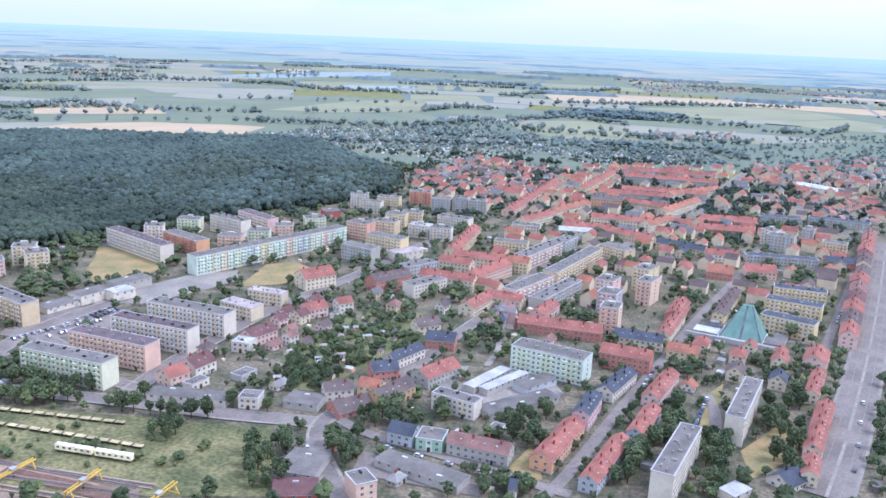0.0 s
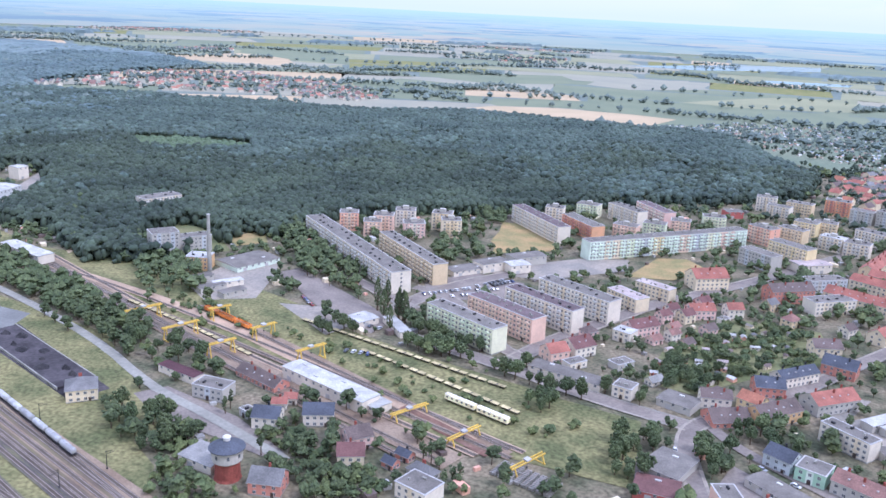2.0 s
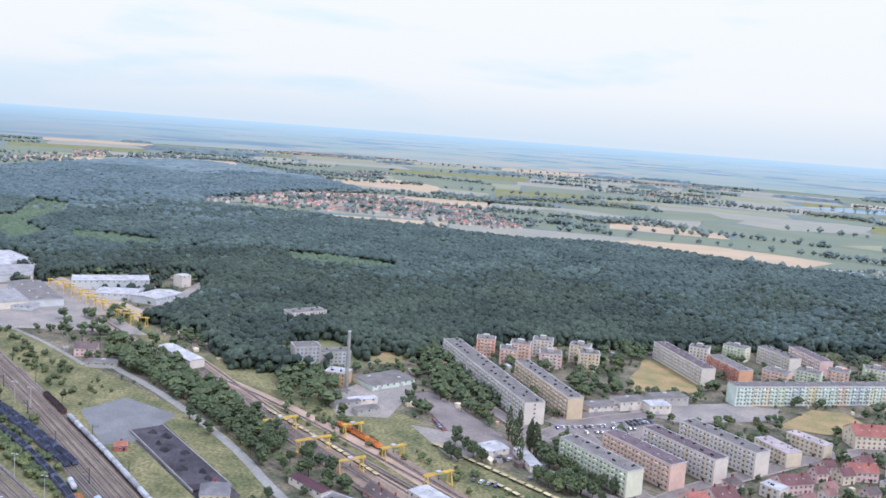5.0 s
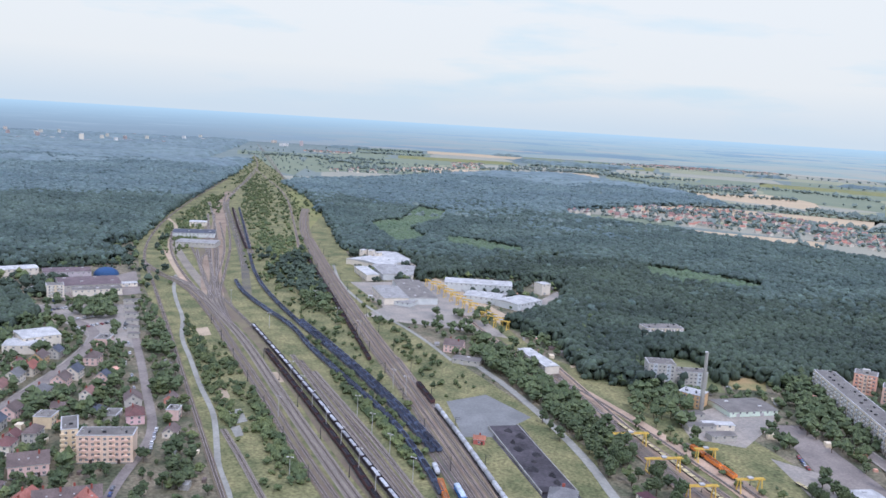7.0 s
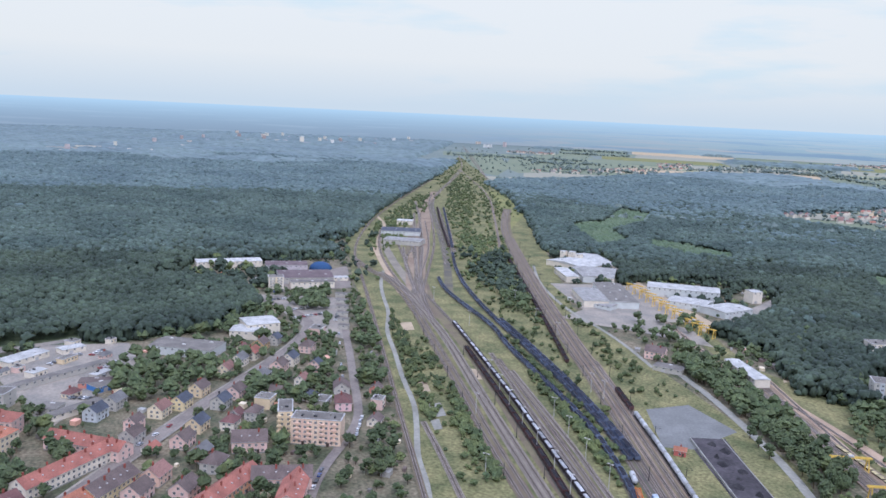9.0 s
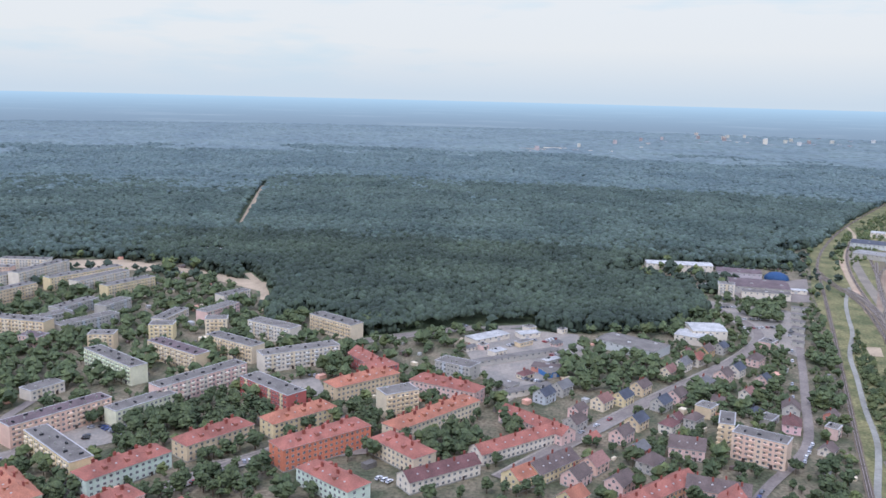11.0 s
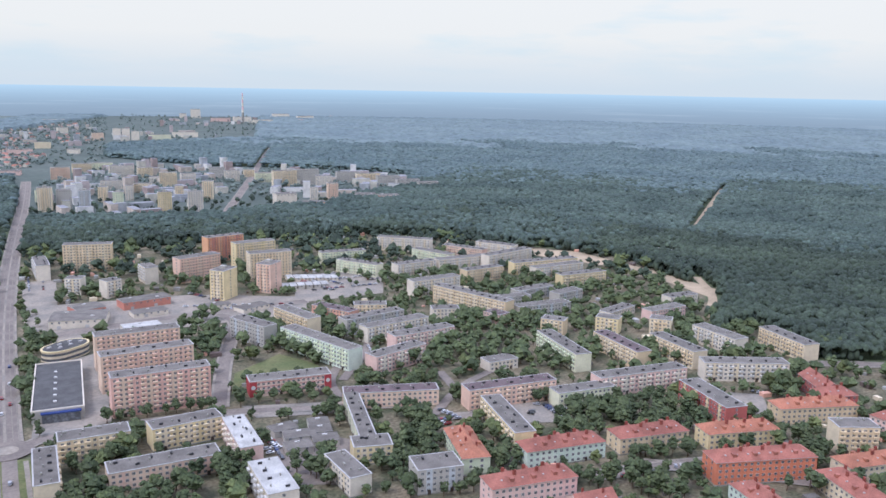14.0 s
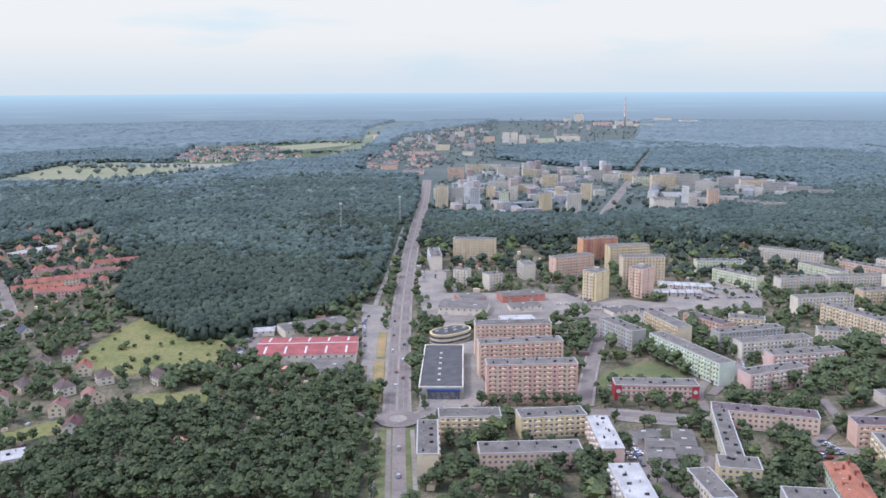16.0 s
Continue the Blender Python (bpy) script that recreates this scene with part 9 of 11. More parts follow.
hall(133, -1060, 43, 56, 18, 1, 'white', 'membrane')
# blocks of the next town
point(-430, -1251, 155, 19, 14, 12, 'cream', 'bitumen')
point(-457, -1253, 155, 20, 14, 10, 'grey', 'bitumen')
point(-469, -1208, 154, 15, 14, 11, 'bluegrey', 'bitumen')
point(-508, -1186, 154, 14, 14, 10, 'lime', 'bitumen')
point(-551, -1130, 154, 19, 14, 11, 'yellow', 'bitumen')
point(-589, -1112, 154, 21, 14, 11, 'white', 'bitumen')
slab(-596, -1644, 155, 33, 14, 8, 'peach', 'bitumen')
slab(-679, -1755, 164, 37, 14, 6, 'cream', 'bitumen')
slab(-729, -1780, 155, 46, 14, 5, 'lemon', 'bitumen')
slab(-701, -1616, 164, 45, 14, 8, 'white', 'bitumen')
slab(-734, -1584, 164, 28, 14, 7, 'cream', 'bitumen')
slab(-703, -1425, 154, 30, 14, 9, 'cream', 'bitumen')
slab(-748, -1438, 163, 26, 14, 7, 'white', 'bitumen')
slab(-847, -1508, 155, 30, 14, 7, 'grey', 'bitumen')
slab(-841, -1441, 154, 28, 14, 7, 'white', 'bitumen')
slab(-908, -1490, 155, 21, 14, 5, 'cream', 'bitumen')
slab(-535, -1304, 145, 12, 14, 8, 'cream', 'bitumen')
slab(-574, -1297, 154, 12, 14, 8, 'white', 'bitumen')
slab(-634, -1249, 154, 13, 14, 8, 'cream', 'bitumen')
slab(-679, -1239, 145, 17, 14, 10, 'cream', 'bitumen')
slab(-737, -1312, 154, 18, 14, 5, 'grey', 'bitumen')
slab(-634, -1380, 145, 30, 14, 5, 'cream', 'bitumen')
slab(-549, -1456, 145, 37, 14, 5, 'peach', 'bitumen')
slab(-461, -1361, 145, 12, 14, 6, 'lemon', 'bitumen')
slab(-612, -1450, 154, 38, 14, 5, 'white', 'bitumen')
slab(-713, -1490, 154, 26, 14, 4, 'white', 'bitumen')
slab(-877, -1317, 163, 44, 14, 10, 'cream', 'bitumen')
slab(-922, -1311, 154, 45, 14, 10, 'grey', 'bitumen')
slab(-928, -1265, 145, 29, 14, 7, 'white', 'bitumen')
slab(-839, -1120, 154, 17, 14, 9, 'peach', 'bitumen')
slab(-886, -1396, 154, 39, 14, 6, 'lemon', 'bitumen')
slab(-808, -1128, 145, 13, 14, 7, 'white', 'bitumen')
hall(-740, -1111, 163, 32, 24, 6, 'white', 'bitumen')
hall(-757, -1057, 144, 33, 24, 3, 'orange', 'bitumen')
slab(-1008, -1296, 154, 46, 14, 7, 'grey', 'bitumen')
slab(-1024, -1255, 154, 45, 14, 7, 'cream', 'bitumen')
slab(-1040, -1215, 154, 44, 14, 6, 'grey', 'bitumen')
slab(-1052, -1172, 154, 44, 14, 5, 'grey', 'bitumen')
hall(-868, -1070, 145, 33, 24, 4, 'grey', 'bitumen')
hall(-888, -1036, 154, 33, 24, 4, 'salmon', 'bitumen')
slab(-1054, -1120, 154, 37, 14, 5, 'grey', 'bitumen')
point(-1190, -2693, 159, 24, 14, 12, 'white', 'bitumen')
point(-1165, -2705, 159, 24, 14, 12, 'white', 'bitumen')
point(-1194, -2632, 158, 24, 14, 10, 'white', 'bitumen')
slab(-1093, -2680, 166, 35, 14, 8, 'peach', 'bitumen')
slab(-1260, -2600, 166, 69, 14, 6, 'lemon', 'bitumen')
slab(-1399, -2698, 149, 85, 14, 6, 'white', 'bitumen')
hall(-1138, -3095, 168, 34, 24, 7, 'white', 'bitumen')
hall(-1412, -3934, 161, 90, 24, 4, 'white', 'bitumen')
hall(-728, -2273, 156, 57, 24, 4, 'rose', 'bitumen')
slab(-838, -2428, 157, 41, 14, 6, 'cream', 'bitumen')
hall(-546, -1777, 155, 44, 24, 3, 'rose', 'bitumen')
hall(-523, -1898, 164, 39, 24, 4, 'salmon', 'bitumen')
hall(-840, -2216, 147, 28, 24, 4, 'white', 'bitumen')
hall(-2214, -4146, 156, 49, 24, 16, 'white', 'bitumen')
hall(-2216, -3686, 161, 85, 24, 8, 'white', 'bitumen')
hall(-2593, -3920, 154, 90, 24, 9, 'white', 'bitumen')
hall(-2626, -3740, 161, 90, 24, 7, 'white', 'bitumen')
hall(-2157, -4176, 162, 30, 24, 8, 'white', 'bitumen')
hall(-2121, -3725, 161, 90, 24, 6, 'rose', 'bitumen')
hall(-2211, -3489, 160, 90, 24, 6, 'white', 'bitumen')
slab(-2892, -479, 90, 90, 14, 5, 'grey', 'bitumen')
slab(-2999, -417, 95, 80, 14, 5, 'white', 'bitumen')
slab(-2964, -253, 90, 80, 14, 4, 'white', 'bitumen')
slab(-3055, -159, 90, 70, 14, 4, 'peach', 'bitumen')
slab(-3896, 362, 90, 18, 18, 12, 'white', 'bitumen')
slab(-3618, 432, 90, 70, 30, 3, 'white', 'bitumen')
slab(-3902, 873, 90, 80, 40, 3, 'white', 'bitumen')

# trains
train([(-262.9, 164.6), (-428, 179.6), (-518.2, 187.9), (-654.9, 196.7), (-698.9, 199.4)], 'hopper')
train([(-266.4, 153.3), (-405.9, 170.8), (-462.3, 175.4), (-526.5, 181), (-623.2, 188.5)], 'dark')
train([(-343.7, 195.8), (-385, 205.9), (-448, 216.7), (-539.8, 220.1), (-617.5, 222.6), (-680.9, 231.1), (-755.3, 226.7), (-829.2, 226), (-891.1, 235.2)], 'coal')
train([(-392.4, 221.1), (-449.6, 229.4), (-528.9, 236.8), (-634.4, 242.2), (-708.2, 244.4)], 'coal')
train([(-393.1, 216.9), (-450.1, 225.3), (-529.2, 232.6), (-634.5, 238), (-708.5, 240.2), (-824.1, 249.7), (-924.8, 265.5), (-1049.1, 294.6)], 'coal')
train([(-330.1, 192.4), (-359.8, 203.1)], 'orange')
train([(-332.6, 202.5), (-359.1, 209.7)], 'loco')
train([(-364.5, 204.9), (-378, 209)], 'tank')
train([(-270, 207.5), (-389.6, 238.1), (-446.6, 250.7), (-466.8, 255.3)], 'tank')
train([(-466.8, 255.3), (-506.2, 263.8)], 'dark')
train([(-570, 254.4), (-717.3, 290.3), (-1049.7, 367.7)], 'dark')
train([(-1090.5, 306), (-1324.3, 360.6), (-1541.7, 411.4)], 'coal')
train([(-1091, 301.4), (-1324.8, 349.8), (-1541.4, 398.8)], 'dark')
train([(-347.2, 366.1), (-296.9, 354.5)], 'orange')
train([(-289.1, 385.9), (-207.4, 374.9), (-143.1, 365.7)], 'flat')
train([(-235.2, 366.7), (-175.4, 354.4), (-122.5, 341.7)], 'flat')
train([(-396.2, 351.4), (-329.6, 339.5), (-270.4, 324.9)], 'flat')
train([(-167.7, 339.1), (-128.1, 330.7)], 'coach')
train([(-270.4, 324.9), (-254.1, 319)], 'coach')
# lamp posts of the goods yard
light_mast(-477.1, 154.1, 32)
light_mast(-544.5, 184.0, 54)
light_mast(-511.6, 180.8, 33)
light_mast(-481.1, 177.1, 51)
light_mast(-450.3, 174.8, 36)
light_mast(-417.9, 171.6, 22)
light_mast(-385.4, 168.8, 54)
light_mast(-356.9, 165.7, 43)
light_mast(-462.9, 200.0, 51)
light_mast(-431.2, 196.1, 37)
light_mast(-398.0, 192.3, 29)
light_mast(-364.7, 190.1, 29)
light_mast(-490.1, 246.4, 57)
light_mast(-506.0, 244.5, 35)
light_mast(-386.7, 131.7, 51)
light_mast(-765.9, 281.2, 57)
light_mast(-689.4, 274.2, 56)
light_mast(-640.8, 274.9, 54)
light_mast(-686.1, 211.2, 55)
light_mast(-784.0, 203.5, 28)
# overhead line of the main tracks
catenary([(-171.9, 169.9), (-432.6, 229.5), (-522.8, 250.1), (-633.2, 273.2), (-866, 326.3), (-1177.8, 406.4)], 58, 1)
catenary([(-167.6, 188.8), (-428.3, 248.4), (-518.6, 269), (-629, 292.1), (-861.5, 345.2), (-1173, 425.1)], 58, -1)
catenary([(-193.7, 129.6), (-430.5, 144), (-511, 152.2), (-662.8, 164.2), (-745.7, 171.6)], 55, 1)
catenary([(-189.6, 147.2), (-430.1, 165.6), (-524, 174), (-658.7, 187)], 55, -1)
# stacks of track panels by the crane
panel_stack(-118.1, 293.6, 83)
panel_stack(-114.4, 293.1, 83)
panel_stack(-110.8, 292.6, 83)
panel_stack(-107.1, 292.0, 83)
panel_stack(-103.5, 291.5, 83)
panel_stack(-100.0, 291.0, 83)
panel_stack(-96.5, 290.5, 83)
panel_stack(-93.0, 290.0, 83)
# gantry cranes
gantry(-365.0, 334.4, 72.5, 18.4)
gantry(-328.4, 326.6, 72.5, 18.2)
gantry(-293.4, 320.0, 70.9, 14.0)
gantry(-330.2, 360.2, 66.7, 9.7)
gantry(-290.1, 351.4, 71.9, 12.2)
gantry(-249.5, 340.8, 71.9, 14.8)
gantry(-173.5, 314.0, 67.6, 17.6, 3.8)
gantry(-141.9, 307.6, 73.5, 16.7, 3.8)
gantry(-108.5, 300.0, 71.7, 17.5, 3.8)
gantry(-811.9, 434.4, 23.7, 18.5)
gantry(-792.3, 431.8, 24.1, 18.0)
gantry(-773.4, 429.4, 24.5, 17.5)
gantry(-755.3, 427.0, 24.8, 17.0)
gantry(-737.8, 424.7, 25.2, 16.5)
gantry(-720.9, 422.6, 25.6, 16.0)
gantry(-704.7, 420.4, 25.9, 15.6)
gantry(-689.0, 418.4, 26.2, 15.2)
gantry(-673.9, 416.4, 26.6, 14.8)
gantry(-659.2, 414.5, 26.9, 14.4)
gantry(-645.1, 412.7, 27.2, 14.1)
gantry(-631.4, 410.9, 27.6, 13.7)
# allotment huts among the fruit trees
ALLOTMENT = [(-60.3, 539.5), (-15, 545.4), (-6.2, 502.2), (-43.6, 451.3), (-64.1, 417.4), (-89.2, 422.3), (-89.7, 492.3)]
for spot in range(90):
    hx, hy = rng.uniform(-92, -4), rng.uniform(414, 546)
    if inside([(hx, hy)], ALLOTMENT)[0] and not on_building([(hx, hy)], 4.5)[0]:
        garden_hut(hx, hy, rng.choice((18, 62, 108, 152)), rng.uniform(3, 5.5), rng.uniform(2.4, 3.4), rng.choice(("cream", "white", "grey", "terracotta")), rng.choice(("tile_grey", "membrane", "tile_brown", "roof_pale", "bitumen")))
    if len([f for f in FOOT if f[3] < 5.6 and f[4] < 3.5]) > 26:
        break
street_trees([(57.1, 332.8), (99.3, 415.6), (139.6, 487.6), (165.5, 539), (206.1, 610.9)], 5.3, 11, 6.0)
street_trees([(-36.3, 409.3), (-11.6, 459.1), (8, 503.9)], 6.4, 12, 6.5)
# groves, gardens and street trees
grove([(-60.3, 539.5), (-15, 545.4), (-6.2, 502.2), (-43.6, 451.3), (-64.1, 417.4), (-89.2, 422.3), (-89.7, 492.3)], 60, 'garden')
grove([(-60.3, 539.5), (-15, 545.4), (-6.2, 502.2), (-43.6, 451.3), (-64.1, 417.4), (-89.2, 422.3), (-89.7, 492.3)], 150, 'shrub')
grove([(-89.5, 454.9), (-57.4, 458.4), (-57.2, 410.8), (-96.5, 414.1)], 24, 'garden')
grove([(-54.4, 354.3), (-37, 361.5), (-31.6, 335.3), (-46.3, 334.1)], 7, 'big')
grove([(-74.6, 307.7), (-83.7, 346.4), (-65.6, 358.9), (-56.8, 323.5)], 14, 'big')
grove([(-127.5, 347.9), (-112.5, 349.2), (-121.2, 377.7), (-137.7, 370)], 5, 'big')
grove([(-162.1, 377), (-134.5, 376.4), (-79.5, 375.4), (-84.1, 397.6), (-164.3, 396.6)], 20, 'big')
grove([(-224.1, 401.1), (-182.3, 405.4), (-160.5, 386.8), (-214, 381.6)], 16, 'big')
grove([(76.2, 329.5), (96.5, 367.6), (127.6, 414.8), (123.4, 387.9), (86.1, 330.3)], 20, 'big')
grove([(113.4, 323.2), (131.3, 376.5), (146.6, 390), (123.2, 324)], 16, 'big')
grove([(143.1, 339.7), (174, 419.3), (205.4, 444.8), (161.2, 341.2)], 22, 'big')
grove([(192.8, 338.8), (274.8, 495.2), (277.8, 495.5), (197.6, 334.4)], 12, 'big')
grove([(95.7, 404.8), (111, 435.2), (112.5, 427.8), (96, 391.7)], 6, 'street')
grove([(25, 391.5), (59.5, 394.7), (49.9, 357.9), (28.9, 356.1)], 12, 'big')
grove([(15.1, 320), (39.8, 331.4), (45.7, 317), (17.3, 314.8)], 8, 'big')
grove([(-75.2, 667.2), (-31.2, 711.5), (-27.6, 640.8), (-61, 620.1)], 16, 'big')
grove([(3.9, 600), (21.3, 632.2), (20.4, 588.3)], 5, 'big')
grove([(-47.9, 384.6), (-21, 400.4), (-5.7, 376.1), (-33.8, 356.1)], 10, 'big')
grove([(84.2, 513), (110.5, 561.5), (115.3, 615.5), (82.5, 557.9)], 9, 'street')
grove([(176.9, 639.2), (209.4, 659.6), (179.9, 570.4)], 5, 'big')
grove([(133.2, 461.9), (162.4, 482.7), (161.9, 448.3), (133.5, 437.5)], 10, 'garden')
grove([(176.6, 484.3), (234.3, 490.7), (212.1, 445.5), (171.9, 449.3)], 22, 'garden')
grove([(242.2, 501.1), (271.9, 535.3), (225.1, 439.1), (211.8, 423)], 8, 'street')
grove([(236.9, 632.5), (256.5, 650.5), (233.1, 596.7)], 4, 'big')
grove([(224.6, 529.6), (249.7, 555.1), (239.1, 510.6)], 6, 'big')
grove([(-52.7, 578.3), (-33.5, 594.7), (-11.5, 558), (-45.3, 541.5)], 14, 'garden')
grove([(-186.8, 705.3), (-153.9, 710.9), (-137.9, 657.4), (-168.8, 635.7)], 10, 'street')
grove([(-114, 738.5), (-96.9, 763.6), (-88.9, 701.9)], 6, 'street')
grove([(-23, 754.3), (8.1, 782.4), (42.5, 838.3), (38.6, 893.6), (-3.4, 842.9)], 10, 'street')
grove([(40.7, 957.6), (71.5, 931.2), (123.4, 942), (112.9, 851.7), (43.6, 865.7)], 10, 'street')
grove([(148.8, 702.4), (220.9, 774.3), (195.1, 657.6), (160, 686)], 14, 'garden')
grove([(277.1, 783.9), (332.3, 816.2), (267.4, 668.1), (248.9, 682.1)], 10, 'garden')
grove([(337.3, 894.2), (487.1, 952.4), (406.2, 783.6), (297.6, 765.7)], 25, 'garden')
grove([(314.8, 1136.6), (382.7, 1109.3), (307.9, 917.3), (247.5, 877.2)], 12, 'garden')
grove([(-421.9, 527.8), (-395.5, 554.2), (-291.9, 471.7), (-287.6, 444.4), (-336.5, 447.3)], 45, 'big')
grove([(-395.5, 554.2), (-349.4, 552.2), (-310, 507.3), (-325.3, 493)], 12, 'street')
grove([(-333.5, 616.3), (-321.1, 655.5), (-259.5, 574.3), (-259.4, 518.2)], 22, 'big')
grove([(-341.5, 724.9), (-319.2, 748.5), (-286.2, 663.6), (-296.2, 628.2)], 10, 'big')
grove([(-275.9, 440.2), (-264.8, 450.1), (-233.9, 400.1), (-244, 391.5)], 3, 'poplar')
grove([(-264.7, 436.1), (-250.9, 448.3), (-233.4, 412.1)], 5, 'poplar')
grove([(-238.2, 420.1), (-200, 406.7), (-175.6, 386.8), (-199.7, 386.3)], 14, 'big')
grove([(-284.6, 380.1), (-285.7, 404.2), (-249, 387.2), (-263.9, 374.5)], 9, 'street')
grove([(-602.4, 370.1), (-555.1, 394.5), (-386.1, 356.1), (-326.5, 343.8), (-283, 298.4), (-320.4, 295.4), (-367.1, 297.5), (-470, 324.7), (-537.6, 329.2)], 90, 'big')
grove([(-437.3, 388.2), (-404.2, 419.2), (-350.6, 373.8), (-386.1, 356.1)], 22, 'big')
grove([(-658.9, 517.9), (-573.4, 509.6), (-470.4, 434), (-513.9, 412.9)], 25, 'big')
grove([(-296.9, 246.2), (-268.5, 254.2), (-239.8, 249.8), (-242.6, 223.4), (-279.6, 231.6)], 30, 'big')
grove([(-203.5, 259.5), (-192.2, 280.7), (-182.3, 263), (-197.1, 251.6)], 8, 'big')
grove([(-231.8, 298.5), (-190.1, 309.4), (-177.2, 298.9), (-214.8, 289.8)], 8, 'big')
grove([(-250.6, 275.8), (-247.6, 278.2), (-236.3, 265.8)], 2, 'conifer')
grove([(-162.7, 285.1), (-157.4, 295.3), (-150.2, 287.7)], 5, 'conifer')
grove([(-608.2, 130.5), (-646.3, 164.6), (-569.9, 161.6), (-500.8, 146.1), (-538.3, 137.8)], 22, 'shrub')
grove([(-753.6, 122.3), (-674.4, 126.8), (-534.9, 111.5), (-497.4, 94), (-602.3, 101.8)], 30, 'big')
grove([(-448.1, 79), (-449.9, 97.2), (-387.8, 84.1), (-392.4, 72)], 10, 'big')
grove([(-482.5, 137.5), (-455.9, 157.1), (-380.7, 138.1), (-428.9, 132.1)], 30, 'shrub')
grove([(-645.2, 231.8), (-509.5, 226.8), (-397, 220.1), (-389.6, 205.8), (-515.4, 208.6)], 90, 'shrub')
grove([(-1099.2, 315), (-932.5, 328.4), (-757.8, 297), (-717.8, 265.2), (-876, 270.6)], 50, 'big')
grove([(-1999.1, 582.8), (-1640.5, 560.8), (-1140.8, 383.6), (-1197.4, 351.1)], 40, 'shrub')
grove([(-693.3, 363.3), (-676.9, 428.6), (-600.4, 393.3), (-615.2, 339.9)], 28, 'big')
grove([(-571.7, 364.3), (-505.6, 369.1), (-386.6, 355.2), (-361.9, 316.9), (-441, 324.1), (-532.6, 330.3)], 60, 'big')
grove([(-410.5, 347.4), (-348.5, 379.6), (-326.3, 344.2), (-368.9, 322.7)], 20, 'shrub')
grove([(-628.2, 293), (-555, 307.9), (-531.4, 285.9), (-596.5, 278.6)], 16, 'shrub')
grove([(-998, 155.5), (-958.6, 179.4), (-895.2, 173.4), (-845.8, 137.2)], 8, 'big')
grove([(-1160.7, 195), (-1208.5, 225.7), (-1028.9, 199), (-1032.7, 173.6)], 6, 'big')
grove([(-816.5, 69.1), (-821.2, 104), (-752, 96), (-745.4, 64.6)], 34, 'big')
grove([(-573.3, -77.2), (-618.6, -57.7), (-580.4, -29.5), (-518, -47.6)], 22, 'big')
grove([(-579.2, -37.5), (-657.8, -11.5), (-584, -5.4), (-555.7, -24.2)], 14, 'big')
grove([(-528.1, 25.2), (-596.9, 80.8), (-524.4, 76), (-479, 30.4)], 30, 'garden')
grove([(-446.9, -85), (-458.4, -61.1), (-427, -53.7), (-417.3, -73.3)], 10, 'big')
grove([(-388.7, -138.8), (-437.4, -95.7), (-401.8, -85), (-379.9, -105.2)], 22, 'big')
grove([(-366.1, -69.4), (-379.5, -55.6), (-367.9, -43.1)], 8, 'big')
grove([(-380.9, 9.8), (-396.4, 37.9), (-376.8, 36.5)], 8, 'garden')
grove([(-594, -307.8), (-599.7, -272), (-524.1, -242.3), (-542.1, -285.6)], 14, 'big')
grove([(-536.4, -240.1), (-551.5, -222.9), (-506.8, -205.3)], 7, 'big')
grove([(-425.4, -254.3), (-429.9, -218.9), (-369.6, -194.9), (-366.6, -220.7)], 20, 'big')
grove([(-405.4, -171.2), (-437.9, -155.8), (-382.9, -133.9), (-374.7, -150.4)], 14, 'big')
grove([(-635.8, -247.2), (-632.7, -165.4), (-588.9, -154), (-606.8, -227.5)], 14, 'big')
grove([(-499, -109.3), (-511.1, -97.4), (-463.6, -88.3)], 6, 'big')
grove([(-695.4, 111.2), (-631.2, 119.3), (-471, 105.4), (-437.4, 92.8), (-526.4, 90.8)], 30, 'shrub')
grove([(-454.9, -21.9), (-478.2, 23.7), (-430.3, 34.3), (-397.6, -7.1)], 22, 'garden')
grove([(-475.6, -474), (-519, -426.5), (-476.1, -338.2), (-431.4, -315), (-409.1, -375.3), (-375.6, -395.3)], 80, 'big')
grove([(-455.4, -323.2), (-608.3, -329.1), (-502.6, -270), (-446.3, -298.1)], 30, 'big')
grove([(-381.9, -308.3), (-419.7, -279.9), (-370.1, -242.1), (-345.6, -258.8)], 22, 'big')
grove([(-411.5, -274.3), (-452.7, -242.2), (-413.6, -216.6), (-378.9, -244.2)], 16, 'big')
grove([(-313.9, -295.8), (-318.6, -267.9), (-289, -242.7), (-278.5, -255)], 12, 'big')
grove([(-307.7, -229.8), (-358.5, -189.5), (-325.5, -171), (-291.8, -211.1)], 20, 'big')
grove([(-317.9, -353.7), (-324.6, -332.6), (-287, -294.1), (-275.8, -307.2)], 12, 'big')
grove([(-220.4, -333), (-241.8, -326.8), (-221, -295.3), (-208, -310.7)], 10, 'big')
grove([(-183.8, -358.3), (-201.8, -345.8), (-192, -329.8), (-177.6, -346.9)], 9, 'big')
grove([(-282.5, -518), (-320.3, -532.3), (-317.6, -444), (-331.6, -445.1), (-346.5, -545), (-317.1, -556.2)], 36, 'big')
grove([(-388.9, -520.6), (-398, -466.4), (-366.6, -441.6), (-365.3, -502.7)], 14, 'big')
grove([(-583.5, -536.1), (-620.8, -496.8), (-587.2, -406.6), (-504.9, -369.8), (-500.3, -447)], 40, 'garden')
grove([(-662.4, -452.8), (-712.4, -399.9), (-595.3, -343.2), (-522.5, -350.3)], 26, 'garden')
grove([(-517, -716.9), (-550.4, -643.4), (-488.7, -571.7), (-461.3, -632.3)], 18, 'street')
grove([(74.4, -400.1), (78.9, -431.5), (53.4, -456.8), (29.9, -497.4), (-32.2, -484), (-87.2, -493.4), (-123.4, -525), (-79.4, -344.7)], 430, 'big')
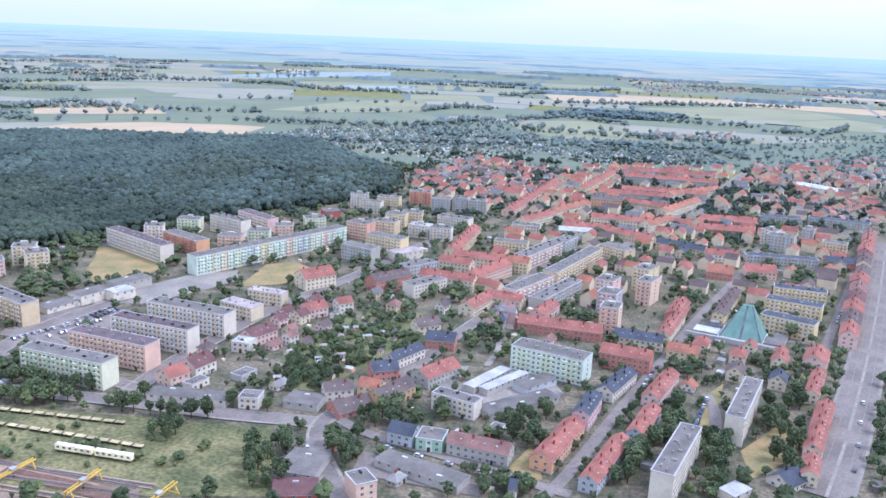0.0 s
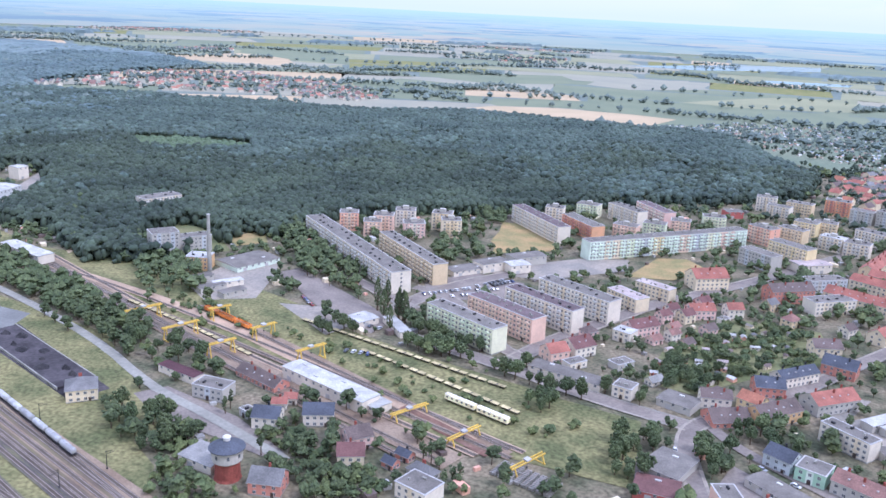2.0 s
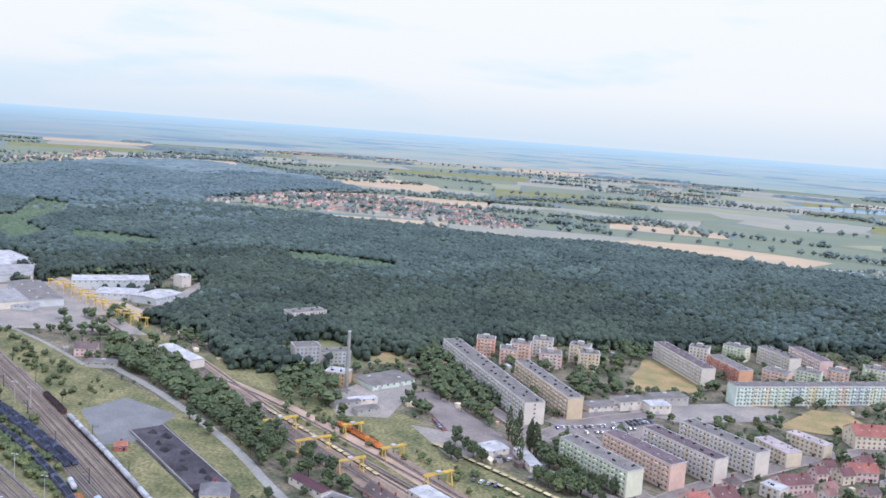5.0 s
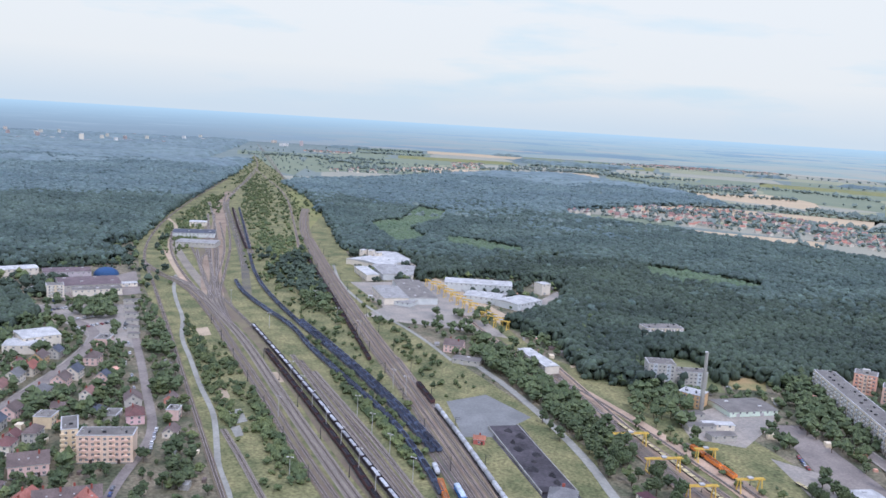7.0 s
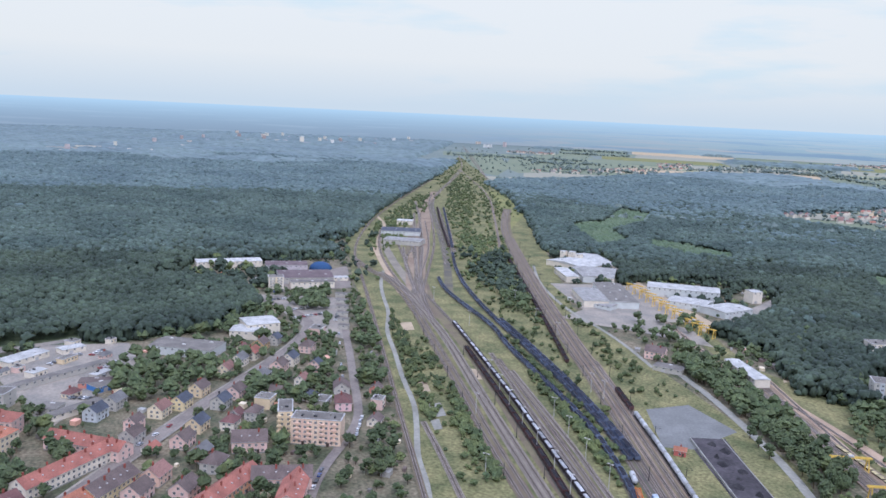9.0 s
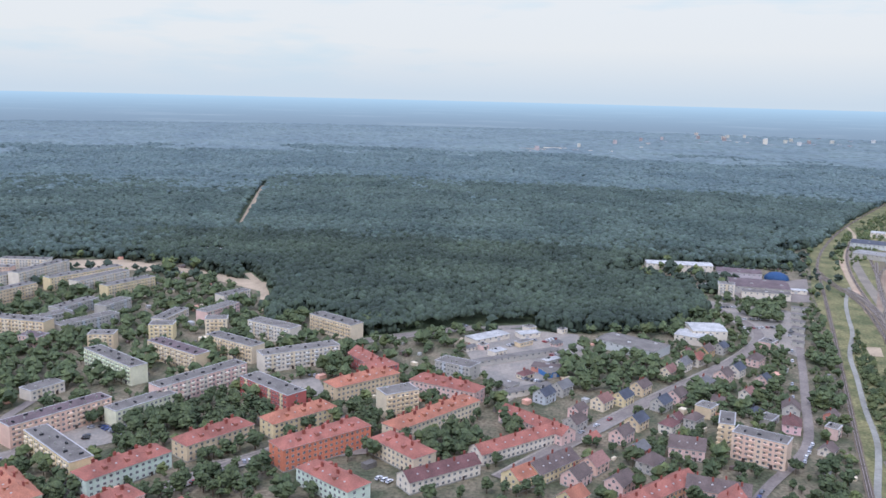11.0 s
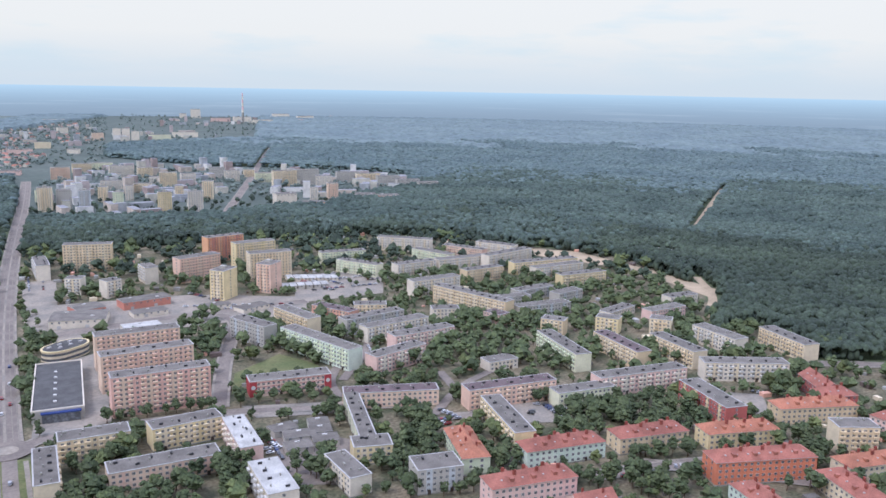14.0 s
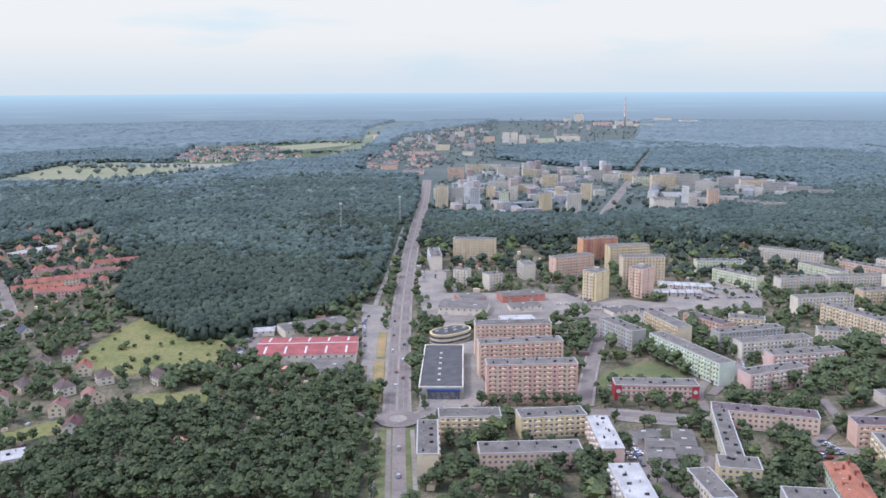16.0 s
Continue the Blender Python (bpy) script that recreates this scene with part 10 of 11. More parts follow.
grove([(31.9, -558.7), (-38.5, -556.2), (-70.2, -569.8), (-67.6, -500.6), (-33, -493.2), (-32.3, -524.2)], 40, 'big')
grove([(100.4, -690.5), (55.5, -743.1), (15.4, -728.1), (55.7, -673.9), (85.6, -627.3)], 36, 'garden')
grove([(108, -635.5), (61.2, -592.9), (29.9, -497.4), (91.5, -519.9)], 34, 'garden')
grove([(-199.4, -836.6), (-234.4, -853.7), (-205.2, -729.6), (-166, -660.4), (-166.1, -700.1)], 14, 'big')
grove([(-173.4, -559.2), (-181.1, -556.3), (-143.9, -443.2), (-139.3, -444.9)], 6, 'street')
grove([(-212.3, -682.8), (-234.4, -718.6), (-209.9, -644)], 4, 'street')
grove([(-113.5, -368.5), (-152, -368), (-178, -338.7), (-169.6, -322.3), (-106.2, -345.2)], 24, 'big')
grove([(-137.4, -395.1), (-174.1, -397.5), (-168.2, -383.9), (-137.9, -387.4)], 9, 'big')
grove([(-186.3, -348.8), (-214.7, -359.6), (-189.1, -315.3), (-172, -321.5)], 10, 'big')
grove([(-270.5, -370.7), (-292.1, -380.1), (-266.6, -340.8)], 7, 'street')
grove([(-341.2, -782.7), (-397.1, -791.6), (-361.4, -719.8), (-325.7, -733.4)], 9, 'street')
grove([(-285.1, -834.3), (-428, -883.3), (-385.9, -795.9), (-269.4, -754.7)], 18, 'big')
grove([(-305.9, -608.2), (-340.7, -595.2), (-308.9, -538.8), (-285.2, -547.6)], 8, 'big')
grove([(-171.8, -442.5), (-236.6, -423.7), (-230.9, -413.4), (-170.1, -429.1)], 12, 'street')
grove([(-288.4, -332.9), (-315.2, -330.6), (-273.8, -284.8), (-256.9, -290.9)], 14, 'big')
grove([(-373.6, -410), (-465.5, -424.2), (-398.2, -359.9), (-340.1, -362.6)], 26, 'big')
grove([(-48.2, -668.2), (-65.1, -662), (-61.6, -630.5)], 5, 'big')
grove([(573.9, 1734.8), (1026.9, 2000.1), (727.3, 1398.5), (452.4, 1324.2)], 240, 'garden')
grove([(210.1, 1592.5), (535.7, 1614.4), (450.9, 1347.5), (269.6, 1297.7)], 170, 'street')
grove([(-84.8, 1750.9), (138.8, 1964.5), (128.9, 1725.3), (8.4, 1631.3), (-66.5, 1604.2)], 80, 'big')
grove([(-74.9, 1236.3), (176.2, 1249.7), (119.7, 1029.1), (-39.8, 1011.8)], 120, 'garden')
grove([(452.4, 1324.2), (635.1, 1213.3), (490.8, 923.3), (337.3, 894.2)], 160, 'garden')
grove([(62.5, 792.1), (414.6, 1207.6), (317.5, 837.8), (101.9, 677.2)], 130, 'street')
grove([(-380.7, -1163.5), (-493.6, -1548.7), (-759.5, -1812.6), (-929.8, -1667.6), (-1119.5, -1520.2), (-1179.3, -1318.5), (-1060.9, -1184.3), (-886.8, -1127), (-797.9, -1079.1), (-561.5, -1086.1)], 620, 'street')
grove([(-461.1, -1909.5), (-642.9, -2654.8), (-1105.9, -3881.2), (-2050.6, -4898.3), (-1036.7, -2475.2), (-804.3, -1956.1), (-614.4, -1874.3)], 800, 'street')
grove([(-2111.5, -4863.4), (-3011.8, -4697), (-3027.5, -3935.7), (-2252.3, -2960.2), (-1566, -2540.5), (-1111.5, -2558.3)], 420, 'big')
grove([(-3271.6, -105.4), (-4447.4, -86.7), (-6244.3, 615.2), (-5826.7, 1523.4), (-4094.7, 1022.2), (-3397.1, 339.6)], 260, 'big')
grove([(-674.4, 126.8), (-643.9, 172.9), (-378.7, 143.3), (-373.3, 118.4), (-468.7, 120.4)], 70, 'shrub')
grove([(-820.5, 253.8), (-712.8, 285.3), (-429.2, 233.2), (-417.6, 212.4), (-611.4, 227)], 60, 'shrub')
grove([(-859.2, 355.7), (-660.8, 318.6), (-473.3, 299.6), (-472.8, 264.1), (-666, 299)], 50, 'shrub')
grove([(-2539.9, 669.8), (-2171, 693.3), (-1458.5, 509.9), (-1091.9, 375.4), (-1198.1, 342.9)], 260, 'shrub')
grove([(-1198.1, 342.9), (-1140.8, 383.6), (-808.3, 310), (-717.8, 265.2), (-877.2, 264.7)], 120, 'shrub')
grove([(-1162.2, 180.9), (-1539.6, 316.3), (-1985.6, 497.9), (-1459.1, 357.1), (-1263, 235.8)], 60, 'shrub')
grove([(-434.5, 357.4), (-363, 376.8), (-199.4, 367.2), (-98.6, 347.2), (-132.8, 301.1), (-277.1, 321.8)], 50, 'shrub')
grove([(59.5, -617.6), (28, -696.6), (-45.2, -633.4), (-35.9, -569.6), (32.3, -570.3)], 24, 'shrub')
grove([(189.4, -1205.4), (51.2, -1151.7), (26.4, -866.5), (62.5, -785.8), (133.3, -812.3)], 150, 'garden')
grove([(-518, 430), (-507, 462), (-424, 446), (-372, 392), (-380, 378), (-440, 392)], 60, 'big')
grove([(-600, 440), (-612, 500), (-490, 434), (-502, 408)], 40, 'big')
grove([(-446, 556), (-404, 550), (-330, 514), (-290, 458), (-341, 484), (-402, 514)], 40, 'big')
grove([(-560, 330), (-545, 352), (-430, 326), (-330, 296), (-336, 284), (-440, 312)], 46, 'big')
grove([(-1088, 184), (-1300, 236), (-1786, 420), (-1790, 470), (-1330, 300), (-1100, 232)], 260, 'shrub')
grove([(-2167, 600), (-2020, 612), (-1310, 394), (-966, 322), (-812, 262), (-967, 268), (-1400, 372)], 420, 'shrub')
grove([(-960, 300), (-700, 260), (-640, 262), (-850, 318), (-1080, 376)], 90, 'big')
# hedgerows and lines of trees between the far fields
hedge([(-925, 1754.2), (-879.2, 1804.8), (-876.5, 1962.1), (-753.7, 1881.8)], 10)
hedge([(-697, 1768), (-661.4, 1867.9), (-577.9, 1879), (-493.5, 1890.2), (-402, 1933.1)], 16)
hedge([(-326.1, 1939.4), (-204.8, 2010.4), (-60.3, 2077.6)], 24)
hedge([(-1300.4, 2478.9), (-1027, 2860), (-621.7, 2994.5), (-425.3, 2744.2), (-27.2, 2719.9)], 10)
hedge([(-73.3, 1755.4), (-3.8, 1841.7), (112.1, 1953.2)], 8)
hedge([(-61.8, 2124.5), (8.6, 2261.5), (127.5, 2248.9)], 7)
hedge([(137.9, 1950.9), (290.5, 2129.5), (422.8, 1951.9)], 9)
hedge([(314.8, 2578.4), (532.6, 2649.2), (926, 2785), (1167.9, 2839.1)], 10)
hedge([(478.5, 2151.6), (626.2, 2071.9), (753.4, 2043.8)], 9)
hedge([(718.1, 1945), (842.2, 1933.3), (971.5, 2076.7)], 10)
hedge([(210, 1509.6), (324.4, 1579.3), (472.6, 1545.8), (517.5, 1436.1)], 8)
hedge([(174, 2787.4), (426.4, 3175.6), (696.2, 3489.4)], 12)
hedge([(-1404.3, 3069.2), (-1154.8, 2946.6), (-982.3, 3012.6)], 12)
hedge([(78.6, 1309.6), (147.8, 1299.1), (188.9, 1281.3)], 8)
hedge([(-3044.9, 1913.6), (-3028.9, 2135.6), (-2654.6, 2177.2), (-2265.3, 2092.9), (-2059.3, 2349.7)], 12)
hedge([(-1481.8, 1930), (-1320.5, 1921.1), (-1316.9, 2214.1)], 8)
hedge([(-1316.9, 2214.1), (-1122.2, 2281.5), (-950.1, 2302.4)], 10)
hedge([(-1572.6, 1583.1), (-1594.1, 1820.3), (-1527.2, 1885.7)], 12)
hedge([(-955.3, 1637.2), (-769.3, 1575.1)], 8)
hedge([(-2292.4, 2434.3), (-2102.9, 2576.2), (-1878.9, 2586.6), (-1744.5, 2597.1)], 11)
hedge([(-2866.9, 1715.4), (-2863.1, 1981.3), (-2765.8, 2342.9)], 12)
hedge([(-1512.6, 1928.2), (-1395.6, 1930.8), (-1338.9, 2002.7)], 8)
hedge([(-3211.6, 1185.4), (-2716.3, 1233.8)], 20)
hedge([(241.3, -1851), (124.5, -1803), (-38.7, -1947.8), (-187.4, -1981.6)], 9)
hedge([(187.3, -2215.6), (20.5, -2144.6), (-109, -2137)], 12)
hedge([(-271.1, -2824.3), (-546.6, -2914.8), (-690, -2848.3)], 10)
hedge([(204.2, -1309.4), (165.5, -1349.7), (126, -1426.9), (80.7, -1515.4)], 9)
hedge([(231.9, -1503), (160, -1627.8), (70, -1729.2)], 10)
grove([(-2279.6, 571.1), (-3333.3, 945.5), (-2321, 740.8), (-1811.2, 638.3), (-1458.4, 531.5), (-1312.3, 449.9), (-1315.1, 394.3), (-1542.1, 429.4)], 420, 'shrub')
grove([(-1197.8, 347), (-1192.2, 409.3), (-862.9, 337.1), (-649.2, 286.5), (-633.3, 274.6), (-761.6, 280.9), (-973.2, 307)], 330, 'shrub')
grove([(-1322.4, 246.8), (-1459.3, 309.4), (-1109.7, 228.7), (-995, 173.6)], 90, 'shrub')
grove([(-569.9, 161.6), (-497.4, 156), (-385, 145.6), (-381.7, 135.5), (-481.4, 140.7)], 110, 'shrub')
grove([(-578.7, 228.6), (-510.7, 223.1), (-364.6, 199.9), (-366.2, 195.7), (-469.7, 205.9)], 160, 'shrub')
grove([(-896.3, 167.9), (-745.6, 154.4), (-575.7, 143.1), (-466.6, 126.5), (-468.7, 120.4), (-608.2, 130.5)], 120, 'shrub')
grove([(-520.8, 369), (-454.3, 357.4), (-357.2, 329.9), (-364.3, 310.5), (-460.7, 337.8)], 120, 'shrub')
grove([(-246.8, 269.2), (-244.4, 271), (-241.3, 267.7), (-243.8, 265.9)], 1, 'conifer')
grove([(-150.7, 281.9), (-148.3, 283.6), (-146.5, 280.4), (-148.8, 278.8)], 1, 'conifer')
grove([(-147, 282.3), (-144.7, 284), (-142.9, 280.8), (-145.2, 279.1)], 1, 'conifer')
grove([(-131.9, 273.7), (-129.6, 275.3), (-128, 272.3), (-130.3, 270.7)], 1, 'conifer')
grove([(-133.3, 270.6), (-131.1, 272.2), (-129.5, 269.3), (-131.7, 267.7)], 1, 'conifer')
grove([(-128.6, 274.9), (-126.4, 276.5), (-124.8, 273.5), (-127.1, 272)], 1, 'conifer')
grove([(-209.6, 250.2), (-207.3, 251.8), (-204.9, 248.9), (-207.2, 247.3)], 1, 'conifer')
grove([(-208.3, 254.1), (-205.9, 255.7), (-203.5, 252.8), (-205.8, 251.2)], 1, 'conifer')
grove([(-233.3, 271.5), (-213.3, 279.3), (-179.4, 266.6), (-152.1, 259), (-149.9, 247.2), (-174.9, 229.8), (-210.9, 252.8)], 40, 'garden')
grove([(-233.3, 271.5), (-213.3, 279.3), (-179.4, 266.6), (-152.1, 259), (-149.9, 247.2), (-174.9, 229.8), (-210.9, 252.8)], 70, 'shrub')
grove([(-254.1, 240), (-233, 249), (-199.4, 212.7), (-220, 198.3)], 50, 'shrub')
grove([(-3466.2, 994.9), (-3568.4, 1186.5), (-2628.1, 952), (-2334.2, 795.1), (-2522.2, 751.4)], 45, 'big')
grove([(-3054.6, 1038.6), (-3063.5, 1439.5), (-2847.3, 1652.8), (-2565.5, 1207.2), (-2480.2, 898.8)], 50, 'big')
grove([(-3999.9, 1024.9), (-4341.8, 2027.3), (-2922.6, 1372), (-2656.5, 789.7)], 60, 'big')
grove([(-823.2, 39.1), (-823, 98.7), (-755.1, 97.5), (-752.5, 63.6), (-767.5, 42.8)], 16, 'big')
grove([(-735.1, 53.6), (-735.7, 92.8), (-647.5, 89.7), (-655.7, 59.2)], 8, 'street')
grove([(-686.1, 4), (-679.5, 94.1), (-484.8, 67.5), (-506.5, 2.2)], 60, 'garden')
grove([(-686.1, 4), (-679.5, 94.1), (-484.8, 67.5), (-506.5, 2.2)], 60, 'shrub')
cars(-828.2, 50.5, -833.6, 108.3, 15)
cars(-792.2, 46.5, -796.6, 62.3, 5)
cars(-740.0, 104.0, -708.0, 98.0, 8)
cars(-722.0, 62.0, -736.0, 92.0, 8)
cars(-746.7, 45.9, -758.6, 82.0, 6)
cars(-679.0, 96.1, -542.4, 80.5, 5)
# allotments and far villages
settlement([(-393.4, -1188.7), (-473.7, -1414.2), (-759.5, -1812.6), (-929.8, -1667.6), (-975.2, -1555.1), (-807.4, -1323), (-646.5, -1088.4), (-566.6, -1095.9)], 90, 'estate')
settlement([(-761.2, -1177.4), (-999.4, -1507.6), (-1105.9, -1427.3), (-1158.9, -1295.4), (-1052, -1187.9), (-887.1, -1141.7)], 44, 'estate')
settlement([(-725.9, -2616.9), (-985, -3292.7), (-1486.7, -3686.4), (-1061.2, -2581.5), (-841.8, -2353.2)], 24, 'estate')
settlement([(-1237.6, -2955.2), (-1552.2, -3016.7), (-1493.4, -2644.2), (-1111.5, -2558.3)], 20, 'estate')
settlement([(-1850.6, -3906.3), (-3158.2, -4056.2), (-2619.3, -3361.2), (-1628.3, -3378.9)], 40, 'estate')
settlement([(-4731.5, 71.1), (-6147.1, 490.2), (-6742.2, 1250.5), (-5660.7, 1525.6), (-4733.9, 1709), (-4211.3, 1521.1), (-4331.6, 804.1), (-3818.5, 56.7)], 90, 'estate')
settlement([(-2970.6, -572.6), (-4654.5, 155.1), (-4375.7, 806.6), (-3791, 700.6), (-3588.5, 121.5), (-2683.5, -517.1)], 70, 'estate')
settlement([(103.6, 1086), (184.9, 1252), (442.6, 1321.6), (423.4, 1162.6), (269.1, 829.1), (161.6, 743.3), (118.1, 802.1), (83.3, 846)], 170, 'old_town')
settlement([(33.7, 742.6), (124.8, 853.9), (279.2, 883.2), (417.3, 855.6), (316.6, 643.6), (209.1, 574.2), (147, 566.2), (70.6, 556.4), (33.4, 604.1)], 95, 'old_town')
settlement([(-52, 1114.2), (43.1, 1299.4), (141.7, 1240.3), (162.6, 1144.9), (98.9, 953.2), (20.5, 905), (-32.3, 994.7)], 110, 'old_town')
settlement([(423.4, 1261), (697.2, 1390.3), (478.3, 920.9), (348.2, 925.2)], 90, 'old_town')
# allotments, villages and the like
settlement([(-348.8, 1484.5), (-258.8, 1671.3), (-106.8, 1731.1), (42.8, 1724.3), (177.4, 1692.5), (186.2, 1478.8), (78.6, 1309.6), (-26.1, 1279.4), (-135.7, 1342.1), (-247.1, 1469.8)], 420, 'allotment')
settlement([(157.9, 1492.8), (286.7, 1487.7), (401.8, 1471.5), (463.8, 1388.2), (344.3, 1318.2), (218.8, 1307.1), (173.4, 1369)], 150, 'allotment')
settlement([(-62.6, 1046.2), (8.3, 1259.7), (90.7, 1226.6), (169.1, 1195.1), (121.8, 1049.1), (53.1, 943.5), (1.4, 1002.3), (-42.5, 1072)], 110, 'village')
settlement([(452.4, 1324.2), (805.5, 1555.5), (635.1, 1213.3), (407.4, 1094.4)], 70, 'village')
settlement([(399.8, 1072.7), (543.6, 1029.4), (490.8, 923.3), (373.8, 961.1)], 40, 'village')
settlement([(-1534.7, 3356.8), (-1190.2, 3380.5), (-1066.5, 2865), (-1280.8, 2838)], 30, 'village')
settlement([(820.6, 3993.8), (1301.3, 4108.3), (1354.8, 3730), (783.5, 3369.1)], 50, 'village')
settlement([(422.9, 1781.4), (632.3, 1879.1), (586.9, 1739.2), (394.2, 1654.9)], 14, 'village')
settlement([(31.3, 551.3), (47.3, 559.5), (39.8, 497.5), (18.8, 505.2)], 10, 'village')
settlement([(-1509.1, 1124.2), (-1541.6, 1293.1), (-1616.6, 1530.2), (-1470.3, 1679.4), (-1191.8, 1664.3), (-900.3, 1521.2), (-920, 1382.1), (-1088.7, 1347), (-1271, 1248.4), (-1379, 1170.3)], 150, 'village')
settlement([(-1257.3, 1553.5), (-1157.9, 1737.4), (-961.2, 1449.2), (-1037.1, 1363.9)], 30, 'village')
settlement([(-2628.1, 952), (-2847, 1479.8), (-3025.8, 1755.5), (-2664.7, 1477.3), (-2484.3, 1070.3)], 40, 'village')
settlement([(-3187.1, 1764.4), (-3270.8, 1984.7), (-2866.9, 1715.4), (-2818.9, 1562.1)], 20, 'village')
settlement([(-47.4, -2283), (-145.9, -2796.3), (-373.5, -2777.6), (-388.5, -2328.4), (-264.2, -2189.3)], 90, 'village')
settlement([(-467.7, -1936.8), (-614.4, -1874.3), (-741.9, -2074.2), (-857.9, -2614.8), (-709.3, -2624.5), (-570.2, -2356.8)], 60, 'village')
settlement([(-725.7, -2831.8), (-1005.1, -3528.3), (-1552.2, -3848.9), (-1004.4, -2490), (-841.3, -2564.3)], 60, 'village')
settlement([(-3271.6, -105.4), (-4654.5, 155.1), (-4816.4, 792.2), (-4412, 1100.2), (-3438.6, 343.6)], 70, 'village')
settlement([(-4226.6, 63.2), (-5157.3, 646.5), (-6234.4, 1638), (-4122.3, 1084.5), (-3489.5, 396.8), (-3642.5, 54)], 90, 'village')
# parked and driving cars
cars(-224.3, 505.1, -212.1, 534.1, 9)
cars(-227.6, 496.2, -214.9, 508.5, 7)
cars(-235.3, 475.0, -224.2, 488.3, 5)
cars(-234.5, 491.9, -219.9, 528.9, 10)
cars(-255.8, 463.9, -236.0, 490.6, 8)
cars(128.6, 388.4, 148.9, 431.4, 9)
cars(277.2, 564.4, 299.6, 605.5, 7)
cars(67.0, 341.0, 81.5, 366.3, 3)
cars(-204.2, 396.1, -177.8, 394.6, 4)
cars(112.6, 435.4, 130.2, 470.2, 5)
cars(-243.7, -764.4, -268.3, -840.8, 9)
cars(-254.0, -760.5, -280.6, -836.1, 8)
cars(-135.9, -602.9, -163.8, -661.2, 6)
cars(-43.2, -566.9, -65.6, -629.0, 9)
cars(-50.4, -564.2, -70.7, -619.3, 8)
cars(-181.2, -439.1, -196.0, -475.1, 4)
cars(-357.7, -318.9, -349.1, -293.9, 8)
cars(-325.8, -333.9, -324.0, -314.1, 5)
cars(-321.7, -320.6, -307.4, -315.0, 4)
cars(-222.4, -354.6, -214.4, -330.9, 5)
cars(-229.4, -361.7, -220.3, -336.5, 5)
cars(-133.0, -476.7, -148.5, -528.1, 2)
cars(-148.9, -540.9, -183.6, -653.9, 3)
cars(-139.7, -484.8, -172.3, -589.4, 3)
cars(-442.6, 72.8, -481.5, 84.1, 6)
cars(-384.7, 43.9, -411.2, 52.0, 4)
cars(-448.0, -43.7, -485.8, -23.8, 3)
cars(-360.0, -200.8, -367.0, -190.9, 4)
cars(-492.9, -228.3, -497.0, -214.0, 5)
cars(-330.8, -212.2, -353.9, -200.0, 5)
cars(-390.2, -306.1, -380.6, -281.4, 6)
cars(-261.6, 399.9, -241.3, 399.5, 6)
cars(-315.2, 419.7, -297.0, 407.6, 4)
cars(-242.4, 360.7, -226.1, 364.2, 4)
cars(-365.0, -130.5, -360.6, -118.4, 7)
cars(-28.6, 356.6, 27.5, 330.4, 4)
cars(185.0, 338.2, 238.3, 440.4, 4)
cars(-59.5, 353.9, -49.7, 324.1, 3)
cars(-452.9, -648.1, -528.0, -631.8, 14)
cars(-438.9, -619.2, -502.1, -599.9, 12)
cars(-322.5, -641.5, -400.8, -588.1, 12)
cars(-605.0, -113.1, -629.5, -94.7, 8)
cars(-623.5, -88.5, -639.8, -81.0, 4)
cars(-591.3, -78.2, -607.9, -68.7, 5)
cars(-651.0, -160.2, -645.7, -147.2, 4)
cars(-535.2, -89.0, -531.9, -75.0, 5)
cars(-358.4, -292.2, -375.5, -301.2, 5)
cars(-378.2, -297.6, -367.2, -272.3, 8)
cars(-228.8, -366.3, -226.1, -348.5, 6)
cars(-316.5, -325.0, -313.6, -312.8, 4)
cars(-449.4, -651.3, -501.2, -664.1, 9)
cars(-430.6, -635.2, -469.8, -641.8, 8)
cars(-504.5, -622.4, -536.5, -607.5, 7)
cars(-254.0, -285.2, -247.8, -274.6, 3)
cars(-375.2, -461.5, -361.8, -437.9, 4)
cars(-148.0, -650.0, -128.0, -562.0, 14)
cars(-156.0, -646.0, -138.0, -575.0, 9)
cars(-66.0, -540.0, -72.0, -503.0, 9)
cars(-47.0, -578.0, -60.0, -625.0, 10)
cars(-350.0, -680.0, -357.0, -638.0, 9)
cars(-345.0, -612.0, -385.0, -594.0, 10)
cars(-455.0, -652.0, -455.0, -606.0, 12)
cars(-475.0, -660.0, -475.0, -615.0, 12)
cars(-99.0, -352.0, -117.0, -414.0, 2)
# ---- grass verges and young trees along the avenue ----
def verge(a, b, width):
    v, f, _ = ribbon([a, ((a[0] + b[0]) / 2, (a[1] + b[1]) / 2), b], width, levels[0] + 0.3, None)
    tagged(new("verge", array_mesh("verge", v, f, [LAND["dry_lawn"]])), "dry yellowed grass verge beside the avenue", "verge", kind="structure")


def verge_trees(a, b, count):
    r = np.random.default_rng(count)
    for i in range(count):
        k = (i + r.uniform(0.2, 0.8)) / count
        h = r.uniform(4.5, 8.5)
        STUFF["big"].append((a[0] + (b[0] - a[0]) * k + r.normal(0, 0.8), a[1] + (b[1] - a[1]) * k, h, h * r.uniform(0.7, 0.95)))


verge((-117.5, -466), (-140.8, -542.8), 7)
verge((-142.5, -548), (-160.8, -608.6), 6)
verge_trees((-145.0, -463), (-166.5, -536), 13)
verge_trees((-104.0, -413), (-84.0, -345), 9)
verge_trees((-163, -612), (-200, -730), 14)
verge_trees((-180, -570), (-222, -712), 12)

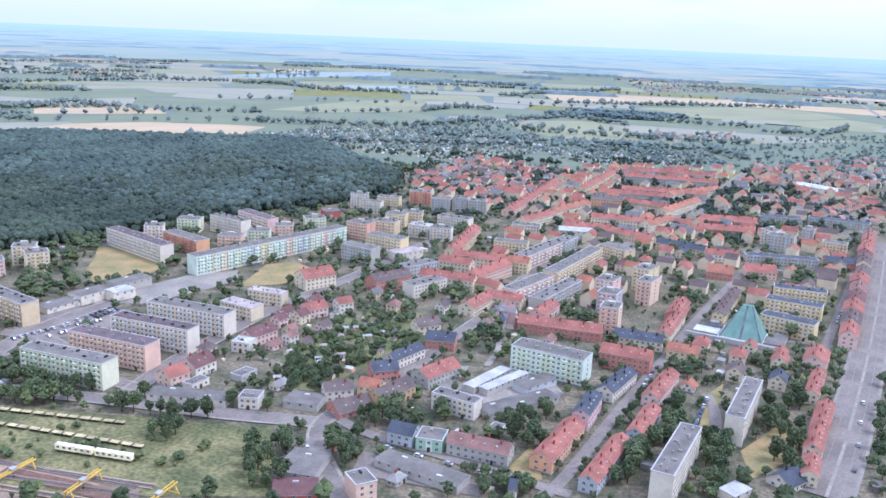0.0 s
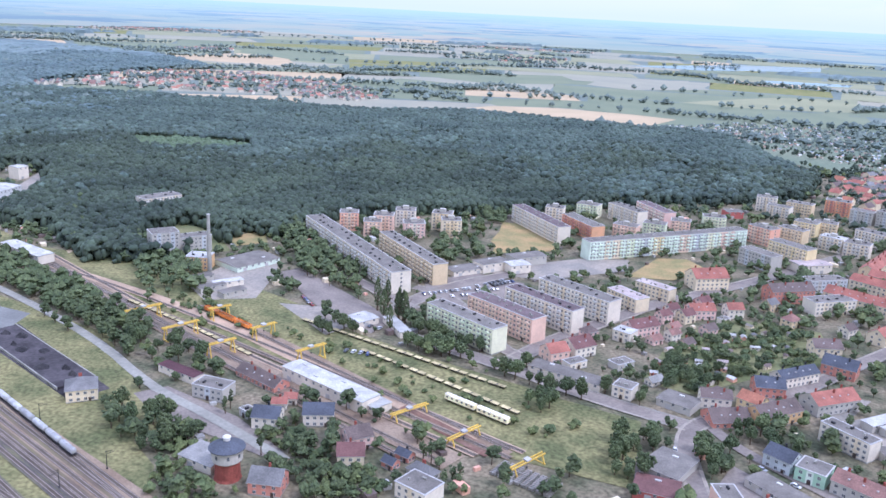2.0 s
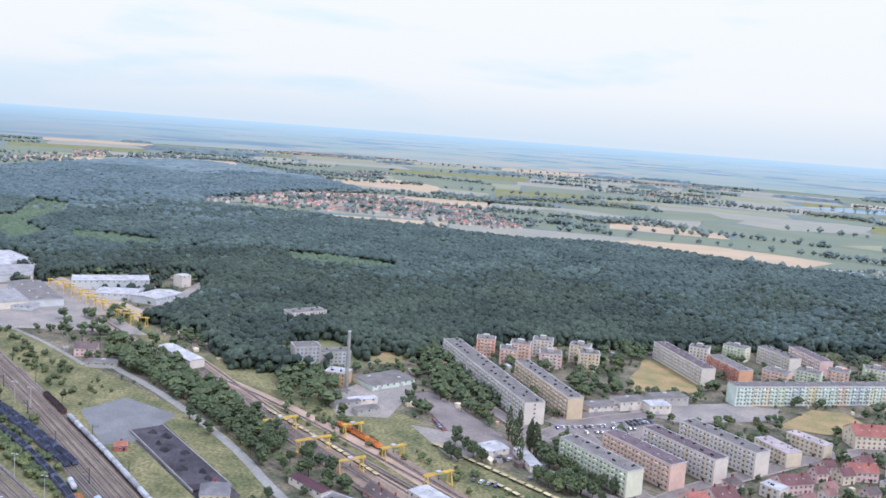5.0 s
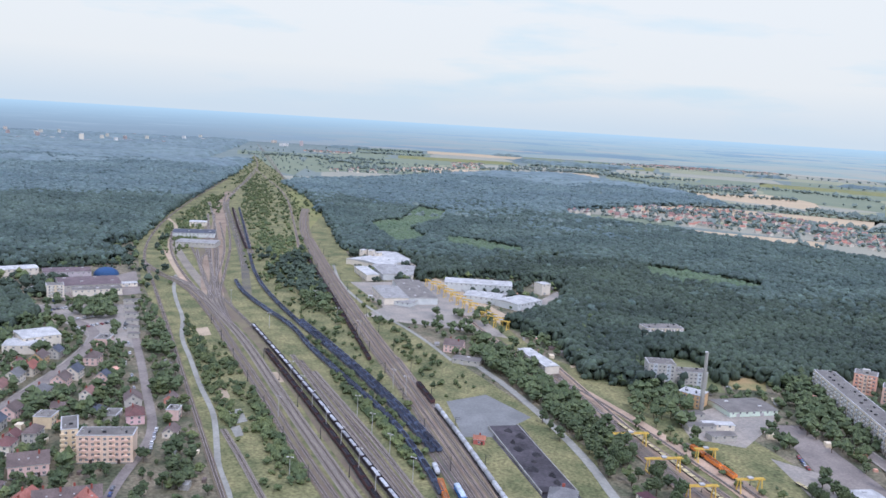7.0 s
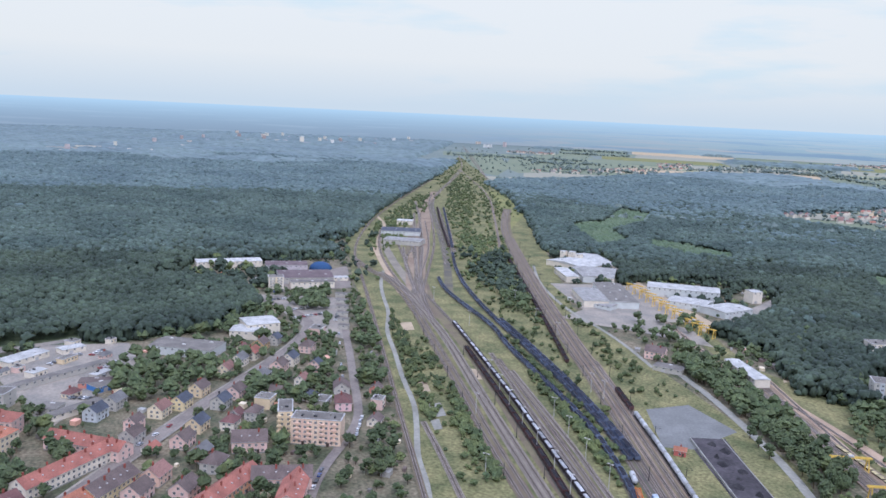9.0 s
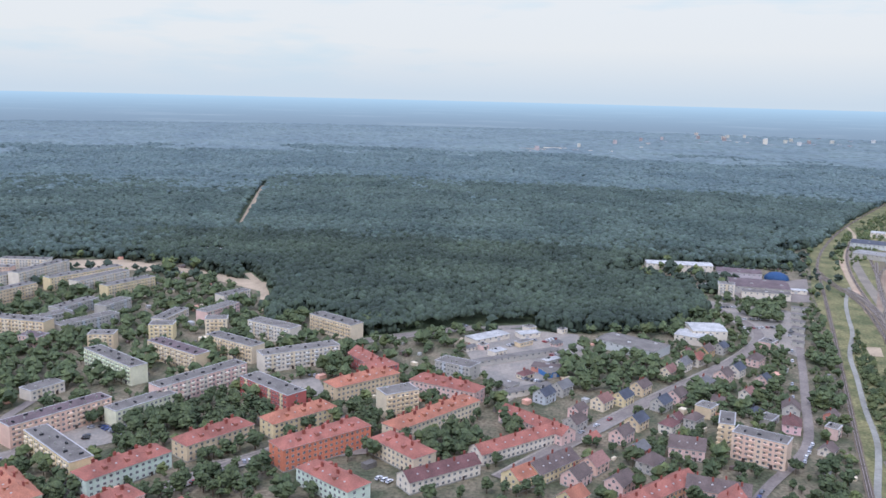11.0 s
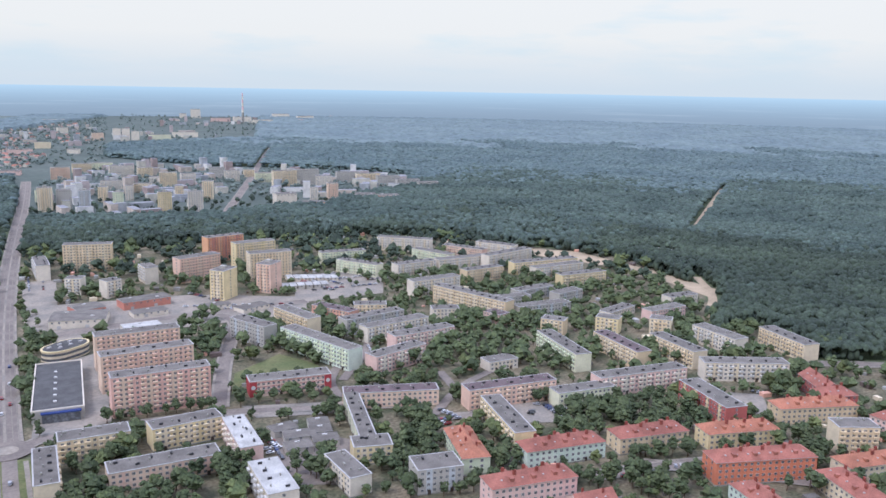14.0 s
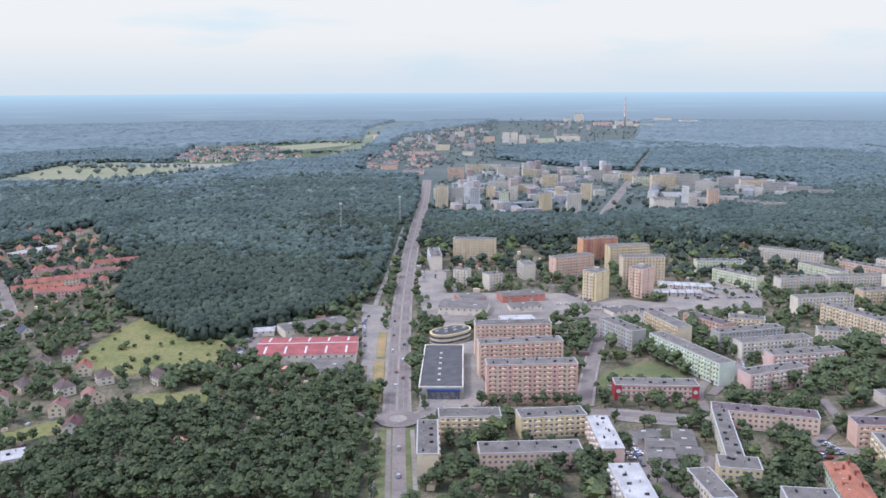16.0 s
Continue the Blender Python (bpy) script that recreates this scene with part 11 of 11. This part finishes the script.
# ---- patchwork of far fields ----
def far_fields():
    kinds = ("crop_green", "crop_olive", "crop_tan", "stubble", "meadow")
    shapes = {k: Shape() for k in kinds}
    r = np.random.default_rng(21)
    rad = 1300.0
    while rad < 4800:
        depth = r.uniform(110, 260) * (rad / 1800) ** 0.6
        a = -44.0
        while a < 230:
            width = r.uniform(200, 620) / rad * 57.3
            mid_r, mid_a = rad + depth / 2, radians(a + width / 2)
            if -44 < a < 66 or 162 < a < 230:
                q = []
                for rr, aa in ((rad + 6, a + 0.2), (rad + depth - 6, a + 0.2 + r.uniform(-1, 1)), (rad + depth - 6, a + width - 0.2), (rad + 6, a + width - 0.2)):
                    rr += r.uniform(-25, 25)
                    q.append((-math.sin(radians(aa)) * rr, math.cos(radians(aa)) * rr, 0.08))
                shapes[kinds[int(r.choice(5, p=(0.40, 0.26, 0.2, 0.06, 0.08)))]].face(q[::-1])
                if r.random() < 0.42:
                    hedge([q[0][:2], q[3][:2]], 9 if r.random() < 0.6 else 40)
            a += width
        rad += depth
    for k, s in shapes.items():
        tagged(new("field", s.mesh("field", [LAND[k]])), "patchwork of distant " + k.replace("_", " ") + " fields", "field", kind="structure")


def far_woods():
    """Belts of wood and small villages strewn over the open country to the north."""
    r = np.random.default_rng(33)
    for i in range(58):
        rad = 4850 - 2900 * r.random() ** 1.5
        a = r.uniform(-44, 70) if i % 6 else r.uniform(188, 214)
        wide, deep = r.uniform(150, 620) * (rad / 3600), r.uniform(35, 120) * (rad / 3600)
        cx, cy = -math.sin(radians(a)) * rad, math.cos(radians(a)) * rad
        if any(inside([(cx, cy)], c)[0] for c in FORESTS + OPEN) or inside([(cx, cy)], TOWN)[0]:
            continue
        ux, uy = math.cos(radians(a)), math.sin(radians(a))
        ring = []
        for k in range(14):
            b = math.tau * k / 14
            g = r.uniform(0.7, 1.15)
            p, q = math.cos(b) * wide * g / 2, math.sin(b) * deep * g / 2
            ring.append((cx + ux * p - uy * q, cy + uy * p + ux * q))
        if i % 3 == 0:
            settlement(ring, int(18 + wide * deep / 900), "village")
        else:
            FORESTS.append(ring)


far_cars()
far_fields()
far_woods()
fill_town()
finish_groves()
forest()

# ---- distance: a glowing ring painted with the haze-blue rim of the land ----
def backdrop():
    m = bpy.data.materials.new("hazed_distance")
    m.use_nodes = True
    n, l = m.node_tree.nodes, m.node_tree.links
    n.clear()
    place = n.new("ShaderNodeNewGeometry")
    split = n.new("ShaderNodeSeparateXYZ")
    l.new(place.outputs["Position"], split.inputs[0])
    # the pattern of the land lies flat: it is drawn together towards the top of the rim
    drop = n.new("ShaderNodeMath")
    drop.operation = "SUBTRACT"
    drop.inputs[0].default_value = 185.0
    l.new(split.outputs["Z"], drop.inputs[1])
    reach = n.new("ShaderNodeMath")
    reach.operation = "DIVIDE"
    reach.inputs[0].default_value = 0.185
    l.new(drop.outputs[0], reach.inputs[1])
    level = n.new("ShaderNodeVectorMath")
    level.operation = "MULTIPLY"
    level.inputs[1].default_value = (1, 1, 0)
    l.new(place.outputs["Position"], level.inputs[0])
    wide = n.new("ShaderNodeVectorMath")
    wide.operation = "SCALE"
    l.new(level.outputs[0], wide.inputs[0])
    l.new(reach.outputs[0], wide.inputs["Scale"])
    bands = n.new("ShaderNodeTexNoise")
    bands.inputs["Scale"].default_value, bands.inputs["Detail"].default_value, bands.inputs["Roughness"].default_value = 0.9, 9, 0.66
    l.new(wide.outputs[0], bands.inputs["Vector"])
    plots = n.new("ShaderNodeTexVoronoi")
    plots.inputs["Scale"].default_value = 2.4
    l.new(wide.outputs[0], plots.inputs["Vector"])
    plot = n.new("ShaderNodeSeparateXYZ")
    l.new(plots.outputs["Color"], plot.inputs[0])
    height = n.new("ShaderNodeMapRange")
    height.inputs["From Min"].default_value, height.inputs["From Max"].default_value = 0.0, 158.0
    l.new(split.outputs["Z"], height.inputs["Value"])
    # field and wood colours already have the blue of the haze in them
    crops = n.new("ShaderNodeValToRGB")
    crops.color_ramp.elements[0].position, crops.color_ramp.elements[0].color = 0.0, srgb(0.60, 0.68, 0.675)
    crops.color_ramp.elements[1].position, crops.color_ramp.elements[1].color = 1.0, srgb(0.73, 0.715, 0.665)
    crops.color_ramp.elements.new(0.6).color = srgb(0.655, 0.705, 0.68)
    l.new(plot.outputs["X"], crops.inputs[0])
    belts = n.new("ShaderNodeMapRange")
    belts.inputs["From Min"].default_value, belts.inputs["From Max"].default_value = 0.53, 0.565
    l.new(bands.outputs["Fac"], belts.inputs["Value"])
    land = n.new("ShaderNodeMix")
    land.data_type = "RGBA"
    l.new(belts.outputs[0], land.inputs["Factor"])
    l.new(crops.outputs[0], land.inputs["A"])
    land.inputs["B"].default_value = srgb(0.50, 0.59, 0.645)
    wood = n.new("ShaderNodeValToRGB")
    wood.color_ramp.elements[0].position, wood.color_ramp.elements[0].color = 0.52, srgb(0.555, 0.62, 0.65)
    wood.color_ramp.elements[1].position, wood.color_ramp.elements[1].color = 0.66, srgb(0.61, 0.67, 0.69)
    l.new(bands.outputs["Fac"], wood.inputs[0])
    # woods to the west and south, open fields to the north
    side = n.new("ShaderNodeMapRange")
    side.inputs["From Min"].default_value, side.inputs["From Max"].default_value = 900.0, 3600.0
    l.new(split.outputs["Y"], side.inputs["Value"])
    cover = n.new("ShaderNodeMix")
    cover.data_type = "RGBA"
    l.new(side.outputs[0], cover.inputs["Factor"])
    l.new(wood.outputs[0], cover.inputs["A"])
    l.new(land.outputs["Result"], cover.inputs["B"])
    # painted haze: the land fades to pale blue towards the ring's top
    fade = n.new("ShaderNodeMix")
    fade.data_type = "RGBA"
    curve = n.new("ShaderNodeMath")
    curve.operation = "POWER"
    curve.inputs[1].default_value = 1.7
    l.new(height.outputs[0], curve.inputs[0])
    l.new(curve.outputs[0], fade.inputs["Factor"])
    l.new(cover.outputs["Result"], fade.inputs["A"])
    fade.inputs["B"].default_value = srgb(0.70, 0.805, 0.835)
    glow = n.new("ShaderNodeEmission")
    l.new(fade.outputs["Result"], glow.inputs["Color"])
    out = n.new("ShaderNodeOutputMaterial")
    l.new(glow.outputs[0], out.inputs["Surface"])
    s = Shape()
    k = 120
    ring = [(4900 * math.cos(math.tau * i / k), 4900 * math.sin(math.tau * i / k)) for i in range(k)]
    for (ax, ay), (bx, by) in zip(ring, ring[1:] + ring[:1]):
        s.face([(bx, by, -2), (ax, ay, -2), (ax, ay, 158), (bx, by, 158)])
    tagged(new("backdrop", s.mesh("backdrop", [m])), "glowing ring painted with a hazy blue rim of distant land", "backdrop", kind="structure")


backdrop()
